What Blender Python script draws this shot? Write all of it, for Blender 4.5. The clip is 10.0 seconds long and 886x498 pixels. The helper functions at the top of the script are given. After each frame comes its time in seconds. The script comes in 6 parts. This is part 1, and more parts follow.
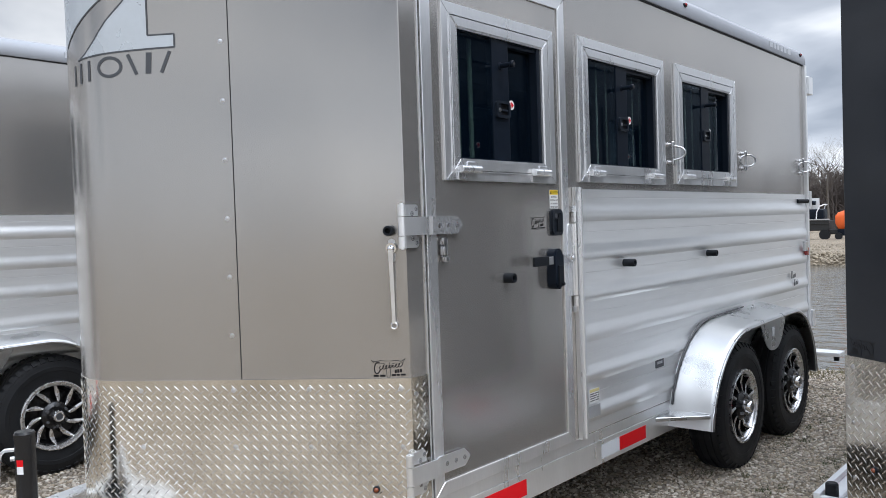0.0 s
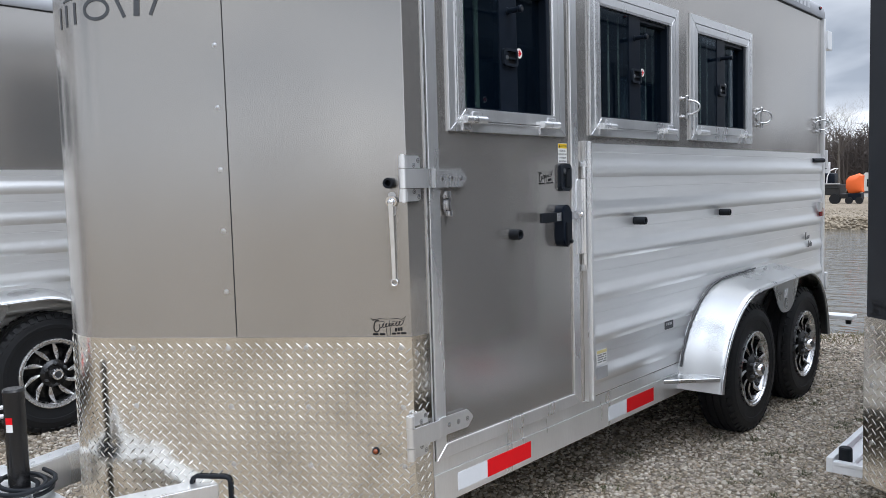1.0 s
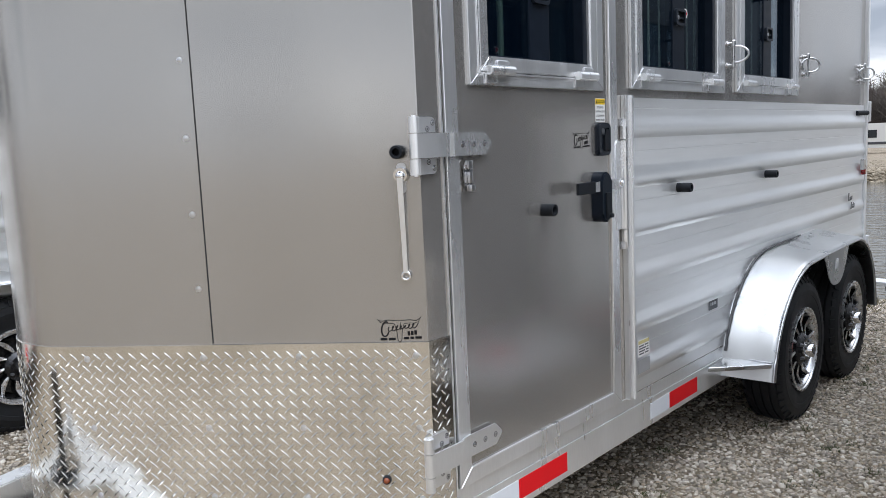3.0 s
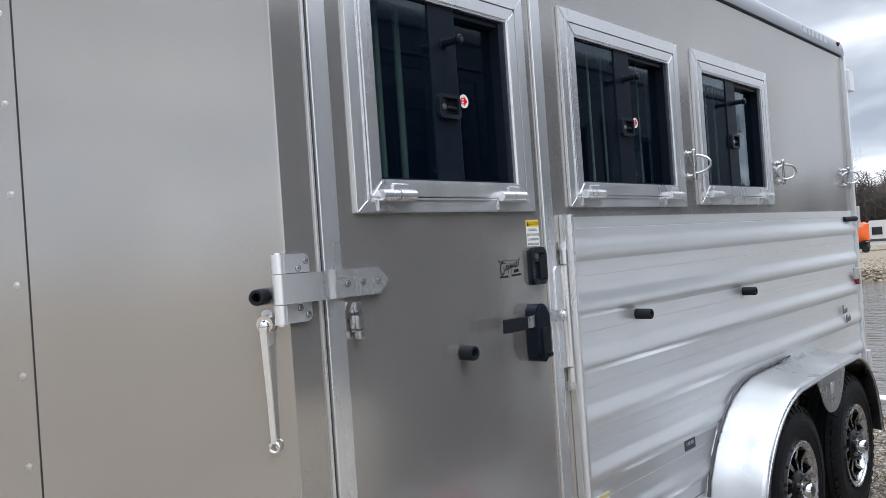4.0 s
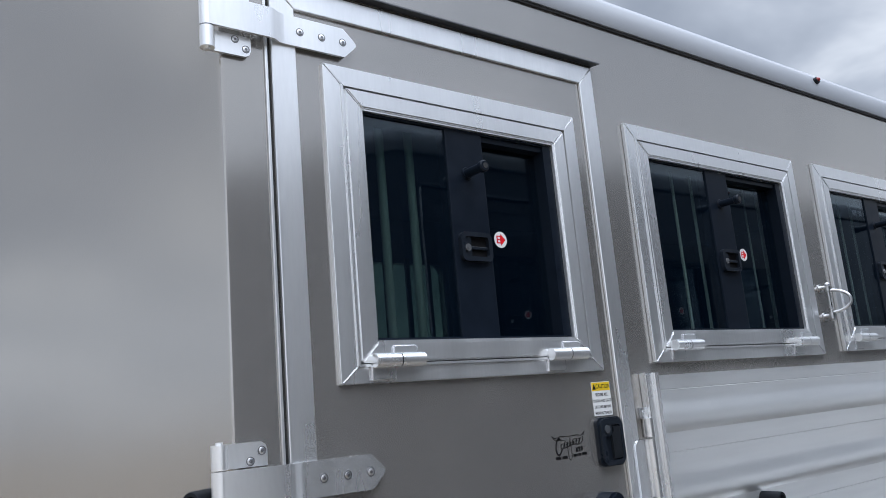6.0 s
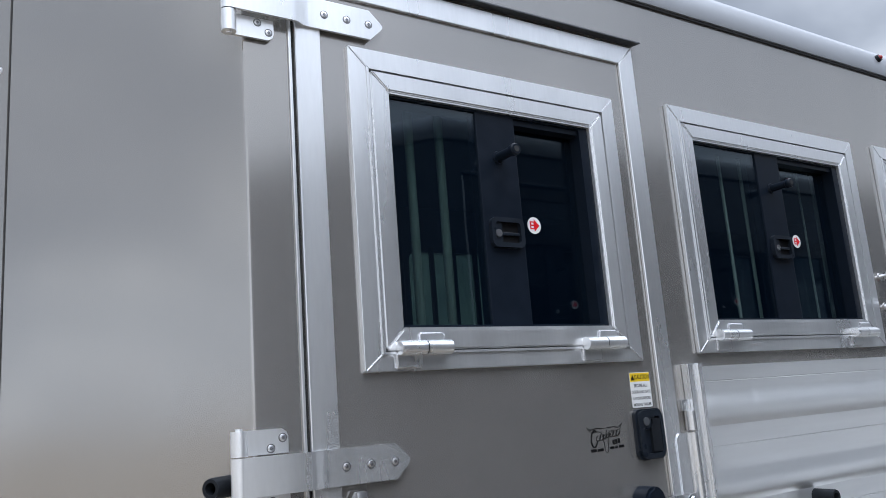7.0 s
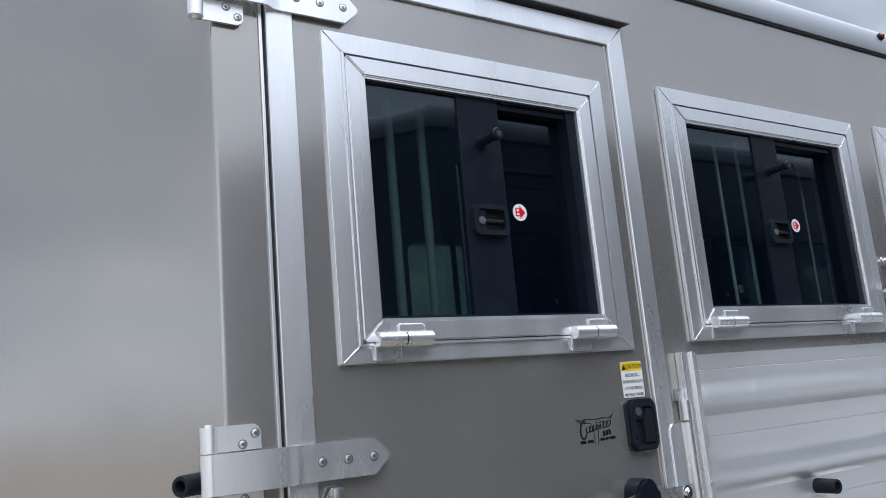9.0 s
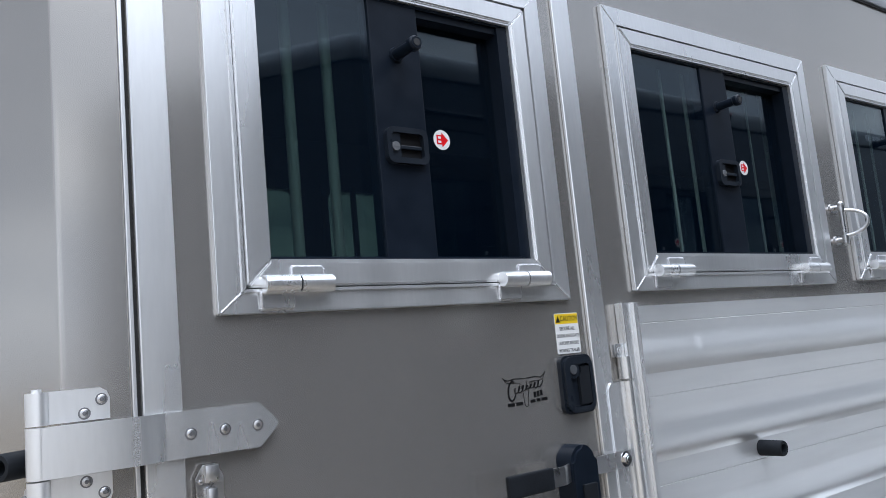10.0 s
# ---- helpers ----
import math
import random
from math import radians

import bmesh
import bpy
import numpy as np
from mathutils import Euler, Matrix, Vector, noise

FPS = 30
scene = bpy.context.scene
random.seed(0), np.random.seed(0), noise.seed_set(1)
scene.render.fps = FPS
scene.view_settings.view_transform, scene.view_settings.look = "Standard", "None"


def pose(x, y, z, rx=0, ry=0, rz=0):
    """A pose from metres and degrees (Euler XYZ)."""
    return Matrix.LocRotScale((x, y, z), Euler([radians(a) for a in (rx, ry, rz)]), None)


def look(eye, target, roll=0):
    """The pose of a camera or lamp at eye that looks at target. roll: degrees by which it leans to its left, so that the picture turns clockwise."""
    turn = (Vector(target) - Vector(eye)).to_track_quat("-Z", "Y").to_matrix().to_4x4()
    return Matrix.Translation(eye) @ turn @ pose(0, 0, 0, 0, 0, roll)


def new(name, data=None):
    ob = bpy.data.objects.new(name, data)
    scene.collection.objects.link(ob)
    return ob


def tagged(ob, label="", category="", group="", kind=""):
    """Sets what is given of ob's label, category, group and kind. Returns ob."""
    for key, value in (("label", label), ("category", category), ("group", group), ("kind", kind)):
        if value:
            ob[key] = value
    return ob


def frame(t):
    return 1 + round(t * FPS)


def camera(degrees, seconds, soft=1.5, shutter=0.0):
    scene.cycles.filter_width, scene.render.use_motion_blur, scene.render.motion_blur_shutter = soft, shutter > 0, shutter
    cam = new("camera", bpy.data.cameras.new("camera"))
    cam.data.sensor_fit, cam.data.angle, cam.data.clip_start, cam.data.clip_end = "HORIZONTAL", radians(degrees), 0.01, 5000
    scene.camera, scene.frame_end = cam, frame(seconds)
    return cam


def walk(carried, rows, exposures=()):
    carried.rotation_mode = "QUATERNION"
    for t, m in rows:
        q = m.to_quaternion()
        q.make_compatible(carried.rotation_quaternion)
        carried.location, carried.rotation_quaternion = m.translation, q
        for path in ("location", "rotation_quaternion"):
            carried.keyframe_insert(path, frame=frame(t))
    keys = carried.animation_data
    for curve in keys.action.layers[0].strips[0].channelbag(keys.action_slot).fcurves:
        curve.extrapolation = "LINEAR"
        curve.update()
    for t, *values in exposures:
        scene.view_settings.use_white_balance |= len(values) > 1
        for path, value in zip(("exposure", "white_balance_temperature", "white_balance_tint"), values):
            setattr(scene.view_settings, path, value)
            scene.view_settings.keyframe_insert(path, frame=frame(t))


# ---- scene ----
cam = camera(57.8, 10.0, 0.7)
PATH = [
    (0, (1.854, -2.153, 1.394), (0.544, -0.643, 1.336), -1.9),
    (0.5, (1.851, -2.109, 1.381), (0.532, -0.61, 1.273), -1.7),
    (1, (1.787, -2.056, 1.361), (0.465, -0.563, 1.211), -1.6),
    (1.5, (1.624, -2.03, 1.383), (0.304, -0.539, 1.198), -1.6),
    (2, (1.573, -1.97, 1.384), (0.254, -0.483, 1.164), -1.8),
    (2.2, (1.557, -1.927, 1.378), (0.243, -0.437, 1.151), -1.9),
    (3.5, (1.339, -1.512, 1.415), (0.03, -0.021, 1.162), -3.4),
    (4, (1.379, -1.253, 1.447), (0.051, 0.242, 1.459), -4.0),
    (4.5, (1.368, -1.095, 1.48), (0.003, 0.349, 1.703), -4.4),
    (5, (1.274, -0.961, 1.493), (-0.126, 0.427, 1.835), -5.2),
    (6.5, (1.31, -0.697, 1.483), (-0.293, 0.434, 1.876), -4.5),
    (7, (1.302, -0.678, 1.478), (-0.327, 0.414, 1.871), -4.4),
    (7.5, (1.291, -0.658, 1.479), (-0.352, 0.413, 1.87), -4.5),
    (8, (1.288, -0.64, 1.473), (-0.364, 0.415, 1.868), -4.7),
    (8.5, (1.293, -0.629, 1.476), (-0.364, 0.42, 1.867), -4.9),
    (9, (1.297, -0.603, 1.473), (-0.351, 0.465, 1.851), -5.1),
    (9.5, (1.268, -0.536, 1.462), (-0.36, 0.576, 1.802), -5.2),
    (10, (1.11, -0.431, 1.465), (-0.464, 0.774, 1.733), -5.4),
]
walk(cam, [(t, look(eye, target, roll)) for t, eye, target, roll in PATH],
     [(0, 0.02, 6430, 10), (3.4, 0.09, 6480, 10), (4.0, 0.15, 6420, 10), (4.5, 0.02, 6290, 10), (5.2, -0.10, 6200, 10), (6.5, 0.02, 6210, 10), (9.2, 0.08, 6210, 10), (10, 0.14, 6230, 10)])

# ---- light: an overcast noon, the bright part of the cloud before the noses of the trailers ----
world = bpy.data.worlds.new("sky")
scene.world = world
world.use_nodes = True
wn, wl = world.node_tree.nodes, world.node_tree.links
wn.clear()
SUN_ELEV, SUN_AZ = radians(45), radians(98)      # azimuth from +y towards +x


def wnode(kind, **kw):
    nd = wn.new(kind)
    for k, v in kw.items():
        nd.inputs[k].default_value = v
    return nd


sky = wn.new("ShaderNodeTexSky")
sky.sky_type, sky.sun_disc = "NISHITA", False
sky.sun_elevation, sky.sun_rotation = SUN_ELEV, SUN_AZ
sky.air_density, sky.dust_density = 1.0, 3.0
co = wn.new("ShaderNodeTexCoord")
# cloud layer: the direction laid out on a flat ceiling
sep = wn.new("ShaderNodeSeparateXYZ")
wl.new(co.outputs["Generated"], sep.inputs[0])
up = wn.new("ShaderNodeMath"); up.operation = "MAXIMUM"; up.inputs[1].default_value = 0.0
wl.new(sep.outputs["Z"], up.inputs[0])
lift = wn.new("ShaderNodeMath"); lift.operation = "ADD"; lift.inputs[1].default_value = 0.22
wl.new(up.outputs[0], lift.inputs[0])
flat = wn.new("ShaderNodeVectorMath"); flat.operation = "DIVIDE"
comb = wn.new("ShaderNodeCombineXYZ")
for i in range(3):
    wl.new(lift.outputs[0], comb.inputs[i])
wl.new(co.outputs["Generated"], flat.inputs[0]); wl.new(comb.outputs[0], flat.inputs[1])
big = wn.new("ShaderNodeTexNoise")
big.inputs["Scale"].default_value, big.inputs["Detail"].default_value, big.inputs["Roughness"].default_value = 1.7, 5.0, 0.46
big.inputs["Distortion"].default_value = 0.25
wl.new(flat.outputs[0], big.inputs["Vector"])
ramp = wn.new("ShaderNodeValToRGB")
ramp.color_ramp.elements[0].position, ramp.color_ramp.elements[0].color = 0.32, (0.29, 0.33, 0.40, 1)
ramp.color_ramp.elements[1].position, ramp.color_ramp.elements[1].color = 0.68, (0.83, 0.855, 0.89, 1)
mid = ramp.color_ramp.elements.new(0.5); mid.color = (0.46, 0.50, 0.57, 1)
wl.new(big.outputs["Fac"], ramp.inputs[0])
# brighter towards the veiled sun
sund = Vector((math.sin(SUN_AZ) * math.cos(SUN_ELEV), math.cos(SUN_AZ) * math.cos(SUN_ELEV), math.sin(SUN_ELEV)))
dot = wn.new("ShaderNodeVectorMath"); dot.operation = "DOT_PRODUCT"
dot.inputs[1].default_value = sund
nrm = wn.new("ShaderNodeVectorMath"); nrm.operation = "NORMALIZE"
wl.new(co.outputs["Generated"], nrm.inputs[0]); wl.new(nrm.outputs[0], dot.inputs[0])
glow = wn.new("ShaderNodeMapRange")
glow.inputs["From Min"].default_value, glow.inputs["From Max"].default_value = 0.35, 1.0
glow.inputs["To Min"].default_value, glow.inputs["To Max"].default_value = 0.92, 1.75
wl.new(dot.outputs["Value"], glow.inputs["Value"])
mul = wn.new("ShaderNodeVectorMath"); mul.operation = "SCALE"
wl.new(ramp.outputs[0], mul.inputs[0]); wl.new(glow.outputs[0], mul.inputs["Scale"])
# an overcast sky is several times brighter overhead than near the horizon
zen = wn.new("ShaderNodeMapRange"); zen.interpolation_type = "SMOOTHSTEP"
zen.inputs["From Min"].default_value, zen.inputs["From Max"].default_value = 0.42, 1.0
zen.inputs["To Min"].default_value, zen.inputs["To Max"].default_value = 1.0, 6.4
wl.new(sep.outputs["Z"], zen.inputs["Value"])
mul2 = wn.new("ShaderNodeVectorMath"); mul2.operation = "SCALE"
wl.new(mul.outputs[0], mul2.inputs[0]); wl.new(zen.outputs[0], mul2.inputs["Scale"])
# and paler in the haze just over the horizon
haze = wn.new("ShaderNodeMapRange"); haze.interpolation_type = "SMOOTHSTEP"
haze.inputs["From Min"].default_value, haze.inputs["From Max"].default_value = 0.0, 0.32
haze.inputs["To Min"].default_value, haze.inputs["To Max"].default_value = 1.85, 1.0
wl.new(sep.outputs["Z"], haze.inputs["Value"])
mul3 = wn.new("ShaderNodeVectorMath"); mul3.operation = "SCALE"
wl.new(mul2.outputs[0], mul3.inputs[0]); wl.new(haze.outputs[0], mul3.inputs["Scale"])
# a thin, bright place in the cloud over the trailer's tail
thin = wn.new("ShaderNodeVectorMath"); thin.operation = "DOT_PRODUCT"
thin.inputs[1].default_value = Vector((-0.37, 0.85, 0.36)).normalized()
wl.new(nrm.outputs[0], thin.inputs[0])
gap = wn.new("ShaderNodeMapRange"); gap.interpolation_type = "SMOOTHSTEP"
gap.inputs["From Min"].default_value, gap.inputs["From Max"].default_value = 0.93, 0.999
gap.inputs["To Min"].default_value, gap.inputs["To Max"].default_value = 0.0, 1.0
wl.new(thin.outputs["Value"], gap.inputs["Value"])
torn = wn.new("ShaderNodeMapRange")
torn.inputs["From Min"].default_value, torn.inputs["From Max"].default_value = 0.30, 0.62
torn.inputs["To Min"].default_value, torn.inputs["To Max"].default_value = 0.05, 0.50
wl.new(big.outputs["Fac"], torn.inputs["Value"])
gain = wn.new("ShaderNodeMath"); gain.operation = "MULTIPLY_ADD"; gain.inputs[2].default_value = 1.0
wl.new(gap.outputs[0], gain.inputs[0]); wl.new(torn.outputs[0], gain.inputs[1])
mul4 = wn.new("ShaderNodeVectorMath"); mul4.operation = "SCALE"
wl.new(mul3.outputs[0], mul4.inputs[0]); wl.new(gain.outputs[0], mul4.inputs["Scale"])
skys = wn.new("ShaderNodeVectorMath"); skys.operation = "SCALE"; skys.inputs["Scale"].default_value = 0.08
wl.new(sky.outputs[0], skys.inputs[0])
mix = wn.new("ShaderNodeMix"); mix.data_type = "RGBA"; mix.inputs["Factor"].default_value = 0.9
wl.new(skys.outputs[0], mix.inputs["A"]); wl.new(mul4.outputs[0], mix.inputs["B"])
bg = wn.new("ShaderNodeBackground"); bg.inputs["Strength"].default_value = 1.0
wl.new(mix.outputs["Result"], bg.inputs["Color"])
wout = wn.new("ShaderNodeOutputWorld")
wl.new(bg.outputs[0], wout.inputs[0])

sun = new("sun", bpy.data.lights.new("sun", "SUN"))
sun.data.energy, sun.data.angle, sun.data.color = 0.4, radians(28), (1.0, 0.98, 0.95)
sun.matrix_world = look(sund * 30, (0, 0, 0))


# ---- materials ----
def material(name, base, rough=0.5, metal=0.0, vary=0.08, scale=8.0, bump=0.0, bump_scale=60.0, stretch=(1, 1, 1), coat=0.0,
             streak=0.0, rough_vary=0.06, spec=0.5, bump_detail=4):
    """Base colour varied at two scales, roughness varied, fine relief; object space in metres."""
    m = bpy.data.materials.new(name)
    m.use_nodes = True
    n, l = m.node_tree.nodes, m.node_tree.links
    b = n["Principled BSDF"]
    b.inputs["Metallic"].default_value = metal
    b.inputs["Coat Weight"].default_value = coat
    b.inputs["Coat Roughness"].default_value = 0.08
    b.inputs["Specular IOR Level"].default_value = spec
    tc = n.new("ShaderNodeTexCoord")
    mp = n.new("ShaderNodeMapping"); mp.inputs["Scale"].default_value = stretch
    l.new(tc.outputs["Object"], mp.inputs[0])
    n1 = n.new("ShaderNodeTexNoise"); n1.inputs["Scale"].default_value = scale; n1.inputs["Detail"].default_value = 5
    n2 = n.new("ShaderNodeTexNoise"); n2.inputs["Scale"].default_value = bump_scale; n2.inputs["Detail"].default_value = bump_detail
    l.new(mp.outputs[0], n1.inputs["Vector"]); l.new(mp.outputs[0], n2.inputs["Vector"])
    mixv = n.new("ShaderNodeMix"); mixv.inputs["Factor"].default_value = 0.35
    l.new(n1.outputs["Fac"], mixv.inputs["A"]); l.new(n2.outputs["Fac"], mixv.inputs["B"])
    mr = n.new("ShaderNodeMapRange")
    mr.inputs["From Min"].default_value, mr.inputs["From Max"].default_value = 0.3, 0.7
    mr.inputs["To Min"].default_value, mr.inputs["To Max"].default_value = 1 - vary, 1 + vary
    l.new(mixv.outputs["Result"], mr.inputs["Value"])
    sc = n.new("ShaderNodeVectorMath"); sc.operation = "SCALE"; sc.inputs[0].default_value = base
    l.new(mr.outputs[0], sc.inputs["Scale"]); l.new(sc.outputs[0], b.inputs["Base Color"])
    rr = n.new("ShaderNodeMapRange")
    rr.inputs["From Min"].default_value, rr.inputs["From Max"].default_value = 0.3, 0.7
    rr.inputs["To Min"].default_value, rr.inputs["To Max"].default_value = max(0.02, rough - rough_vary), rough + rough_vary
    l.new(n1.outputs["Fac"], rr.inputs["Value"])
    if streak:
        # old rain runs: narrow upright streaks that dull the surface
        m3 = n.new("ShaderNodeMapping"); m3.inputs["Scale"].default_value = (26, 26, 0.7)
        l.new(tc.outputs["Object"], m3.inputs[0])
        n3 = n.new("ShaderNodeTexNoise"); n3.inputs["Scale"].default_value = 1.0; n3.inputs["Detail"].default_value = 3
        l.new(m3.outputs[0], n3.inputs["Vector"])
        r3 = n.new("ShaderNodeMapRange")
        r3.inputs["From Min"].default_value, r3.inputs["From Max"].default_value = 0.58, 0.74
        r3.inputs["To Min"].default_value, r3.inputs["To Max"].default_value = 0.0, streak
        l.new(n3.outputs["Fac"], r3.inputs["Value"])
        ad = n.new("ShaderNodeMath"); ad.operation = "ADD"
        l.new(rr.outputs[0], ad.inputs[0]); l.new(r3.outputs[0], ad.inputs[1]); l.new(ad.outputs[0], b.inputs["Roughness"])
    else:
        l.new(rr.outputs[0], b.inputs["Roughness"])
    if bump:
        bp = n.new("ShaderNodeBump"); bp.inputs["Strength"].default_value = bump; bp.inputs["Distance"].default_value = 0.004
        l.new(n2.outputs["Fac"], bp.inputs["Height"]); l.new(bp.outputs[0], b.inputs["Normal"])
    return m


PAINT = material("taupe_metallic_paint", (0.475, 0.456, 0.433), 0.20, 0.76, 0.03, 1.3, 0.9, 3.0, (1, 1, 0.45), coat=0.04, rough_vary=0.05, bump_detail=1, spec=0.3)
CHARCOAL = material("charcoal_paint", (0.030, 0.034, 0.041), 0.22, 0.2, 0.10, 4.0, 0.0, 9.0)
ALU = material("brushed_aluminium", (0.89, 0.895, 0.90), 0.31, 0.82, 0.06, 7.0, 0.0, 160.0, (1, 1, 0.15), rough_vary=0.07)
ALU_MILL = material("mill_aluminium_plank", (0.91, 0.915, 0.915), 0.36, 0.74, 0.07, 2.5, 0.010, 30.0, (1, 0.12, 1.6), streak=0.14, rough_vary=0.08)
ALU_BRIGHT = material("polished_aluminium", (0.62, 0.625, 0.625), 0.32, 1.0, 0.07, 5.0, 0.10, 7.0, rough_vary=0.10)
PLATE = material("diamond_plate_aluminium", (0.84, 0.815, 0.765), 0.13, 1.0, 0.14, 5.0, 0.12, 15.0, rough_vary=0.05)
COVE = material("satin_roof_extrusion", (0.33, 0.34, 0.36), 0.55, 0.35, 0.04, 4.0, 0.02, 30.0)
STEEL = material("zinc_steel", (0.68, 0.68, 0.69), 0.30, 1.0, 0.08, 40.0, 0.05, 200.0)
CHROME = material("chrome", (0.88, 0.88, 0.89), 0.07, 1.0, 0.02, 20.0, rough_vary=0.03)
WELD = material("weld_bead", (0.66, 0.66, 0.68), 0.45, 0.9, 0.08, 200.0, 0.5, 350.0)
RUBBER = material("black_rubber", (0.010, 0.012, 0.0155), 0.55, 0.0, 0.25, 25.0, 0.10, 300.0, spec=0.2)
TYRE = material("tyre_rubber", (0.011, 0.012, 0.014), 0.60, 0.0, 0.35, 12.0, 0.15, 160.0, spec=0.35)
BLACKP = material("black_plastic", (0.0075, 0.0115, 0.0190), 0.34, 0.0, 0.15, 30.0, 0.02, 400.0, spec=0.14)
LATCH = material("satin_black_cast_latch", (0.011, 0.015, 0.022), 0.32, 0.0, 0.12, 30.0, 0.02, 300.0, spec=0.30)
BLACKPAINT = material("gloss_black_paint", (0.010, 0.010, 0.011), 0.24, 0.0, 0.2, 12.0, 0.05, 90.0)
# darker copy of the steel: shade in and round screw heads, as colour
SHADED_STEEL = material("shadowed_screw_steel", (0.20, 0.20, 0.21), 0.45, 0.8, 0.1, 60.0)
SEAL = material("dark_seal", (0.02, 0.02, 0.021), 0.7, 0.0, 0.15, 40.0)
SLAT = material("pale_slat_paint", (0.62, 0.65, 0.63), 0.45, 0.0, 0.06, 30.0)
WHITE = material("white_vinyl", (0.80, 0.80, 0.79), 0.35, 0.0, 0.03, 40.0)
WHITEP = material("white_painted_metal", (0.78, 0.79, 0.80), 0.35, 0.0, 0.05, 10.0, 0.03, 60.0)
YELLOW = material("yellow_vinyl", (0.80, 0.55, 0.02), 0.35, 0.0, 0.03, 40.0)
FADED = material("faded_yellow_print", (0.62, 0.54, 0.24), 0.4, 0.0, 0.1, 60.0)
RED = material("red_reflective_tape", (0.72, 0.006, 0.012), 0.42, 0.0, 0.03, 12.0, 0.0, 90.0, rough_vary=0.03, spec=0.2)
SILVERT = material("white_reflective_tape", (0.72, 0.75, 0.79), 0.30, 0.0, 0.03, 12.0, 0.0, 90.0, coat=0.4, rough_vary=0.03)
INK = material("black_ink", (0.006, 0.006, 0.007), 0.5, 0.0, 0.05, 50.0, spec=0.2)
DARKCOVE = material("graphite_roof_extrusion", (0.16, 0.165, 0.175), 0.35, 0.5, 0.04, 4.0)
GREYINK = material("charcoal_vinyl", (0.075, 0.08, 0.088), 0.35, 0.1, 0.05, 30.0)
PALEVINYL = material("pale_silver_vinyl", (0.58, 0.62, 0.65), 0.30, 0.35, 0.04, 10.0)
FAINT = material("faint_grey_vinyl", (0.60, 0.61, 0.63), 0.38, 0.6, 0.04, 30.0)
AMBER = material("amber_lens", (0.22, 0.05, 0.015), 0.15, 0.0, 0.1, 60.0, coat=0.6)
REDLENS = material("red_lens", (0.30, 0.015, 0.015), 0.15, 0.0, 0.1, 60.0, coat=0.6)
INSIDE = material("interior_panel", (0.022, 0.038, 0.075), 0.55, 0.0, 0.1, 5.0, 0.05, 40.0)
BARPAINT = material("grey_green_painted_bar", (0.26, 0.31, 0.28), 0.35, 0.0, 0.05, 20.0)
UNDER = material("dark_underframe", (0.03, 0.03, 0.03), 0.6, 0.2, 0.2, 8.0)
RIMBLACK = material("gloss_black_wheel", (0.012, 0.012, 0.013), 0.2, 0.1, 0.1, 30.0)
RIMFACE = material("machined_wheel_face", (0.74, 0.74, 0.75), 0.28, 1.0, 0.05, 40.0, 0.05, 200.0)


def glass_material(name, tint, ior=1.52):
    m = bpy.data.materials.new(name)
    m.use_nodes = True
    n, l = m.node_tree.nodes, m.node_tree.links
    n.clear()
    tr = n.new("ShaderNodeBsdfTransparent"); tr.inputs[0].default_value = (*tint, 1)
    gl = n.new("ShaderNodeBsdfGlossy"); gl.inputs["Roughness"].default_value = 0.015
    gl.inputs["Color"].default_value = (0.80, 0.90, 1.0, 1)
    # the pane's mirror share grows towards grazing sight, alike on both of its faces
    lw = n.new("ShaderNodeLayerWeight"); lw.inputs["Blend"].default_value = 0.5
    pw = n.new("ShaderNodeMath"); pw.operation = "POWER"; pw.inputs[1].default_value = 5.0
    l.new(lw.outputs["Facing"], pw.inputs[0])
    r0 = ((ior - 1) / (ior + 1)) ** 2
    fr = n.new("ShaderNodeMath"); fr.operation = "MULTIPLY_ADD"; fr.inputs[1].default_value = 1 - r0; fr.inputs[2].default_value = r0
    l.new(pw.outputs[0], fr.inputs[0])
    mx = n.new("ShaderNodeMixShader")
    l.new(fr.outputs[0], mx.inputs[0]); l.new(gl.outputs[0], mx.inputs[2])
    # the slight waves of toughened glass
    tc = n.new("ShaderNodeTexCoord")
    nz = n.new("ShaderNodeTexNoise"); nz.inputs["Scale"].default_value = 5.0; nz.inputs["Detail"].default_value = 1
    bp = n.new("ShaderNodeBump"); bp.inputs["Strength"].default_value = 0.02; bp.inputs["Distance"].default_value = 0.01
    l.new(tc.outputs["Object"], nz.inputs["Vector"]); l.new(nz.outputs["Fac"], bp.inputs["Height"]); l.new(bp.outputs[0], gl.inputs["Normal"])
    # a little blue-grey diffuse colour stands in for haze and reflection on the pane
    du = n.new("ShaderNodeBsdfDiffuse"); du.inputs[0].default_value = (0.012, 0.032, 0.070, 1)
    m2 = n.new("ShaderNodeMixShader"); m2.inputs[0].default_value = 0.06
    l.new(tr.outputs[0], m2.inputs[1]); l.new(du.outputs[0], m2.inputs[2]); l.new(m2.outputs[0], mx.inputs[1])
    o = n.new("ShaderNodeOutputMaterial"); l.new(mx.outputs[0], o.inputs[0])
    return m


TINT = glass_material("tinted_glass", (0.54, 0.62, 0.61), 1.66)
FARTINT = glass_material("dark_tinted_glass", (0.30, 0.36, 0.34))


# ---- mesh helpers ----
class Ctx:
    """Where parts are put: the thing's own frame, and whether it is built mirrored across its width."""
    mirror = False
    width = 2.0


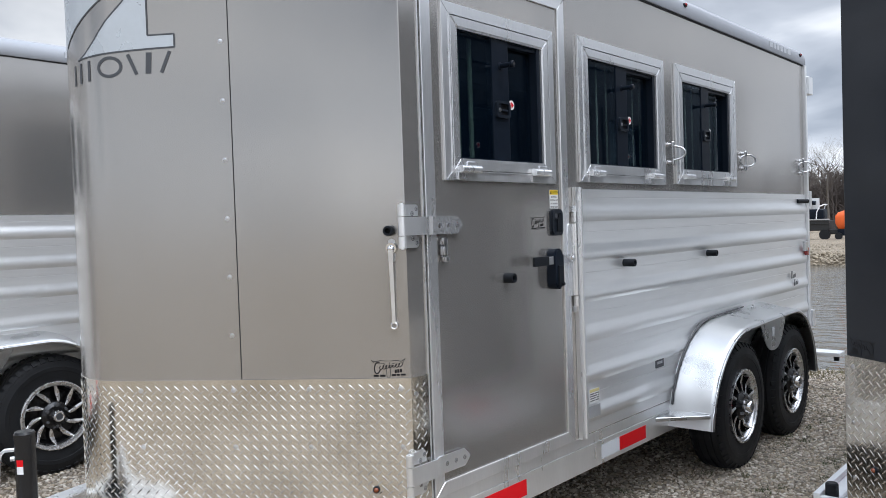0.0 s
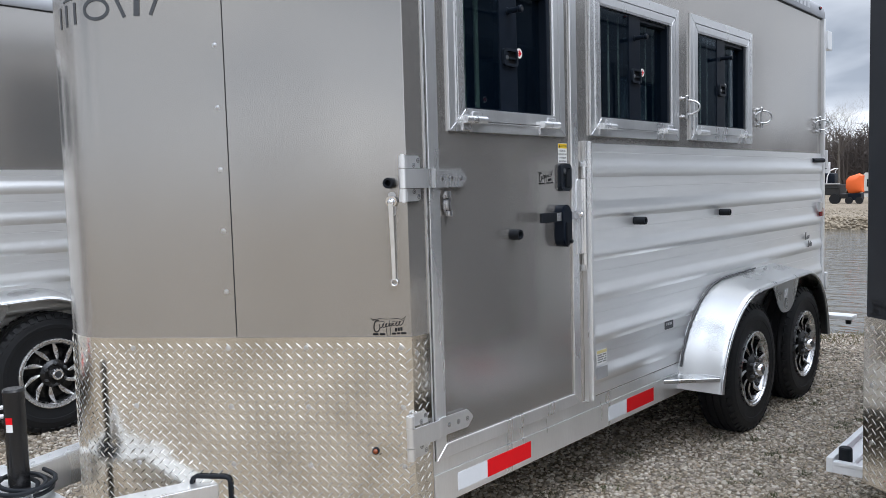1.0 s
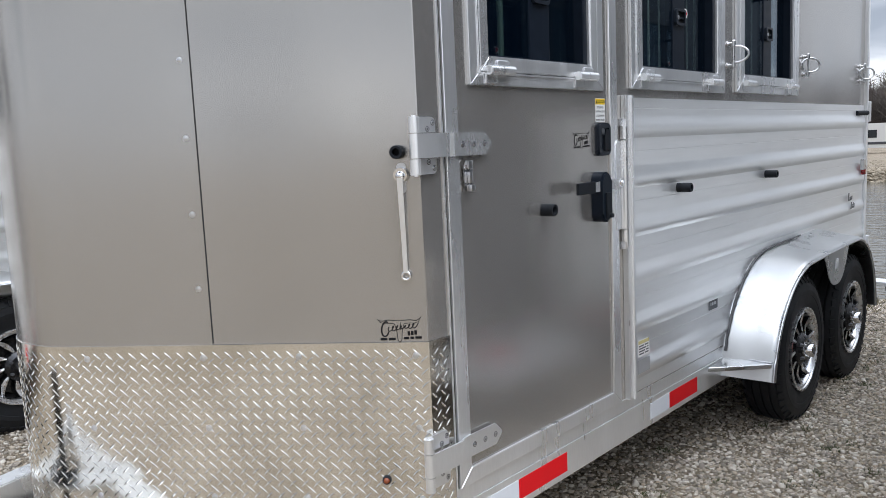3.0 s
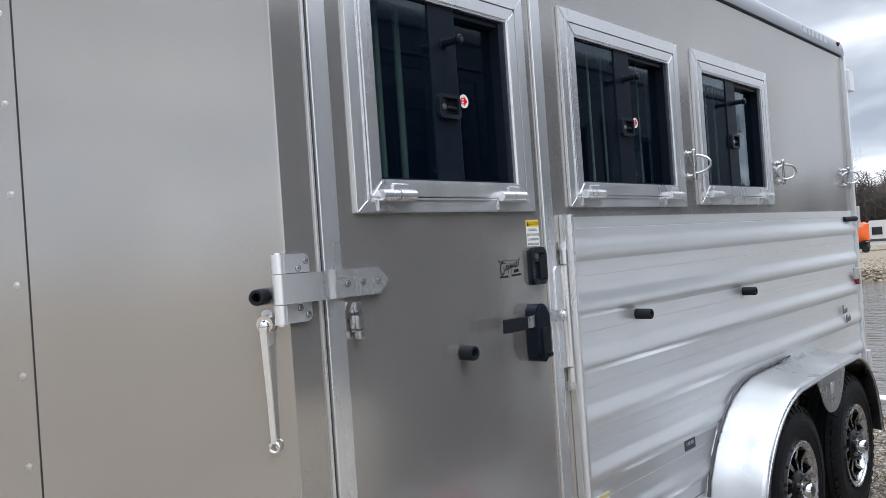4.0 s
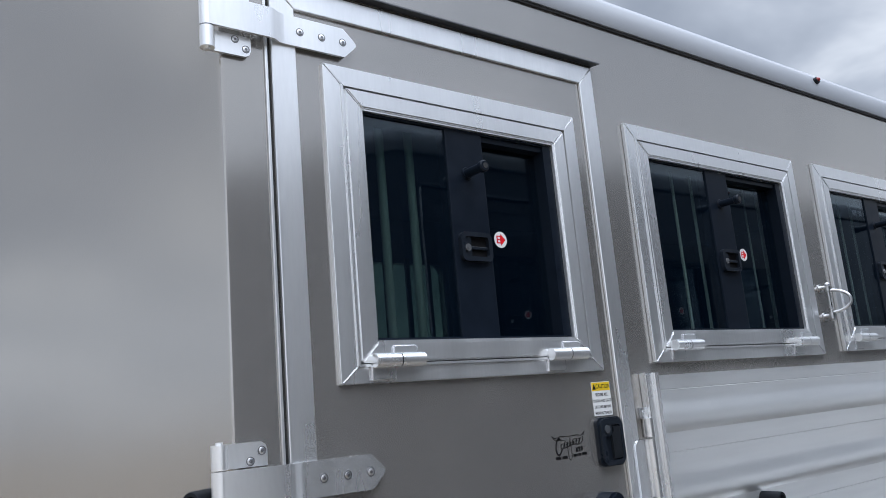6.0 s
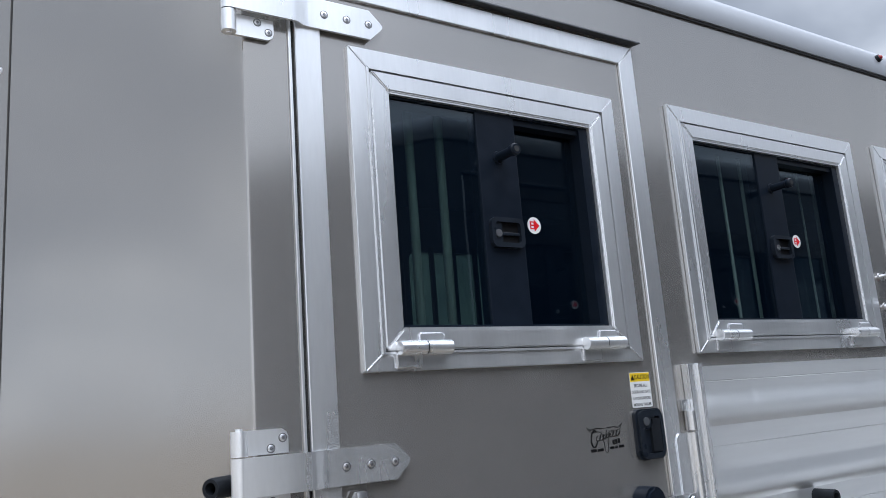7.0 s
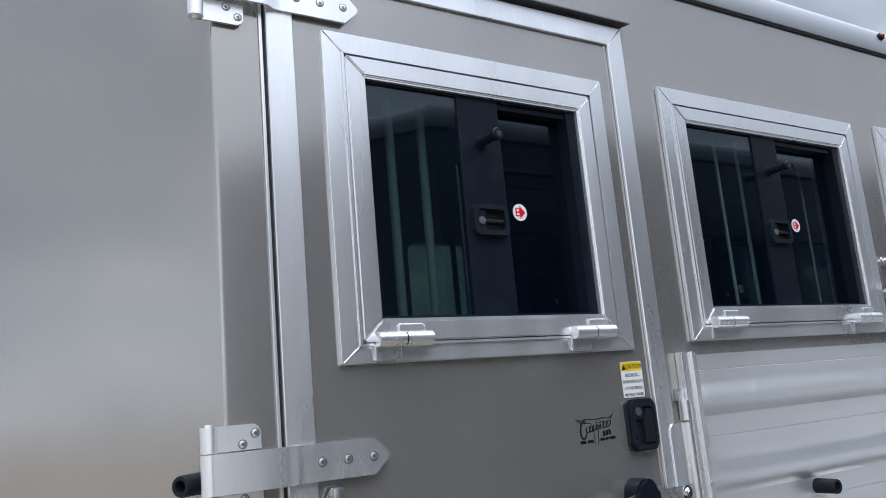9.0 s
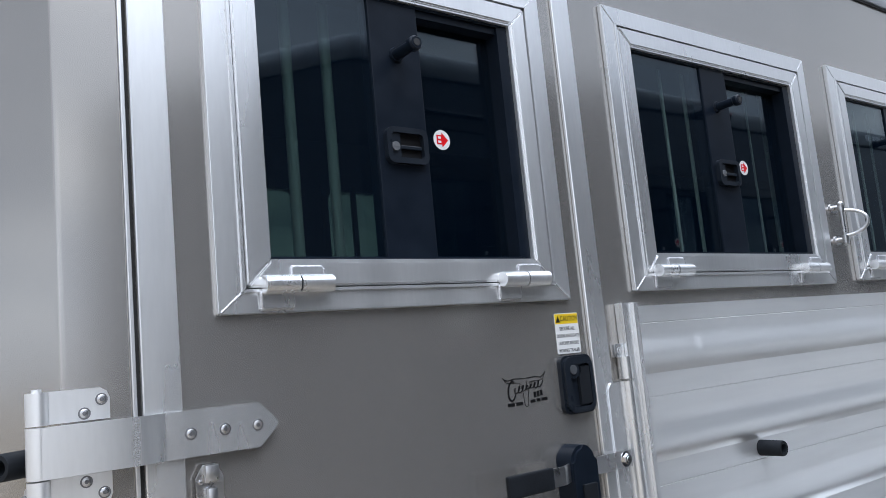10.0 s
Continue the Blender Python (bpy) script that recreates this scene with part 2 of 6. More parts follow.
def emit(name, bm, mats, smooth=None):
    if Ctx.mirror:
        for v in bm.verts:
            v.co.x = -Ctx.width - v.co.x
        bmesh.ops.reverse_faces(bm, faces=bm.faces[:])
    me = bpy.data.meshes.new(name)
    for f in bm.faces:
        f.smooth = bool(smooth)
    bm.to_mesh(me)
    bm.free()
    for m in mats if isinstance(mats, (list, tuple)) else [mats]:
        me.materials.append(m)
    if smooth:
        me.set_sharp_from_angle(angle=radians(smooth))
    return me


def depth(ob):
    return 1 + depth(ob.parent) if ob.parent else 0


def part(name, bm, mats, parent=None, label="", smooth=None):
    while parent and depth(parent) > 1:
        parent = parent.parent
    ob = new(name, emit(name, bm, mats, smooth))
    ob.parent = parent
    if label:
        ob["label"] = label
    return ob


def twin(src, m, parent=None):
    """Another object on the mesh of src, moved by m in its thing's frame (mirrored things flip the shift in x)."""
    ob = new(src.name.split(".")[0], src.data)
    ob.parent = parent or src.parent
    ob.matrix_basis = m @ src.matrix_basis
    return ob


def shift(x=0.0, y=0.0, z=0.0):
    return Matrix.Translation((-x if Ctx.mirror else x, y, z))


def box(bm, lo, hi, m=None, bevel=0.0, mat=0):
    a, b = Vector(lo), Vector(hi)
    r = bmesh.ops.create_cube(bm, size=1.0, matrix=Matrix.Translation((a + b) / 2) @ Matrix.Diagonal((*(b - a), 1)))
    vs = r["verts"]
    fs = list({f for v in vs for f in v.link_faces})
    if bevel:
        es = list({e for v in vs for e in v.link_edges})
        g = bmesh.ops.bevel(bm, geom=es, offset=bevel, segments=2, profile=0.6, affect="EDGES")
        vs = list({v for f in g["faces"] for v in f.verts} | {v for v in vs if v.is_valid})
        fs = list({f for v in vs for f in v.link_faces})
    for f in fs:
        f.material_index = mat
    if m:
        bmesh.ops.transform(bm, matrix=m, verts=vs)
    return bm


def cyl(bm, a, b, r0, r1=None, seg=16, m=None, mat=0, caps=True):
    a, b = Vector(a), Vector(b)
    if m:
        a, b = m @ a, m @ b
    r1 = r0 if r1 is None else r1
    d = b - a
    q = d.to_track_quat("Z", "Y").to_matrix().to_4x4()
    r = bmesh.ops.create_cone(bm, cap_ends=caps, segments=seg, radius1=r0, radius2=r1, depth=d.length,
                              matrix=Matrix.Translation((a + b) / 2) @ q)
    for f in {f for v in r["verts"] for f in v.link_faces}:
        f.material_index = mat
    return bm


def ball(bm, c, r, seg=12, m=None, scale=(1, 1, 1), mat=0):
    c = m @ Vector(c) if m else Vector(c)
    rr = bmesh.ops.create_uvsphere(bm, u_segments=seg, v_segments=max(6, seg // 2), radius=r,
                                   matrix=Matrix.Translation(c) @ Matrix.Diagonal((*scale, 1)))
    for f in {f for v in rr["verts"] for f in v.link_faces}:
        f.material_index = mat
    return bm


def tube(bm, pts, r, seg=8, closed=False, m=None, mat=0):
    """A round rod along points."""
    pts = [m @ Vector(p) if m else Vector(p) for p in pts]
    n = len(pts)
    rings = []
    normal = None
    for i, p in enumerate(pts):
        a = pts[(i - 1) % n] if closed or i else p
        b = pts[(i + 1) % n] if closed or i < n - 1 else p
        t = (b - a).normalized()
        if normal is None:
            normal = t.orthogonal().normalized()
        normal = (normal - t * normal.dot(t)).normalized()
        side = t.cross(normal)
        rr = r[i] if isinstance(r, (list, tuple)) else r
        rings.append([bm.verts.new(p + rr * (math.cos(k * 2 * math.pi / seg) * normal + math.sin(k * 2 * math.pi / seg) * side)) for k in range(seg)])
    for i in range(n if closed else n - 1):
        A, B = rings[i], rings[(i + 1) % n]
        for k in range(seg):
            bm.faces.new((A[k], A[(k + 1) % seg], B[(k + 1) % seg], B[k])).material_index = mat
    if not closed:
        bm.faces.new(rings[0][::-1]).material_index = mat
        bm.faces.new(rings[-1]).material_index = mat
    return bm


def prism(bm, pts, n0, n1, m=None, mat=0):
    """A polygon (u, v) given counter-clockwise, raised from n0 to n1."""
    lo = [bm.verts.new((m @ Vector((u, v, n0))) if m else (u, v, n0)) for u, v in pts]
    hi = [bm.verts.new((m @ Vector((u, v, n1))) if m else (u, v, n1)) for u, v in pts]
    k = len(pts)
    bm.faces.new(hi).material_index = mat
    bm.faces.new(lo[::-1]).material_index = mat
    for i in range(k):
        bm.faces.new((lo[i], lo[(i + 1) % k], hi[(i + 1) % k], hi[i])).material_index = mat
    return bm


def lathe(bm, prof, centre=(0, 0, 0), seg=48, mat=0, closed=False):
    """Profile (x, r) turned round the x axis through centre."""
    rings = []
    for x, r in prof:
        rings.append([bm.verts.new((centre[0] + x, centre[1] + r * math.cos(a), centre[2] + r * math.sin(a)))
                      for a in (2 * math.pi * k / seg for k in range(seg))])
    pairs = list(zip(rings, rings[1:])) + ([(rings[-1], rings[0])] if closed else [])
    for A, B in pairs:
        for k in range(seg):
            bm.faces.new((A[k], B[k], B[(k + 1) % seg], A[(k + 1) % seg])).material_index = mat
    return bm


def rounded(w, h, r, k=5):
    """A rounded rectangle round the origin, counter-clockwise."""
    out = []
    for cx, cy, a0 in ((w / 2 - r, h / 2 - r, 0), (-w / 2 + r, h / 2 - r, 90), (-w / 2 + r, -h / 2 + r, 180), (w / 2 - r, -h / 2 + r, 270)):
        for i in range(k + 1):
            a = radians(a0 + 90 * i / k)
            out.append((cx + r * math.cos(a), cy + r * math.sin(a)))
    return out


def collar(bm, outer, inner, n0, n1, m=None, mat=0):
    """A flat ring between two outlines with the same number of points."""
    k = len(outer)
    L = [[bm.verts.new(m @ Vector((u, v, n)) if m else Vector((u, v, n))) for u, v in pts] for pts, n in ((outer, n0), (outer, n1), (inner, n1), (inner, n0))]
    for a in range(4):
        A, B = L[a], L[(a + 1) % 4]
        for i in range(k):
            bm.faces.new((A[i], A[(i + 1) % k], B[(i + 1) % k], B[i])).material_index = mat
    return bm


def at(pts, u, v):
    return [(x + u, y + v) for x, y in pts]


def with_holes(bm, u0, u1, v0, v1, holes, n0, n1, m=None, mat=0):
    """A flat wall with rectangular openings (u0, u1, v0, v1) through it, as one shell."""
    us = sorted({u0, u1, *(h[0] for h in holes), *(h[1] for h in holes)})
    vs = sorted({v0, v1, *(h[2] for h in holes), *(h[3] for h in holes)})
    solid = lambda i, j: 0 <= i < len(us) - 1 and 0 <= j < len(vs) - 1 and not any(
        h[0] <= us[i] and us[i + 1] <= h[1] and h[2] <= vs[j] and vs[j + 1] <= h[3] for h in holes)
    cache = {}

    def vert(i, j, k):
        if (i, j, k) not in cache:
            p = Vector((us[i], vs[j], (n0, n1)[k]))
            cache[i, j, k] = bm.verts.new(m @ p if m else p)
        return cache[i, j, k]

    def face(*ids):
        bm.faces.new([vert(*i) for i in ids]).material_index = mat

    for i in range(len(us) - 1):
        for j in range(len(vs) - 1):
            if not solid(i, j):
                continue
            face((i, j, 1), (i + 1, j, 1), (i + 1, j + 1, 1), (i, j + 1, 1))
            face((i, j, 0), (i, j + 1, 0), (i + 1, j + 1, 0), (i + 1, j, 0))
            if not solid(i - 1, j):
                face((i, j, 0), (i, j, 1), (i, j + 1, 1), (i, j + 1, 0))
            if not solid(i + 1, j):
                face((i + 1, j, 0), (i + 1, j + 1, 0), (i + 1, j + 1, 1), (i + 1, j, 1))
            if not solid(i, j - 1):
                face((i, j, 0), (i + 1, j, 0), (i + 1, j, 1), (i, j, 1))
            if not solid(i, j + 1):
                face((i, j + 1, 0), (i, j + 1, 1), (i + 1, j + 1, 1), (i + 1, j + 1, 0))
    return bm


def ring4(bm, u0, u1, v0, v1, wl, wr, wb, wt, n0, n1, m=None, mat=0, chamfer=0.0):
    """Four mitred strips round an opening: outer rectangle, strip widths left, right, bottom, top."""
    O = [(u0, v0), (u1, v0), (u1, v1), (u0, v1)]
    I = [(u0 + wl, v0 + wb), (u1 - wr, v0 + wb), (u1 - wr, v1 - wt), (u0 + wl, v1 - wt)]
    g = 0.0007
    for k in range(4):
        a, b, c, d = O[k], O[(k + 1) % 4], I[(k + 1) % 4], I[k]
        if k % 2 == 0:
            s = 1 if k == 0 else -1
            q = [(a[0] + g * s, a[1]), (b[0] - g * s, b[1]), (c[0] - g * s, c[1]), (d[0] + g * s, d[1])]
        else:
            s = 1 if k == 1 else -1
            q = [(a[0], a[1] + g * s), (b[0], b[1] - g * s), (c[0], c[1] - g * s), (d[0], d[1] + g * s)]
        prism(bm, q, n0, n1, m, mat)
    return bm


def rivet(bm, u, v, n, r=0.006, m=None, hole=True):
    c = m @ Vector((u, v, n)) if m else Vector((u, v, n))
    ax = (m.to_3x3() @ Vector((0, 0, 1))) if m else Vector((0, 0, 1))
    q = ax.to_track_quat("Z", "Y").to_matrix().to_4x4()
    bmesh.ops.create_uvsphere(bm, u_segments=10, v_segments=6, radius=r, matrix=Matrix.Translation(c) @ q @ Matrix.Diagonal((1, 1, 0.20, 1)))
    # second material paints the socket's shade and a dark outline round the head
    if hole:
        g = bmesh.ops.create_cone(bm, cap_ends=True, segments=8, radius1=r * 0.42, radius2=r * 0.36, depth=r * 0.12,
                                  matrix=Matrix.Translation(c + ax * r * 0.21) @ q)
        for f in {f for v_ in g["verts"] for f in v_.link_faces}:
            f.material_index = 1
        g = bmesh.ops.create_cone(bm, cap_ends=True, segments=14, radius1=r * 1.13, radius2=r * 1.11, depth=r * 0.10, matrix=Matrix.Translation(c + ax * r * 0.05) @ q)
        for f in {f for v_ in g["verts"] for f in v_.link_faces}:
            f.material_index = 1


def mesh_of_text(body, size):
    """A flat mesh of built-in lettering, centred."""
    cu = bpy.data.curves.new("lettering", "FONT")
    cu.body, cu.size, cu.align_x, cu.align_y = body, size, "CENTER", "CENTER"
    cu.offset = size * 0.022
    ob = bpy.data.objects.new("lettering", cu)
    scene.collection.objects.link(ob)
    me = bpy.data.meshes.new_from_object(ob.evaluated_get(bpy.context.evaluated_depsgraph_get()))
    bpy.data.objects.remove(ob)
    bm = bmesh.new()
    bm.from_mesh(me)
    return bm


# frames of the trailer's faces: u along, v up, n outwards
SIDE = Matrix(((0, 0, 1, 0), (1, 0, 0, 0), (0, 1, 0, 0), (0, 0, 0, 1)))
CX, CY = 0.0, -0.205                                     # the corner of side and front
DX, DY = -0.8278, -0.5610                                # from the corner towards the nose
FRONT = Matrix(((-DX, 0, -DY, CX), (-DY, 0, DX, CY), (0, 1, 0, 0), (0, 0, 0, 1)))
LEFT = Matrix(((0, 0, -1, -2.0), (-1, 0, 0, 0), (0, 1, 0, 0), (0, 0, 0, 1)))   # the far side: u runs forwards (-y)
REAR_Y = 4.08


def nose_path(off=0.0, step=8):
    """Plan of the rounded V nose from the near corner to the far one, pushed outwards by off: points and their run."""
    R, xm = 0.30, -1.0
    yc = CY + (DY / DX) * (xm - CX) + R / math.cos(math.atan2(DY, DX) - math.pi)
    pts = [(CX + off, CY - 0.5304 * off)]
    a0 = math.atan2(DX, -DY)                             # outward normal of the flat
    a1 = -math.pi - a0
    for i in range(step + 1):
        a = a0 + (a1 - a0) * i / step
        pts.append((xm + (R + off) * math.cos(a), yc + (R + off) * math.sin(a)))
    pts.append((-2.0 - pts[0][0], pts[0][1]))
    return pts


def sheet(bm, path, z0, z1, thick, m=None, mat=0):
    """An upright sheet along a plan line, thickened inwards."""
    n = len(path)
    nor = []
    for i in range(n):
        a, b = Vector(path[max(0, i - 1)]), Vector(path[min(n - 1, i + 1)])
        t = (b - a).normalized()
        nor.append(Vector((t.y, -t.x)))
    outer = [(p[0], p[1]) for p in path]
    inner = [(p[0] + nn.x * thick, p[1] + nn.y * thick) for p, nn in zip(path, nor)]
    vo = [[bm.verts.new((x, y, z)) for x, y in outer] for z in (z0, z1)]
    vi = [[bm.verts.new((x, y, z)) for x, y in inner] for z in (z0, z1)]
    for i in range(n - 1):
        for q in ((vo[0][i], vo[1][i], vo[1][i + 1], vo[0][i + 1]), (vi[0][i], vi[0][i + 1], vi[1][i + 1], vi[1][i]),
                  (vo[1][i], vi[1][i], vi[1][i + 1], vo[1][i + 1]), (vo[0][i], vo[0][i + 1], vi[0][i + 1], vi[0][i])):
            bm.faces.new(q).material_index = mat
    for i in (0, n - 1):
        bm.faces.new((vo[0][i], vi[0][i], vi[1][i], vo[1][i])).material_index = mat
    bmesh.ops.recalc_face_normals(bm, faces=bm.faces[:])
    return bm


# ---- the horse trailer ----
TOP = 2.480                                              # lower edge of the roof extrusion
PANEL_TOP = 1.535
WINDOWS = ((0.000, 0.712, 1.554, 2.187), (0.908, 1.750, 1.566, 2.204), (1.883, 2.722, 1.573, 2.211))


def window_hole(w):
    return (w[0] + 0.042, w[1] - 0.042, w[2] + 0.036, w[3] - 0.042)


def arc_strip(n, r, a0, a1):
    return [(r * math.cos(radians(a0 + (a1 - a0) * i / n)), r * math.sin(radians(a0 + (a1 - a0) * i / n))) for i in range(n + 1)]


def bead(bm, a, b, r, m, rng):
    """A ribbed weld bead from a to b in a face's frame."""
    a, b = Vector(a), Vector(b)
    n = max(3, int((b - a).length / 0.0035))
    tube(bm, [a.lerp(b, i / n) for i in range(n + 1)], [r * (1.15 if i % 2 else 0.82) * rng.uniform(0.9, 1.1) for i in range(n + 1)], 6, m=m)


def window_unit(parent, w, m, fine=True, bars=True, seed=1, frame_mat=None):
    """A drop-down feed window: welded outer frame, hinged inner frame, dark sliding panes with a latch."""
    rng = random.Random(seed)
    fmat = frame_mat or ALU
    u0, u1, v0, v1 = w
    bm = bmesh.new()
    ring4(bm, u0, u1, v0, v1, 0.0375, 0.0375, 0.0310, 0.0375, 0.0005, 0.0115, m)
    bmesh.ops.bevel(bm, geom=bm.edges[:], offset=0.0014, segments=2, affect="EDGES")
    # the raised bright lip along its inner edge
    ring4(bm, u0 + 0.0375, u1 - 0.0375, v0 + 0.0310, v1 - 0.0375, 0.0050, 0.0050, 0.0050, 0.0050, 0.0005, 0.0150, m)
    fr = part("window_frame", bm, fmat, parent, "black window frame" if frame_mat else "brushed aluminium window frame with welded mitred corners")
    bm = bmesh.new()
    a0, a1, b0, b1 = u0 + 0.0450, u1 - 0.0450, v0 + 0.0385, v1 - 0.0450
    ring4(bm, a0, a1, b0, b1, 0.038, 0.038, 0.0385, 0.037, -0.020, 0.0145, m)
    bmesh.ops.bevel(bm, geom=bm.edges[:], offset=0.0030, segments=2, affect="EDGES")
    part("inner_frame", bm, fmat, fr, "hinged inner frame of the feed window")
    # thin light lip round the glass
    bm = bmesh.new()
    g0, g1, h0, h1 = a0 + 0.038, a1 - 0.038, b0 + 0.0385, b1 - 0.037
    ring4(bm, g0 - 0.002, g1 + 0.002, h0 - 0.002, h1 + 0.002, 0.006, 0.006, 0.006, 0.006, -0.016, 0.010, m)
    part("glazing_lip", bm, fmat, fr)
    mu_ = g0 + (g1 - g0) * 0.40
    bm = bmesh.new()
    ring4(bm, g0 + 0.004, g1 - 0.004, h0 + 0.004, h1 - 0.004, 0.004, 0.026, 0.005, 0.005, -0.050, 0.002, m)
    box(bm, (mu_ + 0.105, h1 - 0.022, -0.050), (g1 - 0.030, h1 - 0.009, -0.004), m)
    part("gasket", bm, BLACKP, fr, "black rubber glazing channel")
    mu = g0 + (g1 - g0) * 0.40
    mw = 0.105
    bm = bmesh.new()
    box(bm, (g0 + 0.005, h0 + 0.005, -0.007), (mu + 0.004, h1 - 0.005, -0.003), m)
    gl = part("pane", bm, TINT, fr, "dark tinted sliding glass")
    gl.visible_shadow = False
    bm = bmesh.new()
    box(bm, (mu + mw - 0.004, h0 + 0.006, -0.034), (g1 - 0.026, h1 - 0.008, -0.030), m)
    gl = part("pane", bm, TINT, fr, "dark tinted sliding glass")
    gl.visible_shadow = False
    bm = bmesh.new()
    box(bm, (mu, h0 + 0.004, -0.030), (mu + mw, h1 - 0.004, 0.001), m, 0.002)
    ml = part("mullion", bm, BLACKP, fr, "wide black plastic sliding-pane stile")
    # latch on the stile
    hu, hv = mu + mw * 0.52, (h0 + h1) / 2 - 0.035
    # shallow black plate paints the deep shade inside the housing
    bm = bmesh.new()
    prism(bm, at(rounded(0.076, 0.054, 0.009), hu, hv), 0.000, 0.0020, m)
    part("latch_recess_shade", bm, INK, ml)
    bm = bmesh.new()
    collar(bm, at(rounded(0.086, 0.064, 0.014), hu, hv), at(rounded(0.066, 0.044, 0.007), hu, hv), 0.001, 0.0125, m)
    prism(bm, at(rounded(0.022, 0.047, 0.006), hu - 0.0250, hv), 0.002, 0.0090, m)
    part("latch_housing", bm, LATCH, ml, "rounded black latch housing with a recessed paddle")
    bm = bmesh.new()
    box(bm, (hu - 0.0135, hv - 0.006, 0.004), (hu + 0.0320, hv + 0.001, 0.0085), m, 0.0015)
    part("latch_paddle", bm, LATCH, ml)
    bm = bmesh.new()
    cyl(bm, (hu - 0.026, hv - 0.003, 0.007), (hu - 0.026, hv - 0.003, 0.0135), 0.0082, 0.008, 18, m)
    box(bm, (hu - 0.031, hv - 0.004, 0.0135), (hu - 0.021, hv - 0.002, 0.0140), m)
    part("key_cylinder", bm, STEEL, ml, "round steel key cylinder")
    # rubber peg that keeps the lowered window off the wall
    pu, pv = mu + mw * 0.50, h1 - 0.105
    bm = bmesh.new()
    cyl(bm, (pu, pv, 0.0), (pu, pv, 0.006), 0.0150, 0.0130, 18, m)
    cyl(bm, (pu, pv, 0.006), (pu, pv, 0.050), 0.0105, 0.0098, 18, m)
    cyl(bm, (pu, pv, 0.050), (pu, pv, 0.0535), 0.0098, 0.0132, 18, m)
    cyl(bm, (pu, pv, 0.0535), (pu, pv, 0.0625), 0.0132, 0.0132, 18, m)
    cyl(bm, (pu, pv, 0.0625), (pu, pv, 0.066), 0.0132, 0.0105, 18, m)
    part("peg", bm, BLACKP, ml, "black rubber bumper peg", smooth=40)
    bm = bmesh.new()
    cyl(bm, (pu, pv, 0.0655), (pu, pv, 0.0668), 0.0065, None, 12, m)
    part("peg_socket", bm, SEAL, ml)
    # round sticker with a red arrow
    su, sv = mu + mw + (0.056 if u1 - u0 < 0.8 else 0.078), hv + 0.031
    bm = bmesh.new()
    prism(bm, at(arc_strip(28, 0.019, 0, 347), su, sv), -0.0298, -0.0292, m)
    st = part("sticker", bm, WHITE, fr, "round white sticker with a red arrow")
    bm = bmesh.new()
    prism(bm, at([(-0.012, -0.009), (0.000, -0.009), (0.000, -0.014), (0.0145, 0.0), (0.000, 0.014), (0.000, 0.009), (-0.012, 0.009)], su, sv), -0.0292, -0.0288, m)
    part("arrow", bm, RED, st)
    bm = bmesh.new()
    for k in (-0.004, 0.004):
        box(bm, (su - 0.009, sv + k - 0.0022, -0.0288), (su - 0.002, sv + k + 0.0022, -0.0286), m)
    part("marking", bm, WHITE, st)
    # weld-on barrel hinges at the foot
    for hu0, hu1 in ((u0 + 0.066, u0 + 0.178), (u1 - 0.184, u1 - 0.072)):
        hv0 = v0 + 0.0415
        mid_u = (hu0 + hu1) / 2
        bm = bmesh.new()
        cyl(bm, (hu0, hv0, 0.026), (mid_u - 0.0015, hv0, 0.026), 0.0135, None, 20, m)
        prism(bm, at(rounded(0.050, 0.034, 0.004, 2), hu0 + 0.025, hv0 - 0.018), 0.0115, 0.0175, m)
        hb = part("window_hinge", bm, ALU, fr, "welded aluminium barrel hinge", smooth=40)
        bm = bmesh.new()
        cyl(bm, (mid_u + 0.0015, hv0, 0.026), (hu1, hv0, 0.026), 0.0135, None, 20, m)
        prism(bm, at(rounded(0.052, 0.030, 0.004, 2), mid_u + 0.020, hv0 + 0.011), 0.0145, 0.0195, m)
        part("barrel", bm, ALU, hb, smooth=40)
        bm = bmesh.new()
        cyl(bm, (mid_u - 0.0015, hv0, 0.026), (mid_u + 0.0015, hv0, 0.026), 0.0115, None, 16, m)
        part("hinge_washer", bm, RUBBER, hb)
        if fine:
            bm = bmesh.new()
            for k_, (a, b) in enumerate((((hu0 - 0.001, hv0 - 0.010, 0.015), (hu0 - 0.001, hv0 - 0.035, 0.0135)), ((hu0 + 0.051, hv0 - 0.012, 0.015), (hu0 + 0.051, hv0 - 0.035, 0.0135)),
                         ((hu0, hv0 - 0.0355, 0.0125), (hu0 + 0.05, hv0 - 0.0355, 0.0125)), ((mid_u - 0.006, hv0 + 0.012, 0.017), (mid_u - 0.006, hv0 + 0.026, 0.017)),
                         ((mid_u - 0.006, hv0 + 0.0265, 0.0155), (mid_u + 0.046, hv0 + 0.0265, 0.0155)), ((mid_u + 0.047, hv0 + 0.012, 0.017), (mid_u + 0.047, hv0 + 0.026, 0.017)))):
                if k_ == 3:
                    part("weld", bm, WELD, hb, smooth=60)
                    bm = bmesh.new()
                bead(bm, a, b, 0.0027, m, rng)
            part("weld", bm, WELD, hb, smooth=60)
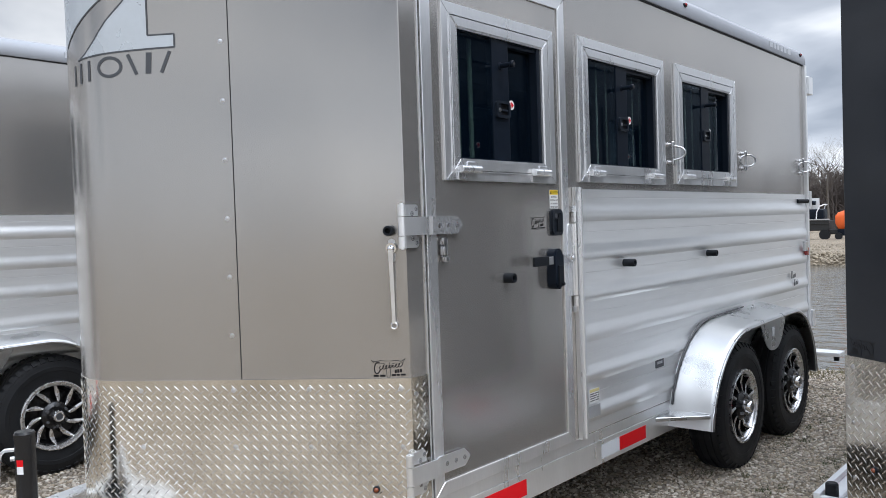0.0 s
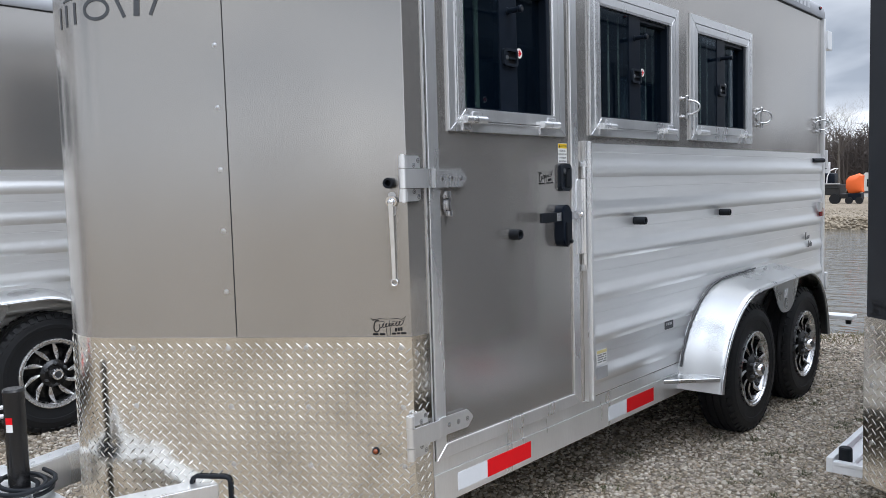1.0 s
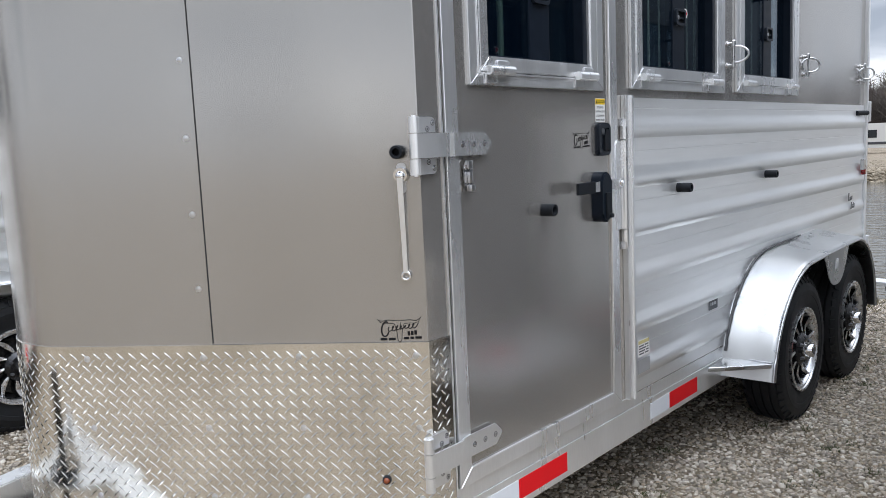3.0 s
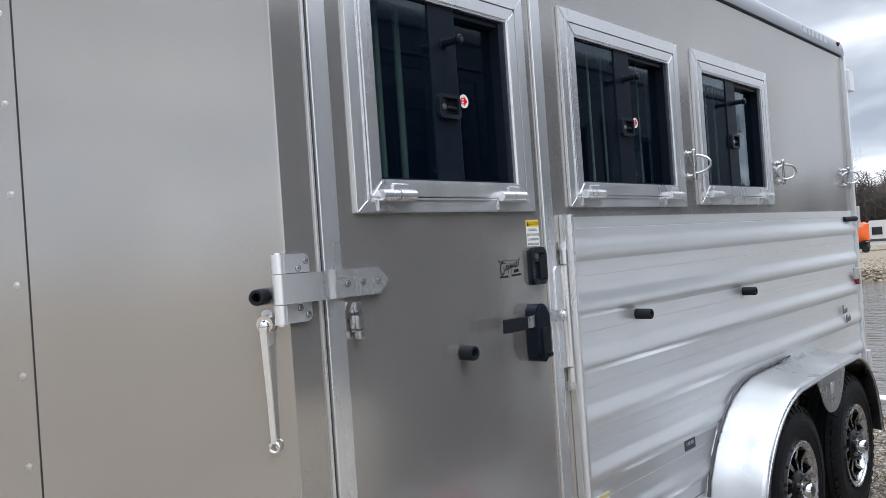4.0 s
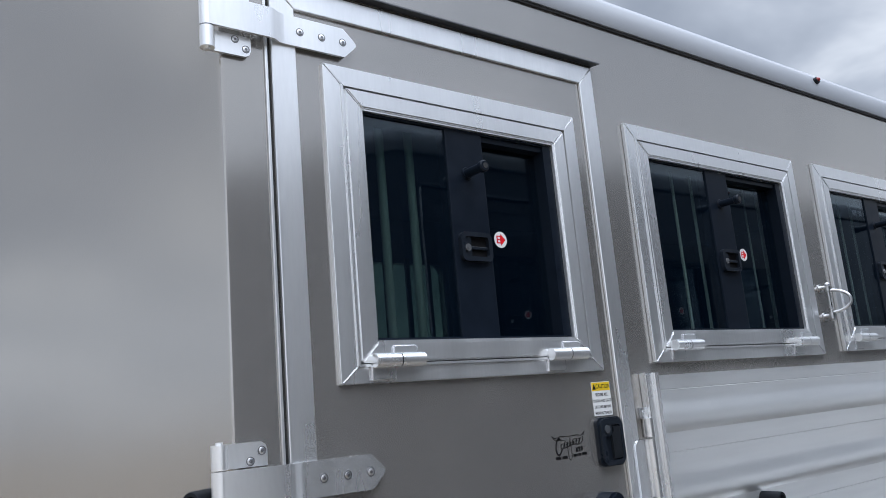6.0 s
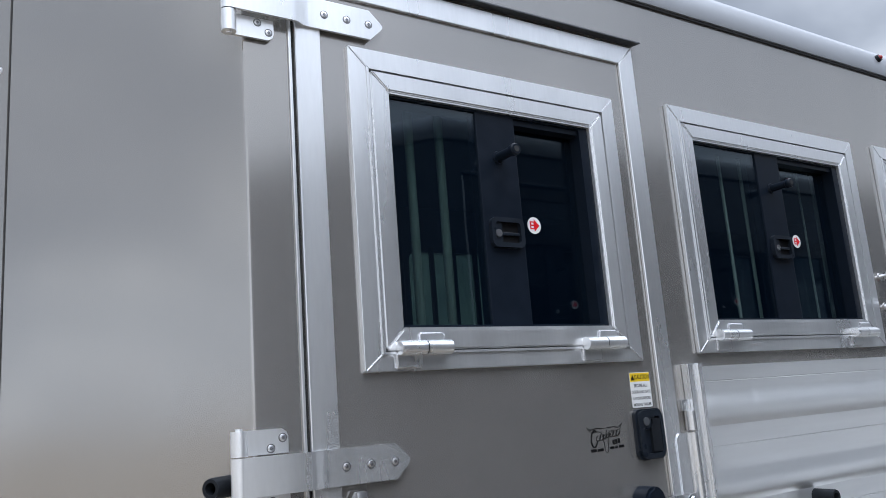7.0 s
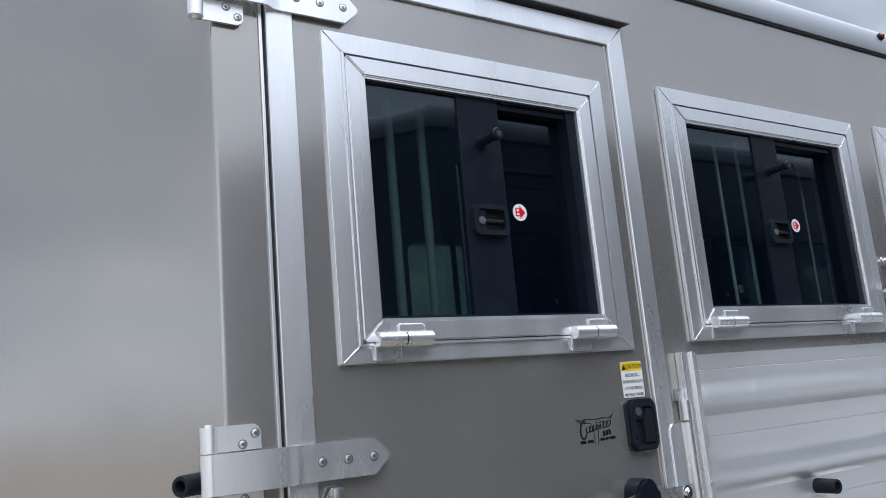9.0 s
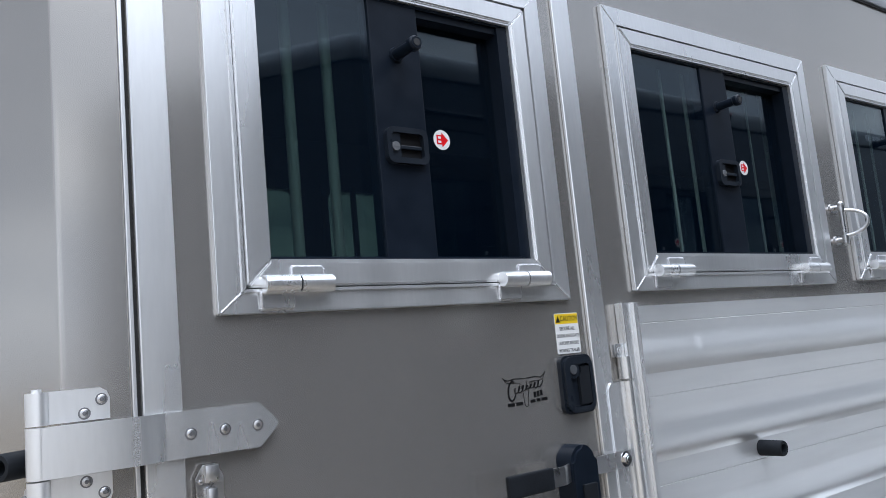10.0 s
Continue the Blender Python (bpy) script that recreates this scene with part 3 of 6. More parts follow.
    if fine:
        for cu_, cv_, du, dv in ((u0, v0, 1, 1), (u1, v0, -1, 1), (u0, v1, 1, -1), (u1, v1, -1, -1)):
            bm = bmesh.new()
            wv = 0.031 if dv > 0 else 0.0375
            bead(bm, (cu_ + du * 0.004, cv_ + dv * 0.003, 0.0112), (cu_ + du * 0.036, cv_ + dv * (wv - 0.001), 0.0112), 0.0022 if dv > 0 else 0.0011, m, rng)
            cu2, cv2 = cu_ + du * 0.0450, cv_ + dv * (0.0385 if dv > 0 else 0.0450)
            bead(bm, (cu2 + du * 0.004, cv2 + dv * 0.004, 0.0138), (cu2 + du * 0.035, cv2 + dv * 0.035, 0.0138), 0.0009, m, rng)
            part("corner_weld", bm, WELD, fr, smooth=60)
    if bars and u1 - u0 > 0.8:
        for f, hw, dn in ((0.272, 0.0045, 0.056), (0.362, 0.0050, 0.056), (0.700, 0.0022, 0.095), (0.778, 0.0080, 0.095)):
            bm = bmesh.new()
            box(bm, (u0 + f - hw, v0 - 0.02, -dn - 0.006), (u0 + f + hw, v1 + 0.02, -dn), m, 0.002)
            part("inner_slat", bm, SLAT, fr, "slim pale upright inside the window")
    elif bars:
        for k in (0.17, 0.31):
            bm = bmesh.new()
            bu = g0 + (g1 - g0) * k
            cyl(bm, (bu, h0 - 0.012, -0.070), (bu, h1 + 0.012, -0.070), 0.0095, None, 12, m)
            part("guard_bar", bm, BARPAINT, fr, "grey-green painted guard bar behind the glass", smooth=40)
        for bv in (h0 - 0.02, h1 + 0.02):
            bm = bmesh.new()
            box(bm, (g0 - 0.02, bv - 0.01, -0.080), (g1 + 0.02, bv + 0.01, -0.060), m, 0.002)
            part("guard_rail", bm, BARPAINT, fr)
    return fr


def far_window(parent, w):
    """The plain sliding window of the other side: round-cornered surround, one pane, dark guard bars."""
    u0, u1, v0, v1 = w
    cu, cv, wd, ht = (u0 + u1) / 2, (v0 + v1) / 2, u1 - u0, v1 - v0
    bm = bmesh.new()
    collar(bm, at(rounded(wd + 0.08, ht + 0.08, 0.05), cu, cv), at(rounded(wd, ht, 0.045), cu, cv), 0.0005, 0.010, LEFT)
    fr = part("window_frame", bm, BLACKPAINT, parent, "black round-cornered window surround")
    bm = bmesh.new()
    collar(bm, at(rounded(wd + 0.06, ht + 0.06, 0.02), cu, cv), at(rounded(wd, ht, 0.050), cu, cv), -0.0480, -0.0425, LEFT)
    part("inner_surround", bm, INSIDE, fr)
    bm = bmesh.new()
    box(bm, (u0, v0, -0.020), (u1, v1, -0.016), LEFT)
    gl = part("pane", bm, FARTINT, fr, "dark tinted sliding glass")
    gl.visible_shadow = False
    for k in (0.24, 0.50, 0.76):
        bm = bmesh.new()
        bu = u0 + wd * k
        box(bm, (bu - 0.012, v0 - 0.02, -0.072), (bu + 0.012, v1 + 0.02, -0.056), LEFT, 0.002)
        part("guard_bar", bm, UNDER, fr)


def strap_hinge(parent, v, m):
    bm = bmesh.new()
    k, kn = -0.236, 0.0150
    prism(bm, [(-0.082, v - 0.031), (0.050, v - 0.031), (0.072, v - 0.010), (0.078, v - 0.003), (0.078, v + 0.003), (0.072, v + 0.010), (0.050, v + 0.031), (-0.082, v + 0.031)], 0.0105, 0.0165, m)
    lev = [(k + 0.002, 0.0225, 0.0285), (-0.118, 0.0225, 0.0285), (-0.108, 0.0215, 0.0275), (-0.094, 0.0120, 0.0180), (-0.082, 0.0105, 0.0165)]
    rows = [[bm.verts.new(m @ Vector((u, v + s * 0.031, n))) for s, n in ((-1, n0), (-1, n1), (1, n1), (1, n0))] for u, n0, n1 in lev]
    for A, B in zip(rows, rows[1:]):
        for i in range(4):
            bm.faces.new((A[i], A[(i + 1) % 4], B[(i + 1) % 4], B[i]))
    cyl(bm, (k, v - 0.031, kn), (k, v + 0.031, kn), 0.0138, None, 20, m)
    bmesh.ops.recalc_face_normals(bm, faces=bm.faces[:])
    st = part("strap_hinge", bm, ALU, parent, "long aluminium strap hinge with a pointed tip", smooth=35)
    for s in (1, -1):
        bm = bmesh.new()
        cyl(bm, (k, v + s * 0.0330, kn), (k, v + s * 0.073, kn), 0.0135, None, 20, m)
        pts = [(k + 0.004, 0.0330), (-0.150, 0.0330), (-0.150, 0.060), (-0.153, 0.068), (-0.161, 0.073), (k + 0.004, 0.073)]
        pts = [(a, v + s * b) for a, b in pts]
        prism(bm, pts if s > 0 else pts[::-1], 0.0045, 0.0105, m)
        cyl(bm, (k, v + s * 0.073, kn), (k, v + s * 0.077, kn), 0.006, None, 12, m)
        leaf = part("hinge_leaf", bm, ALU, st, smooth=35)
        for u, dv in ((-0.160, 0.058), (-0.181, 0.042)):
            bm = bmesh.new()
            rivet(bm, u, v + s * dv, 0.0105, 0.0068, m)
            part("screw", bm, [STEEL, SHADED_STEEL], st, smooth=50)
    for u in (-0.049, -0.001, 0.047):
        bm = bmesh.new()
        rivet(bm, u, v, 0.0165, 0.0074, m)
        part("screw", bm, [STEEL, SHADED_STEEL], st, smooth=50)
    return st


def stub(parent, u, v, m, length=0.058, r=0.0165, tilt=0.0):
    bm = bmesh.new()
    rings = []
    for rr, n in ((r * 1.02, 0.0), (r, length - 0.004), (r * 0.92, length), (r * 0.60, length), (r * 0.56, length - 0.002), (r * 0.54, length - 0.030), (r * 0.02, length - 0.030)):
        rings.append([bm.verts.new(m @ Vector((u + rr * math.cos(a), v + rr * math.sin(a), n))) for a in (2 * math.pi * k / 20 for k in range(20))])
    for A, B in zip(rings, rings[1:]):
        for k in range(20):
            bm.faces.new((A[k], A[(k + 1) % 20], B[(k + 1) % 20], B[k]))
    bmesh.ops.recalc_face_normals(bm, faces=bm.faces[:])
    return part("rubber_bumper", bm, RUBBER, parent, "black rubber stand-off bumper", smooth=40)


def tie_ring(parent, u, v, m, swing):
    """A ring that swivels on an upright stand-off pin with knobbed ends."""
    n = 0.024
    bm = bmesh.new()
    cyl(bm, (u, v - 0.050, n), (u, v + 0.050, n), 0.0055, None, 12, m)
    for s in (1, -1):
        cyl(bm, (u, v + s * 0.046, 0.0), (u, v + s * 0.046, n), 0.0085, 0.0075, 12, m)
        cyl(bm, (u, v + s * 0.034, n), (u, v + s * 0.050, n), 0.0095, 0.0095, 12, m)
        ball(bm, (u, v + s * 0.054, n), 0.0090, 10, m)
        prism(bm, at(rounded(0.034, 0.026, 0.010, 4), u, v + s * 0.046), 0.0, 0.003, m)
    mt = part("tie_ring", bm, STEEL, parent, "swivelling steel tie ring", smooth=40)
    bm = bmesh.new()
    du, dn = math.cos(swing), math.sin(swing)
    tube(bm, [(u + du * 0.050 * math.cos(a) + 0.008, v + 0.036 * math.sin(a), n + 0.010 + dn * 0.050 * math.cos(a)) for a in (2 * math.pi * i / 32 for i in range(32))] if swing < 1.2 else
         [(u + du * 0.062 * math.cos(a), v + 0.036 * math.sin(a), n + dn * 0.062 * math.cos(a)) for a in (math.pi * (i / 16 - 0.5) for i in range(17))], 0.0052, 8, swing < 1.2, m)
    part("ring", bm, STEEL, mt, smooth=60)


def longhorn(parent, u, v, m, w, n, mat=INK):
    """The dealer's mark: a horned skull with plain strokes where the lettering stands."""
    k = w / 0.105
    bm = bmesh.new()
    put = lambda a, b, h: m @ Vector((u + a * k, v + b * k, n + h))

    def stroke(pts, w, h=0.0003):
        """A flat pen stroke, thin at its ends."""
        prev = None
        for i, p in enumerate(pts):
            a, b = Vector(pts[max(0, i - 1)]), Vector(pts[min(len(pts) - 1, i + 1)])
            d = (b - a).normalized()
            e = Vector((-d.y, d.x)) * w * (0.5 if 0 < i < len(pts) - 1 else 0.2)
            c = Vector(p)
            cur = [bm.verts.new(put(*(c + e), h)), bm.verts.new(put(*(c - e), h)), bm.verts.new(put(*(c - e), 0.0)), bm.verts.new(put(*(c + e), 0.0))]
            if prev:
                for q in range(4):
                    bm.faces.new((prev[q], prev[(q + 1) % 4], cur[(q + 1) % 4], cur[q]))
            prev = cur
    for sx, lift in ((-1, 0.0), (1, 0.004)):
        stroke([(sx * 0.053, 0.021 + lift), (sx * 0.048, 0.0165 + lift * 0.8), (sx * 0.040, 0.0150), (sx * 0.026, 0.0175), (sx * 0.012, 0.0165), (0.0, 0.0160)], 0.0017)
        stroke([(sx * 0.053, 0.021 + lift), (sx * 0.046, 0.0125), (sx * 0.036, 0.0095), (sx * 0.024, 0.0100), (sx * 0.012, 0.0085), (sx * 0.0095, 0.002), (sx * 0.0060, -0.012),
                (sx * 0.0050, -0.028), (sx * 0.0030, -0.0335), (0.0, -0.0350)], 0.0012)
    # one bold hook and a run of loops where the script stands
    stroke([(-0.033 + 0.0095 * math.cos(a), -0.004 + 0.0170 * math.sin(a) + 0.004 * math.cos(a)) for a in (radians(45 + 285 * i / 16) for i in range(17))], 0.0034, 0.0005)
    stroke([(-0.026 + 0.068 * t + 0.0040 * math.cos(t * 44 + 0.9), -0.004 + 0.0085 * t + (0.0050 + 0.0016 * math.sin(t * 9)) * math.cos(t * 44)) for t in (i / 60 for i in range(61))], 0.0021, 0.0005)
    stroke([(0.004, 0.012), (0.001, -0.004), (0.004, -0.006)], 0.0024, 0.0006)
    for x0, x1, y0, y1 in ((0.019, 0.025, -0.020, -0.010), (0.027, 0.033, -0.019, -0.009), (0.035, 0.041, -0.018, -0.008), (-0.046, -0.030, -0.0310, -0.0250), (-0.026, -0.010, -0.0310, -0.0250),
                           (0.010, 0.022, -0.0290, -0.0235), (0.025, 0.034, -0.0285, -0.0230), (0.037, 0.052, -0.0280, -0.0225)):
        prism(bm, [(u + x0 * k, v + y0 * k), (u + x1 * k, v + y0 * k), (u + x1 * k, v + y1 * k), (u + x0 * k, v + y1 * k)], n, n + 0.0004, m)
    bmesh.ops.recalc_face_normals(bm, faces=bm.faces[:])
    return part("dealer_decal", bm, mat, parent, "black horned-skull dealer decal")


def treads(bm, fold, u0, u1, v0, v1, pitch=0.0345, L=0.0155, W=0.0028, H=0.0015):
    """Raised lens-shaped lugs in two crossing directions; fold(u, v, n) gives the place on the bent sheet."""
    rows = int((v1 - v0) / pitch)
    cols = int((u1 - u0) / pitch)
    for i in range(cols):
        for j in range(rows):
            for k in (0, 1):
                cu_, cv_ = u0 + (i + 0.3 + 0.5 * k) * pitch, v0 + (j + 0.3 + 0.5 * k) * pitch
                if cu_ > u1 - 0.008 or cv_ > v1 - 0.008:
                    continue
                a = radians(-42 if k == 0 else 42)
                c, s = math.cos(a), math.sin(a)
                f = lambda p, q, h: bm.verts.new(fold(cu_ + p * c - q * s, cv_ + p * s + q * c, h))
                base = [f(p, q, 0.0) for p, q in ((-L, 0), (-L * 0.5, -W * 0.85), (0, -W), (L * 0.5, -W * 0.85), (L, 0), (L * 0.5, W * 0.85), (0, W), (-L * 0.5, W * 0.85))]
                top = [f(-L * 0.62, 0, H * 0.8), f(0, 0, H), f(L * 0.62, 0, H * 0.8)]
                for q in ((base[0], base[1], top[0]), (base[1], base[2], top[1], top[0]), (base[2], base[3], top[2], top[1]), (base[3], base[4], top[2]),
                          (base[4], base[5], top[2]), (base[5], base[6], top[1], top[2]), (base[6], base[7], top[0], top[1]), (base[7], base[0], top[0])):
                    bm.faces.new(q)


def wheel(parent, c, seg=56):
    """An alloy wheel: black ten-spoke centre with machined faces, chrome cap, ribbed trailer tyre."""
    x0 = c[0]
    bm = bmesh.new()
    prof = [(-0.200, 0.200), (-0.205, 0.215), (-0.212, 0.250), (-0.212, 0.290), (-0.200, 0.322), (-0.180, 0.338),
            (-0.150, 0.344), (-0.148, 0.337), (-0.140, 0.337), (-0.138, 0.345), (-0.108, 0.346), (-0.106, 0.338), (-0.098, 0.338), (-0.096, 0.346),
            (-0.066, 0.345), (-0.064, 0.337), (-0.056, 0.337), (-0.054, 0.343), (-0.028, 0.336), (-0.012, 0.322), (-0.002, 0.300),
            (0.000, 0.285), (0.0015, 0.283), (0.0015, 0.262), (-0.001, 0.260), (-0.003, 0.230), (-0.008, 0.212), (-0.012, 0.200)]
    prof = [(x * 0.92, 0.2 + (r - 0.2) * 1.065) for x, r in prof]
    lathe(bm, prof, c, 64)
    for k in range(44):
        for sgn, xa, xb in ((1, -0.024, -0.007), (-1, -0.188, -0.171)):
            a0, a1 = 2 * math.pi * k / 44, 2 * math.pi * (k + 0.58) / 44
            lo, hi = (0.318, 0.342) if sgn > 0 else (0.318, 0.342)
            q = []
            for a in (a0, a1):
                for x, r in ((xa if sgn > 0 else xb, 0.3525), (xb if sgn > 0 else xa, 0.326)):
                    q.append(bm.verts.new((c[0] + x + sgn * 0.0035, c[1] + r * math.cos(a), c[2] + r * math.sin(a))))
                    q.append(bm.verts.new((c[0] + x - sgn * 0.004, c[1] + (r - 0.006) * math.cos(a), c[2] + (r - 0.006) * math.sin(a))))
            for f in ((0, 2, 6, 4), (0, 1, 3, 2), (4, 6, 7, 5), (0, 4, 5, 1), (2, 3, 7, 6)):
                bm.faces.new([q[i] for i in f])
    bmesh.ops.recalc_face_normals(bm, faces=bm.faces[:])
    wh = part("wheel", bm, TYRE, parent, "black ribbed trailer tyre on an alloy rim", smooth=30)
    bm = bmesh.new()
    lathe(bm, [(-0.012, 0.203), (0.002, 0.204), (0.004, 0.199), (0.001, 0.193), (-0.006, 0.190), (-0.008, 0.184), (-0.004, 0.180), (-0.010, 0.176), (-0.030, 0.172), (-0.120, 0.166), (-0.160, 0.180), (-0.20, 0.200)], c, seg)
    part("rim", bm, RIMFACE, wh, "bright machined rim lip", smooth=30)
    bm = bmesh.new()
    lathe(bm, [(-0.034, 0.173), (-0.060, 0.150), (-0.064, 0.090), (-0.050, 0.060), (-0.050, 0.0005)], c, seg)
    part("wheel_disc", bm, RIMBLACK, wh, smooth=30)
    bm = bmesh.new()
    for k in range(10):
        a = 2 * math.pi * k / 10
        tw = 0.30
        ring = []
        for t in (0.0, 0.25, 0.5, 0.75, 1.0):
            r = 0.078 + t * 0.101
            aa = a + tw * t
            hw = 0.0040 + 0.0098 * math.sin(math.pi * min(1.0, t * 0.78 + 0.10)) ** 1.6
            x = -0.020 - 0.012 * (1 - abs(2 * t - 1)) + 0.010 * t
            t_ = Vector((0, -math.sin(aa), math.cos(aa)))
            p = Vector((c[0] + x, c[1] + r * math.cos(aa), c[2] + r * math.sin(aa)))
            ring.append([bm.verts.new(p - hw * t_), bm.verts.new(p + Vector((0.004, 0, 0))), bm.verts.new(p + hw * t_),
                         bm.verts.new(p + hw * t_ - Vector((0.022, 0, 0))), bm.verts.new(p - hw * t_ - Vector((0.022, 0, 0)))])
        for A, B in zip(ring, ring[1:]):
            for i in range(5):
                bm.faces.new((A[i], A[(i + 1) % 5], B[(i + 1) % 5], B[i])).material_index = 0 if i < 2 else 1
        bm.faces.new(ring[0]); bm.faces.new(ring[-1][::-1])
    bmesh.ops.recalc_face_normals(bm, faces=bm.faces[:])
    part("spokes", bm, [RIMFACE, RIMBLACK], wh, "ten machined alloy spokes")
    bm = bmesh.new()
    lathe(bm, [(-0.050, 0.084), (-0.016, 0.080), (0.004, 0.060), (0.006, 0.050)], c, 40)
    for k in range(20):
        a = 2 * math.pi * k / 20
        d = Vector((0, math.cos(a), math.sin(a)))
        cyl(bm, Vector(c) + Vector((-0.045, 0, 0)) + d * 0.083, Vector(c) + Vector((-0.014, 0, 0)) + d * 0.078, 0.0045, None, 6)
    lathe(bm, [(0.006, 0.050), (0.004, 0.0005)], c, 40)
    part("hub", bm, RIMBLACK, wh, "ribbed black hub", smooth=30)
    bm = bmesh.new()
    lathe(bm, [(0.002, 0.036), (0.034, 0.034), (0.041, 0.031), (0.044, 0.025), (0.042, 0.022), (0.042, 0.0005)], c, 36)
    part("hub_cap", bm, CHROME, wh, "chrome hub cap", smooth=35)
    bm = bmesh.new()
    cyl(bm, Vector(c) + Vector((0.0415, 0, 0)), Vector(c) + Vector((0.0428, 0, 0)), 0.019, None, 20)
    part("cap_disc", bm, GREYINK, wh)
    for k in range(6):
        bm = bmesh.new()
        d = Vector((0, math.cos(math.pi * (k + 0.5) / 3), math.sin(math.pi * (k + 0.5) / 3))) * 0.062
        cyl(bm, Vector(c) + d + Vector((-0.004, 0, 0)), Vector(c) + d + Vector((0.014, 0, 0)), 0.0095, 0.008, 6)
        part("lug_nut", bm, DARKCOVE, wh)
    return wh


HUBS = (2.271, 3.109)
HUB_Z = 0.340


def fender_line(n=10):
    """Outline of the tandem mudguard in y and z, front foot to rear foot."""
    pts = [(1.740, 0.312), (1.760, 0.40), (1.806, 0.510), (1.876, 0.607), (1.968, 0.690), (2.075, 0.748), (2.185, 0.781), (2.300, 0.791)]
    for i in range(0, n + 1):
        a = radians(90 - 80 * i / n)
        pts.append((3.060 + 0.42 * math.cos(a), 0.345 + 0.462 * math.sin(a)))
    pts.append((3.485, 0.345))
    for _ in range(2):                                   # ease the bends of the sheet
        soft = [pts[0]]
        for (a, b), (c, d) in zip(pts, pts[1:]):
            soft += [(a * 0.75 + c * 0.25, b * 0.75 + d * 0.25), (a * 0.25 + c * 0.75, b * 0.25 + d * 0.75)]
        pts = soft + [pts[-1]]
    return pts


def fender(parent):
    line = fender_line()
    X1 = 0.230
    n = len(line)
    bm = bmesh.new()
    # the wrapped top sheet, dished a little at the wall
    rows = []
    for x, dz in ((0.0, 0.030), (0.03, 0.026), (0.08, 0.014), (0.14, 0.003), (X1 - 0.027, -0.004), (X1 - 0.007, -0.008), (X1, -0.016), (X1, -0.028)):
        r = []
        for i, (y, z) in enumerate(line):
            a, b = Vector(line[max(0, i - 1)]), Vector(line[min(n - 1, i + 1)])
            t = (b - a).normalized()
            nn = Vector((-t.y, t.x))
            r.append(bm.verts.new((x, y + nn.x * dz, z + nn.y * dz)))
        rows.append(r)
    for A, B in zip(rows, rows[1:]):
        for i in range(n - 1):
            bm.faces.new((A[i], A[i + 1], B[i + 1], B[i]))
    bmesh.ops.recalc_face_normals(bm, faces=bm.faces[:])
    g = bmesh.ops.solidify(bm, geom=bm.faces[:], thickness=0.004)
    fd = part("fender", bm, ALU_BRIGHT, parent, "polished aluminium tandem mudguard", smooth=62)
    # outer skirt with the two wheel arches
    bm = bmesh.new()
    outer, inner = [], []
    steps = 60
    ys = [1.770 + (3.476 - 1.770) * i / steps for i in range(steps + 1)]

    def top_at(y):
        best = max((z0 + (z1 - z0) * (y - y0) / (y1 - y0) for (y0, z0), (y1, z1) in zip(line, line[1:]) if y0 <= y <= y1 and y1 > y0), default=0.35)
        return best - 0.018

    def low_at(y):
        """The lower edge: a narrow lip over each wheel, a rounded tongue hanging between them."""
        d = abs(y - 2.665) / 0.225
        return 0.600 + 0.21 * d ** 2.6 if d < 1 else 0.9

    lo, hi = [], []
    for y in ys:
        t, l = top_at(y), low_at(y)
        hi.append(t)
        lo.append(min(l, t - 0.010))
    v = [[bm.verts.new((x, y, z)) for y, z in zip(ys, zz)] for x in (X1 - 0.001, X1 - 0.005) for zz in (lo, hi)]
    for i in range(steps):
        bm.faces.new((v[0][i], v[0][i + 1], v[1][i + 1], v[1][i]))
        bm.faces.new((v[2][i], v[3][i], v[3][i + 1], v[2][i + 1]))
        bm.faces.new((v[0][i], v[2][i], v[2][i + 1], v[0][i + 1]))
        bm.faces.new((v[1][i], v[1][i + 1], v[3][i + 1], v[3][i]))
    bmesh.ops.recalc_face_normals(bm, faces=bm.faces[:])
    part("skirt", bm, ALU_BRIGHT, fd)
    # rolled edge
    bm = bmesh.new()
    tube(bm, [(X1 - 0.002, y, z - 0.022 if 0.4 < z else z) for y, z in line], 0.006, 8)
    part("rolled_edge", bm, ALU_BRIGHT, fd, smooth=60)
    # sealant where it meets the planks
    bm = bmesh.new()
    rng = random.Random(5)
    pts = []
    for (ya, za), (yb, zb) in zip(line, line[1:]):
        if za > 0.395 and ya < 2.86:
            t = Vector((yb - ya, zb - za)).normalized()
            pts.append(Vector((0.0175, ya - t.y * 0.035, za + t.x * 0.035)))
    fine_pts = []
    for a, b in zip(pts, pts[1:]):
        k = max(1, int((b - a).length / 0.02))
        fine_pts += [a.lerp(b, i / k) + Vector((rng.uniform(-0.001, 0.001), rng.uniform(-0.001, 0.001), rng.uniform(-0.001, 0.001))) for i in range(k)]
    tube(bm, fine_pts, [rng.uniform(0.0062, 0.0086) * (1.0 - 0.45 * i / len(fine_pts)) for i, _ in enumerate(fine_pts)], 6)
    part("sealant", bm, material("grey_sealant", (0.085, 0.085, 0.088), 0.6) if "grey_sealant" not in bpy.data.materials else bpy.data.materials["grey_sealant"], fd, "grey bead of sealant", smooth=60)
    # front gusset: a three-cornered step between wall and lip
    bm = bmesh.new()
    tri = [(0.016, 1.545), (X1 - 0.008, 1.742), (0.016, 1.790)]
    vv = [[bm.verts.new((x, y, z)) for x, y in tri] for z in (0.375, 0.395)]
    bm.faces.new(vv[0]); bm.faces.new(vv[1][::-1])
    for i in range(3):
        bm.faces.new((vv[0][i], vv[1][i], vv[1][(i + 1) % 3], vv[0][(i + 1) % 3]))
    bmesh.ops.recalc_face_normals(bm, faces=bm.faces[:])
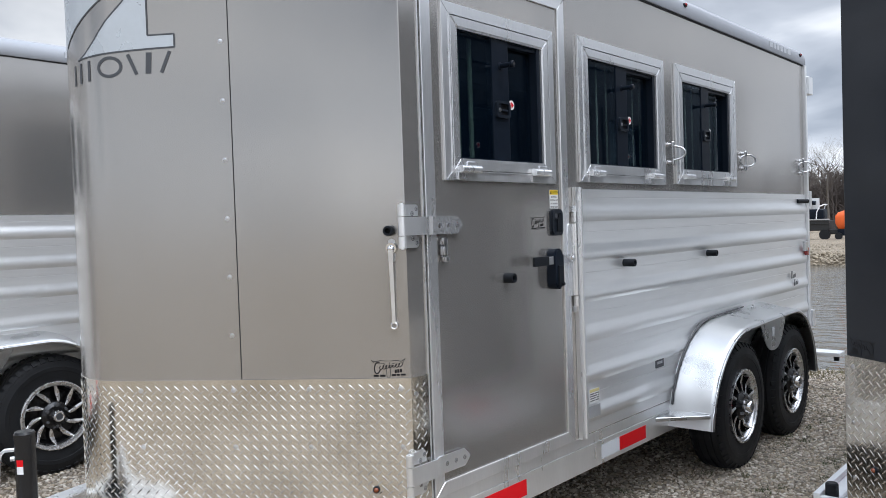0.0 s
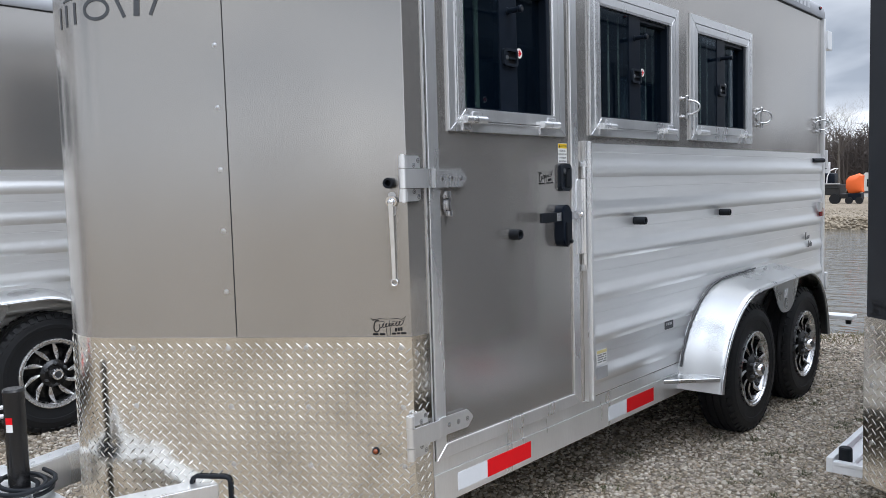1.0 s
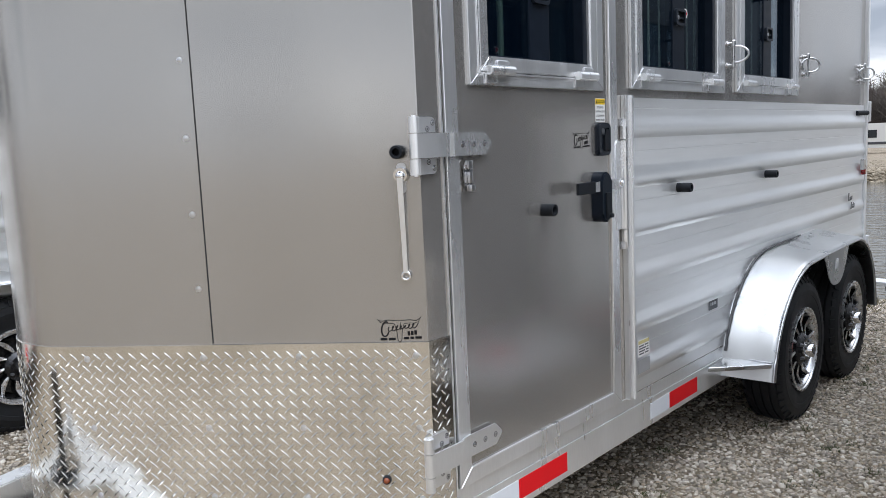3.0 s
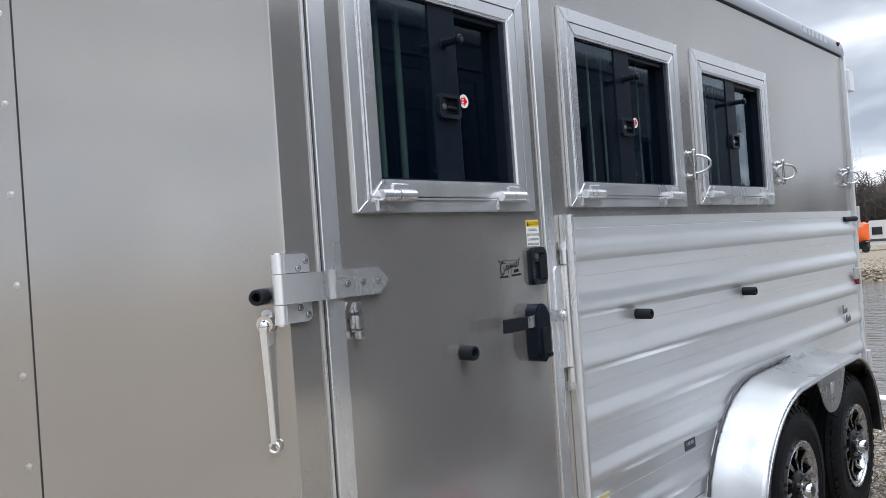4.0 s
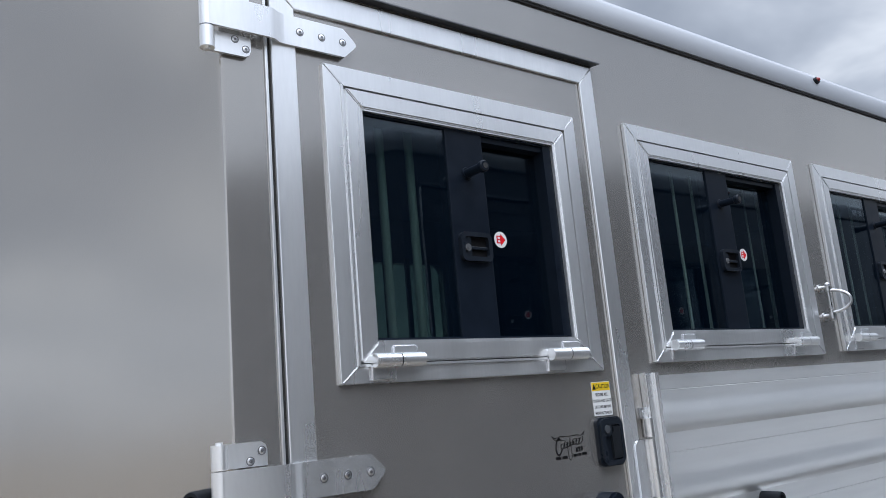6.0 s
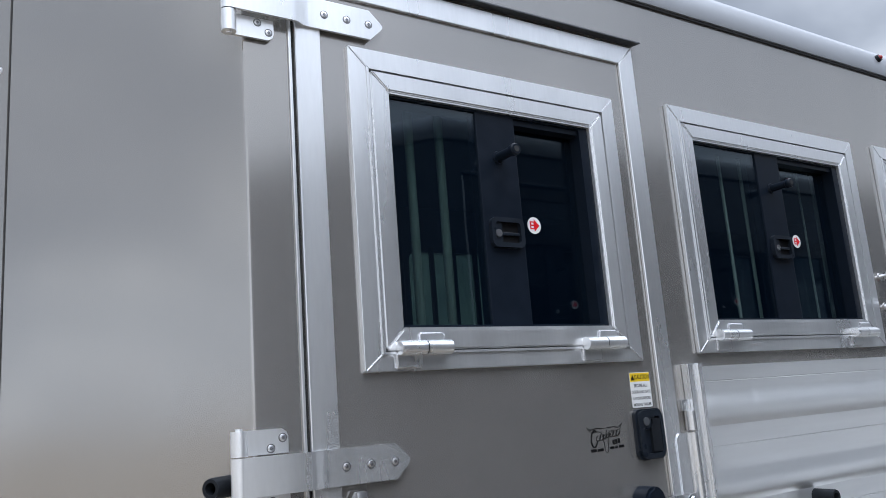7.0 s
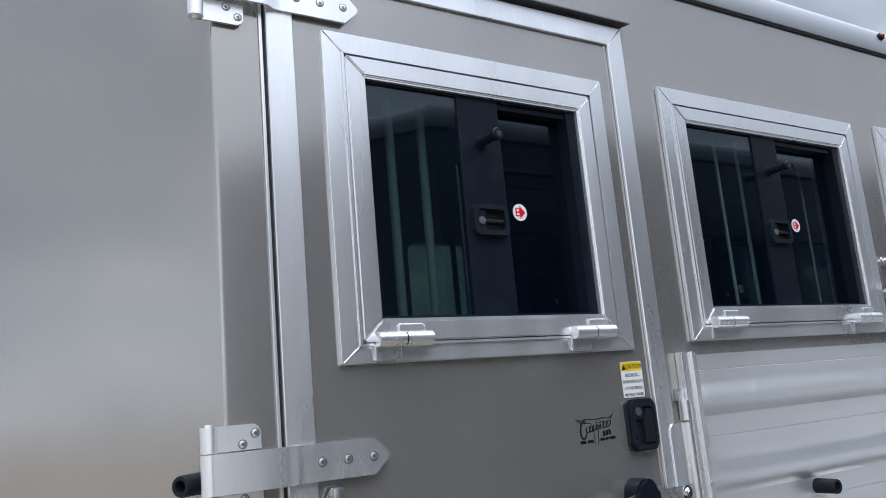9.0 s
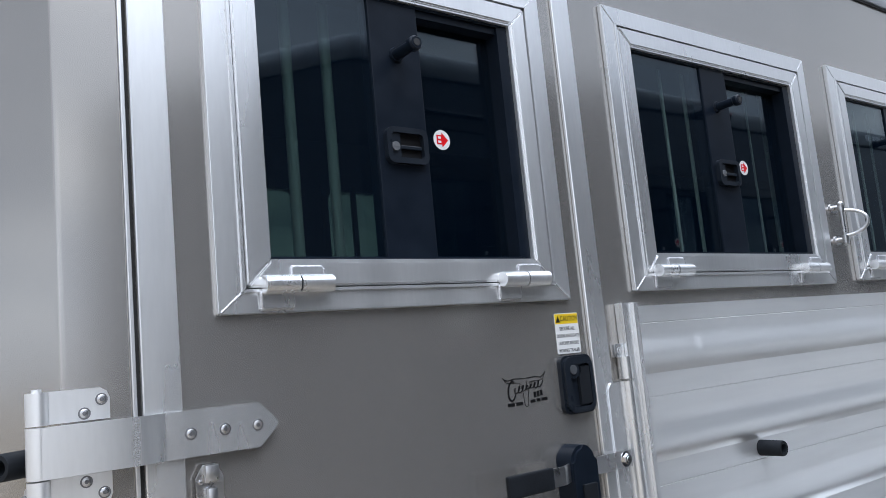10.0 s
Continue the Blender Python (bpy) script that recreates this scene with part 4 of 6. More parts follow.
    bmesh.ops.bevel(bm, geom=bm.edges[:], offset=0.003, segments=1, affect="EDGES")
    part("gusset", bm, ALU_BRIGHT, fd, "triangular aluminium gusset step")
    bm = bmesh.new()
    bead(bm, (0.02, 1.765, 0.397), (X1 - 0.01, 1.748, 0.397), 0.004, None, rng)
    part("weld", bm, WELD, fd)
    bm = bmesh.new()
    box(bm, (0.046, 2.800, 0.816), (0.062, 2.850, 0.834), None, 0.003)
    cyl(bm, (0.054, 2.825, 0.830), (0.054, 2.825, 0.842), 0.006, None, 10)
    part("fender_clip", bm, STEEL, fd, "small bright clip on the mudguard")
    bm = bmesh.new()
    box(bm, (X1, 2.625, 0.685), (X1 + 0.004, 2.675, 0.735), None, 0.001)
    part("reflector", bm, material("clear_reflector", (0.75, 0.76, 0.78), 0.2, 0.2) if "clear_reflector" not in bpy.data.materials else bpy.data.materials["clear_reflector"], fd)
    return fd


def plank_profile():
    """Interlocking ribbed planks: (height, stand-off) from the top down."""
    out = [(PANEL_TOP, 0.004), (1.500, 0.0045), (1.4985, 0.0028), (1.497, 0.0045)]
    for zb in (1.392, 1.212, 1.034, 0.855, 0.674, 0.498):
        zt = zb + 0.084
        for i in range(0, 15):
            a = i / 14
            out.append((zt - 0.084 * a, 0.0045 + 0.0110 * math.sin(math.pi * a ** 1.45)))
        out += [(zb - 0.0460, 0.0045), (zb - 0.0472, 0.0028), (zb - 0.0484, 0.0045)]
    return [p for p in out if p[0] > 0.452] + [(0.450, 0.0045)]


def door_fittings(tr, door):
    """Latches, keeper, catch, stand-off rubbers and tie rings of the near side."""
    # slam latch
    cu_, cv_ = 0.704, 1.392
    bm = bmesh.new()
    prism(bm, at(rounded(0.083, 0.110, 0.014), cu_, cv_), 0.002, 0.012, SIDE)
    collar(bm, at(rounded(0.076, 0.104, 0.018), cu_, cv_), at(rounded(0.054, 0.080, 0.010), cu_ + 0.003, cv_ - 0.002), 0.012, 0.0185, SIDE)
    prism(bm, at(rounded(0.030, 0.030, 0.014, 6), cu_ - 0.014, cv_ + 0.026), 0.012, 0.0180, SIDE)
    lt = part("slam_latch", bm, LATCH, door, "black flush paddle latch")
    bm = bmesh.new()
    prism(bm, [(cu_ - 0.002, cv_ - 0.038), (cu_ + 0.027, cv_ - 0.038), (cu_ + 0.027, cv_ + 0.033), (cu_ + 0.004, cv_ + 0.033), (cu_ + 0.004, cv_ + 0.022), (cu_ - 0.002, cv_ + 0.014)], 0.0125, 0.0195, SIDE)
    part("latch_paddle", bm, RUBBER, lt)
    bm = bmesh.new()
    cyl(bm, (cu_ - 0.016, cv_ + 0.028, 0.012), (cu_ - 0.016, cv_ + 0.028, 0.0205), 0.009, None, 18, SIDE)
    part("key_cylinder", bm, GREYINK, lt, smooth=40)
    # cam bar latch
    bm = bmesh.new()
    prism(bm, at(rounded(0.062, 0.168, 0.030, 8), 0.664, 1.200), 0.002, 0.046, SIDE)
    bmesh.ops.bevel(bm, geom=[e for e in bm.edges if all((SIDE.inverted() @ v_.co).z > 0.04 for v_ in e.verts)], offset=0.006, segments=2, affect="EDGES")
    cm = part("bar_latch", bm, BLACKP, door, "black cam latch with a steel bar and rubber grip", smooth=40)
    bm = bmesh.new()
    box(bm, (0.650, 1.128, 0.046), (0.684, 1.215, 0.052), SIDE, 0.002)
    cyl(bm, (0.672, 1.138, 0.050), (0.672, 1.138, 0.062), 0.007, None, 12, SIDE)
    part("lever", bm, RUBBER, cm)
    bm = bmesh.new()
    for (a, na), (b, nb) in (((0.56, 0.052), (0.605, 0.052)), ((0.605, 0.052), (0.635, 0.036)), ((0.635, 0.036), (0.700, 0.030)), ((0.700, 0.030), (0.815, 0.026))):
        vs = [bm.verts.new(SIDE @ Vector(p)) for p in ((a, 1.222, na - 0.005), (b, 1.222, nb - 0.005), (b, 1.222, nb), (a, 1.222, na),
                                                       (a, 1.254, na - 0.005), (b, 1.254, nb - 0.005), (b, 1.254, nb), (a, 1.254, na))]
        for q in ((0, 1, 2, 3), (7, 6, 5, 4), (3, 2, 6, 7), (0, 4, 5, 1), (1, 5, 6, 2), (0, 3, 7, 4)):
            bm.faces.new([vs[i] for i in q])
    bmesh.ops.recalc_face_normals(bm, faces=bm.faces[:])
    part("bar", bm, STEEL, cm, "flat steel bar")
    bm = bmesh.new()
    box(bm, (0.470, 1.219, 0.044), (0.575, 1.257, 0.055), SIDE, 0.003)
    part("grip", bm, RUBBER, cm, "black rubber grip")
    bm = bmesh.new()
    cyl(bm, (0.797, 1.238, 0.024), (0.797, 1.238, 0.0275), 0.0150, None, 20, SIDE)
    cyl(bm, (0.797, 1.238, 0.0275), (0.797, 1.238, 0.0335), 0.0105, 0.0095, 6, SIDE)
    cyl(bm, (0.797, 1.238, 0.0335), (0.797, 1.238, 0.0345), 0.0055, 0.0050, 12, SIDE)
    part("bolt", bm, CHROME, cm, smooth=40)
    # keeper plate on the jamb
    bm = bmesh.new()
    prism(bm, [(0.785, 1.075), (0.845, 1.075), (0.845, 1.385), (0.795, 1.385), (0.785, 1.372)], 0.0105, 0.0132, SIDE)
    cyl(bm, (0.842, 1.075, 0.014), (0.842, 1.385, 0.014), 0.014, None, 16, SIDE)
    kp = part("latch_keeper", bm, ALU, tr, "folded aluminium latch keeper", smooth=40)
    for v in (1.412, 1.050):
        bm = bmesh.new()
        cyl(bm, (0.842, v - 0.022, 0.014), (0.842, v + 0.022, 0.014), 0.0150, None, 16, SIDE)
        box(bm, (0.818, v + (0.022 if v > 1.2 else -0.048), 0.001), (0.845, v + (0.048 if v > 1.2 else -0.022), 0.014), SIDE, 0.001)
        rivet(bm, 0.830, v + (0.035 if v > 1.2 else -0.035), 0.014, 0.006, SIDE)
        part("keeper_hinge", bm, ALU, kp, smooth=40)
    # spring holdback on the door
    bm = bmesh.new()
    prism(bm, [(-0.042, 1.285), (-0.010, 1.285), (-0.006, 1.300), (-0.006, 1.335), (-0.016, 1.352), (-0.034, 1.352), (-0.044, 1.335), (-0.044, 1.300)], 0.010, 0.013, SIDE)
    box(bm, (-0.034, 1.328, 0.013), (-0.014, 1.352, 0.022), SIDE, 0.003)
    box(bm, (-0.034, 1.268, 0.010), (-0.016, 1.286, 0.030), SIDE, 0.004)
    box(bm, (-0.032, 1.290, 0.013), (-0.018, 1.322, 0.024), SIDE, 0.004)
    for a, b in ((-0.038, 1.295), (-0.011, 1.295), (-0.038, 1.330), (-0.011, 1.330)):
        rivet(bm, a, b, 0.013, 0.004, SIDE)
    part("holdback_catch", bm, STEEL, door, "chromed door holdback catch", smooth=35)
    # stand-off rubbers and tie rings
    stub(door, 0.347, 1.184, SIDE, 0.044, 0.0195)
    stub(tr, 1.290, 1.190, SIDE, 0.062, 0.0180)
    stub(tr, 2.265, 1.190, SIDE, 0.062, 0.0180)
    for u, swing in ((1.810, 1.25), (2.832, 0.75), (3.960, 0.8)):
        tie_ring(tr, u, 1.732, SIDE, swing)


def nose_fittings(tr):
    # -- fittings on the nose
    stub(tr, -0.052, 1.383, FRONT, 0.048, 0.017)
    bm = bmesh.new()
    prism(bm, at(rounded(0.024, 0.078, 0.011), -0.048, 1.316), 0.0, 0.004, FRONT)
    hb = part("holdback_rod", bm, STEEL, tr, "bright swivelling door holdback rod")
    bm = bmesh.new()
    cyl(bm, (-0.048, 1.325, 0.004), (-0.048, 1.325, 0.020), 0.021, 0.018, 20, FRONT)
    ball(bm, (-0.048, 1.322, 0.020), 0.013, 14, FRONT)
    part("swivel", bm, CHROME, hb, smooth=40)
    bm = bmesh.new()
    # a flat bar, a little wider at the swivel
    rows = [[bm.verts.new(FRONT @ Vector((a + q * wd, v, n))) for q, n in ((-1, n0), (1, n0), (1, n0 + 0.006), (-1, n0 + 0.006))]
            for a, v, wd, n0 in ((-0.048, 1.318, 0.0075, 0.026), (-0.048, 1.27, 0.0068, 0.022), (-0.0475, 1.17, 0.0060, 0.014), (-0.047, 1.073, 0.0055, 0.010))]
    for A, B in zip(rows, rows[1:]):
        for i in range(4):
            bm.faces.new((A[i], A[(i + 1) % 4], B[(i + 1) % 4], B[i]))
    bm.faces.new(rows[0]); bm.faces.new(rows[-1])
    bmesh.ops.recalc_face_normals(bm, faces=bm.faces[:])
    part("rod", bm, ALU, hb)
    bm = bmesh.new()
    tube(bm, [(-0.047 + 0.0105 * math.cos(a), 1.064 + 0.0105 * math.sin(a), 0.012) for a in (2 * math.pi * i / 16 for i in range(16))], 0.0036, 8, True, FRONT)
    part("eye", bm, CHROME, hb, smooth=60)


def horse_trailer(place, paint, mirror=False, fine=True, label="", fittings=True):
    Ctx.mirror = mirror
    tr = new("horse_trailer")
    tr.matrix_world = place
    tr.empty_display_size = 0.3
    tagged(tr, label, "horse trailer", "parked trailers")
    w1, w2, w3 = WINDOWS

    # -- shell
    bm = bmesh.new()
    with_holes(bm, 0.812, 4.050, 0.430, TOP, [window_hole(w2), window_hole(w3)], -0.030, 0.0, SIDE)
    wall = part("side_wall", bm, paint, tr, "smooth painted side wall")
    bm = bmesh.new()
    with_holes(bm, -0.118, 0.812, 2.343, TOP, [], -0.030, 0.0, SIDE)
    part("door_header", bm, paint, tr)
    bm = bmesh.new()
    lw = [(-b, -a, 1.640, 2.245) for a, b in ((0.300, 1.155), (1.300, 1.800))]
    with_holes(bm, -4.050, 0.150, 0.430, TOP, lw, -0.030, 0.0, LEFT)
    part("side_wall", bm, paint, tr, "smooth painted side wall")
    for w in lw:
        far_window(tr, w)
    # front corner strip and nose sheets
    bm = bmesh.new()
    box(bm, (-0.1195, 0.440, -0.012), (-0.1138, TOP - 0.14, 0.005), SIDE, 0.001)
    part("door_jamb_edge", bm, ALU, tr)
    path = nose_path(0.0, 14)
    bm = bmesh.new()
    q = [path[0], (CX + DX * 0.62, CY + DY * 0.62)]
    rc = 0.006
    cc = (CX - rc, CY + 0.5304 * rc)
    bend = [(cc[0] + rc * math.cos(a), cc[1] + rc * math.sin(a)) for a in (math.atan2(DX, -DY) * i / 6 for i in range(7))]
    sheet(bm, [(0.0, -0.1200), (0.0, -0.1600), (0.0, CY + 0.5304 * rc + 0.004)] + bend + [(CX + DX * 0.010, CY + DY * 0.010), ((q[0][0] + q[1][0]) / 2, (q[0][1] + q[1][1]) / 2), q[1]], 0.312, TOP, 0.012)
    part("nose_sheet", bm, paint, tr, "painted front sheet bent round the corner", smooth=30)
    bm = bmesh.new()
    q2 = [(-2.0 - x, y) for x, y in q][::-1]
    sheet(bm, q2, 0.312, TOP, 0.02)
    part("nose_sheet", bm, paint, tr)
    wrap = nose_path(0.003, 14)
    s0 = (CX + DX * 0.590 + 0.003 * -DY, CY + DY * 0.590 + 0.003 * DX)
    mids = [s0] + wrap[1:-1] + [(-2.0 - s0[0], s0[1])]
    bm = bmesh.new()
    sheet(bm, mids, 0.312, TOP, 0.003)
    part("nose_wrap", bm, paint, tr, "painted wrap-round nose sheet", smooth=30)
    bm = bmesh.new()
    g0 = [(CX + DX * s + 0.0006 * -DY, CY + DY * s + 0.0006 * DX) for s in (0.5870, 0.5897)]
    sheet(bm, g0, 0.89, TOP, 0.0005)
    part("joint_seal", bm, SEAL, tr)
    for k in range(9):
        v = 1.040 + 0.2015 * k
        if v > TOP - 0.05:
            break
        bm = bmesh.new()
        rivet(bm, -0.6165, v, 0.003, 0.0075, FRONT)
        part("rivet", bm, STEEL, tr, smooth=50)

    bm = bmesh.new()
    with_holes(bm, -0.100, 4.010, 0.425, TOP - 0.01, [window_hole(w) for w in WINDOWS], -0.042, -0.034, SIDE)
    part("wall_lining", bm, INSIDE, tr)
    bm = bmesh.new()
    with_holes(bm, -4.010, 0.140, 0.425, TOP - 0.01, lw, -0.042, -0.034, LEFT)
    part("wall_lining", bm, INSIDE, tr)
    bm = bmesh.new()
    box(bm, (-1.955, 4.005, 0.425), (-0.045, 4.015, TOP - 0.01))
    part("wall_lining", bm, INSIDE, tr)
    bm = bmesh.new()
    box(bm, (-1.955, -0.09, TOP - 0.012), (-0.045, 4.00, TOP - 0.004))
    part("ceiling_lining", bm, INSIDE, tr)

    # -- diamond plate round the foot of the nose
    pl = nose_path(0.006, 14)
    bm = bmesh.new()
    sheet(bm, pl, 0.305, 0.886, 0.003)
    box(bm, (-0.2055, 0.305, 0.0), (-0.121, 0.886, 0.0035), SIDE)
    plate = part("diamond_plate", bm, PLATE, tr, "bright diamond tread plate round the nose", smooth=30)
    run = [0.0]
    for a, b in zip(pl, pl[1:]):
        run.append(run[-1] + math.hypot(b[0] - a[0], b[1] - a[1]))

    def fold(u, v, n):
        i = max(0, min(len(pl) - 2, next((k for k in range(len(run) - 1) if run[k + 1] >= u), len(run) - 2)))
        f = (u - run[i]) / (run[i + 1] - run[i])
        a, b = Vector(pl[i]), Vector(pl[i + 1])
        t = (b - a).normalized()
        p = a.lerp(b, f) + Vector((-t.y, t.x)) * n
        return Vector((p.x, p.y, v))
    bm = bmesh.new()
    treads(bm, fold, 0.004, run[-1] - 0.004 if fine else run[-1] * 0.55, 0.312, 0.882)
    treads(bm, lambda u, v, n: SIDE @ Vector((u, v, 0.0035 + n)), -0.202, -0.124, 0.312, 0.882)
    bmesh.ops.recalc_face_normals(bm, faces=bm.faces[:])
    tagged(part("tread_lugs", bm, PLATE, plate, "raised tread lugs", smooth=50), kind="stuff")
    for v in (0.851, 0.653, 0.455):
        for s in (0.033, 0.350, 0.618, 0.955):
            bm = bmesh.new()
            rivet(bm, -s, v, 0.006, 0.008, FRONT)
            part("rivet", bm, STEEL, plate, smooth=50)
    bm = bmesh.new()
    rivet(bm, -0.185, 0.83, 0.0035, 0.007, SIDE)
    part("rivet", bm, STEEL, plate, smooth=50)
    bm = bmesh.new()
    cyl(bm, (-0.128, 0.508, 0.006), (-0.128, 0.508, 0.014), 0.013, 0.011, 18, FRONT)
    mk = part("marker_light", bm, RUBBER, plate, "small amber marker light", smooth=40)
    bm = bmesh.new()
    ball(bm, (-0.128, 0.508, 0.012), 0.009, 14, FRONT)
    part("lens", bm, AMBER, mk, smooth=60)

    # -- roof
    def outline(o):
        nose = nose_path(o, 14)
        return [(o, REAR_Y + 0.01)] + nose + [(-2.0 - o, REAR_Y + 0.01)]
    bm = bmesh.new()
    rings = []
    for o, z in ((-0.002, TOP), (0.011, TOP), (0.014, TOP + 0.010), (0.013, TOP + 0.040), (0.004, TOP + 0.072), (-0.018, TOP + 0.100), (-0.055, TOP + 0.117), (-0.110, TOP + 0.124)):
        rings.append([bm.verts.new((x, y, z)) for x, y in outline(o)])
    for A, B in zip(rings, rings[1:]):
        for i in range(len(A) - 1):
            bm.faces.new((A[i], B[i], B[i + 1], A[i + 1]))
    bm.faces.new(rings[-1])
    bm.faces.new([r[0] for r in rings] + [r[-1] for r in rings[::-1]])
    bmesh.ops.recalc_face_normals(bm, faces=bm.faces[:])
    roof = part("roof", bm, COVE if fittings else DARKCOVE, tr, "satin silver rounded roof extrusion" if fittings else "graphite rounded roof extrusion", smooth=40)
    bm = bmesh.new()
    box(bm, (-0.19, TOP - 0.007, 0.0005), (4.05, TOP - 0.0005, 0.006), SIDE)
    part("roof_seal", bm, SEAL, roof, "dark line of sealant under the roof edge")
    for y in (0.02, 2.03, 3.98):
        bm = bmesh.new()
        cyl(bm, (y, TOP + 0.058, 0.004), (y, TOP + 0.062, 0.018), 0.014, 0.012, 16, SIDE)
        mk = part("marker_light", bm, RUBBER, roof, "small dark clearance light", smooth=40)
        bm = bmesh.new()
        ball(bm, (y, TOP + 0.062, 0.017), 0.009, 12, SIDE)
        part("lens", bm, AMBER if y < 1 else REDLENS, mk, smooth=60)
    # the maker's name on the roof edge as plain shapes
    x = 3.34
    for wd in (0.085, 0.06, 0.065, 0.075, 0.075, 0.095):
        bm = bmesh.new()
        prism(bm, [(x, TOP + 0.030), (x + wd * 0.62, TOP + 0.030), (x + wd * 0.62, TOP + 0.066), (x, TOP + 0.066)], 0.0095, 0.0148, SIDE)
        x += wd
        part("name_decal", bm, FAINT, roof, "faint grey block of the maker's name")

    # -- floor, rear, underframe
    bm = bmesh.new()
    lo = [bm.verts.new((x, y, 0.36)) for x, y in outline(-0.032)]
    hi = [bm.verts.new((x, y, 0.42)) for x, y in outline(-0.032)]
    bm.faces.new(hi); bm.faces.new(lo[::-1])
    for i in range(len(lo)):
        bm.faces.new((lo[i], lo[(i + 1) % len(lo)], hi[(i + 1) % len(lo)], hi[i]))
    bmesh.ops.recalc_face_normals(bm, faces=bm.faces[:])
    part("deck", bm, UNDER, tr)
    bm = bmesh.new()
    box(bm, (-1.965, 4.02, 0.43), (-0.035, 4.05, TOP))
    part("rear_wall", bm, paint, tr)
    for x0, x1 in ((-0.050, 0.022), (-2.022, -1.950)):
        bm = bmesh.new()
        box(bm, (x0, 4.052, 0.300), (x1, 4.092, TOP - 0.002), None, 0.004)
        part("rear_post", bm, ALU, tr, "brushed aluminium rear corner post")
    bm = bmesh.new()
    box(bm, (-0.1175, 0.290, -0.06), (4.050, 0.398, 0.006), SIDE, 0.002)
    box(bm, (-0.1175, 0.400, -0.06), (4.050, 0.4445, 0.003), SIDE, 0.001)
    rail = part("bottom_rail", bm, ALU, tr, "aluminium bottom rail with reflective tape")
    bm = bmesh.new()
    box(bm, (-2.005, -0.1, 0.290), (-1.94, 4.05, 0.4285))
    part("bottom_rail", bm, ALU, tr)
    for u0, u1, mt in ((0.000, 0.165, SILVERT), (0.165, 0.437, RED), (1.030, 1.195, SILVERT), (1.195, 1.460, RED), (3.60, 3.78, SILVERT), (3.78, 3.98, RED)):
        bm = bmesh.new()
        box(bm, (u0, 0.312, 0.006), (u1, 0.376, 0.0068), SIDE)
        part("reflective_tape", bm, mt, rail, "red reflective tape" if mt is RED else "silver-white reflective tape")
    for y in HUBS:
        bm = bmesh.new()
        cyl(bm, (-1.90, y, HUB_Z), (-0.02, y, HUB_Z), 0.035, None, 12)
        part("axle", bm, UNDER, tr)
    for y in (0.3, 1.1, 1.9, 2.69, 3.4):
        bm = bmesh.new()
        box(bm, (-1.95, y - 0.03, 0.27), (-0.07, y + 0.03, 0.36))
        part("cross_member", bm, UNDER, tr)

    # -- ribbed plank panel; the unseen far side takes paint to cut bounced light
    prof = plank_profile()
    for side, (ua, ub) in ((SIDE, (0.886, 4.050)), (LEFT, (-4.050, -0.06))):
        bm = bmesh.new()
        box(bm, (ua, prof[-1][0], 0.0005), (ub, prof[0][0], 0.0024), side)
        pn = part("plank_panel", bm, ALU_MILL if side is SIDE else paint, tr, "ribbed mill-finish aluminium plank panel" if side is SIDE else "unseen ribbed plank panel, painted to dim bounced light")
        cuts = [0] + [i for i, p in enumerate(prof) if p[1] < 0.0030] + [len(prof) - 1]
        for c0, c1 in zip(cuts, cuts[1:]):
            run_ = prof[c0:c1 + 1]
            run_ = [(run_[0][0] - 0.0002, run_[0][1])] + run_[1:-1] + [(run_[-1][0] + 0.0002, run_[-1][1])]
            bm = bmesh.new()
            A = [bm.verts.new(side @ Vector((ua, z, n))) for z, n in run_]
            B = [bm.verts.new(side @ Vector((ub, z, n))) for z, n in run_]
            ends = [bm.verts.new(side @ Vector((u, z, 0.0026))) for u in (ua, ub) for z in (run_[0][0], run_[-1][0])]
            for i in range(len(run_) - 1):
                bm.faces.new((A[i], A[i + 1], B[i + 1], B[i]))
            bm.faces.new((ends[0], A[0], B[0], ends[2])); bm.faces.new((ends[1], ends[3], B[-1], A[-1]))
            bm.faces.new([ends[0]] + A + [ends[1]]); bm.faces.new([ends[2]] + B + [ends[3]])
            bm.faces.new((ends[0], ends[1], ends[3], ends[2]))
            bmesh.ops.recalc_face_normals(bm, faces=bm.faces[:])
            part("plank", bm, ALU_MILL if side is SIDE else paint, pn, smooth=14)
        if side is SIDE:
            panel = pn
    bm = bmesh.new()
    box(bm, (0.846, 0.442, 0.0005), (0.8850, 1.542, 0.022), SIDE, 0.002)
    box(bm, (0.872, 0.442, 0.022), (0.8850, 1.542, 0.030), SIDE, 0.001)
    for v in (0.52, 0.72, 0.92, 1.08, 1.25, 1.42):
        rivet(bm, 0.8785, v, 0.030, 0.0045, SIDE)
    trim = part("panel_trim", bm, ALU, tr, "upright aluminium edge trim")

    # -- wheels and mudguard
    fender(tr)
    for y in HUBS:
        wheel(tr, (0.196, y, HUB_Z))
    for y in HUBS:
        bm = bmesh.new()
        lathe(bm, [(-0.20, 0.2), (-0.2, 0.32), (-0.17, 0.344), (-0.04, 0.344), (0, 0.31), (0, 0.19), (-0.03, 0.16), (-0.03, 0.001)], (-1.97, y, HUB_Z), 32)
        part("tyre", bm, TYRE, tr, "black tyre of the far side", smooth=40)
    # wheel box behind the arches
    bm = bmesh.new()
    box(bm, (-0.26, 1.84, 0.36), (-0.065, 3.52, 0.78))
    part("wheel_box", bm, UNDER, tr)

    # -- the walk-in door
    bm = bmesh.new()
    with_holes(bm, -0.108, 0.805, 0.446, 2.338, [window_hole(w1)], -0.032, 0.002, SIDE)
    door = part("door", bm, paint, tr, "painted walk-in door with an aluminium frame, shut")
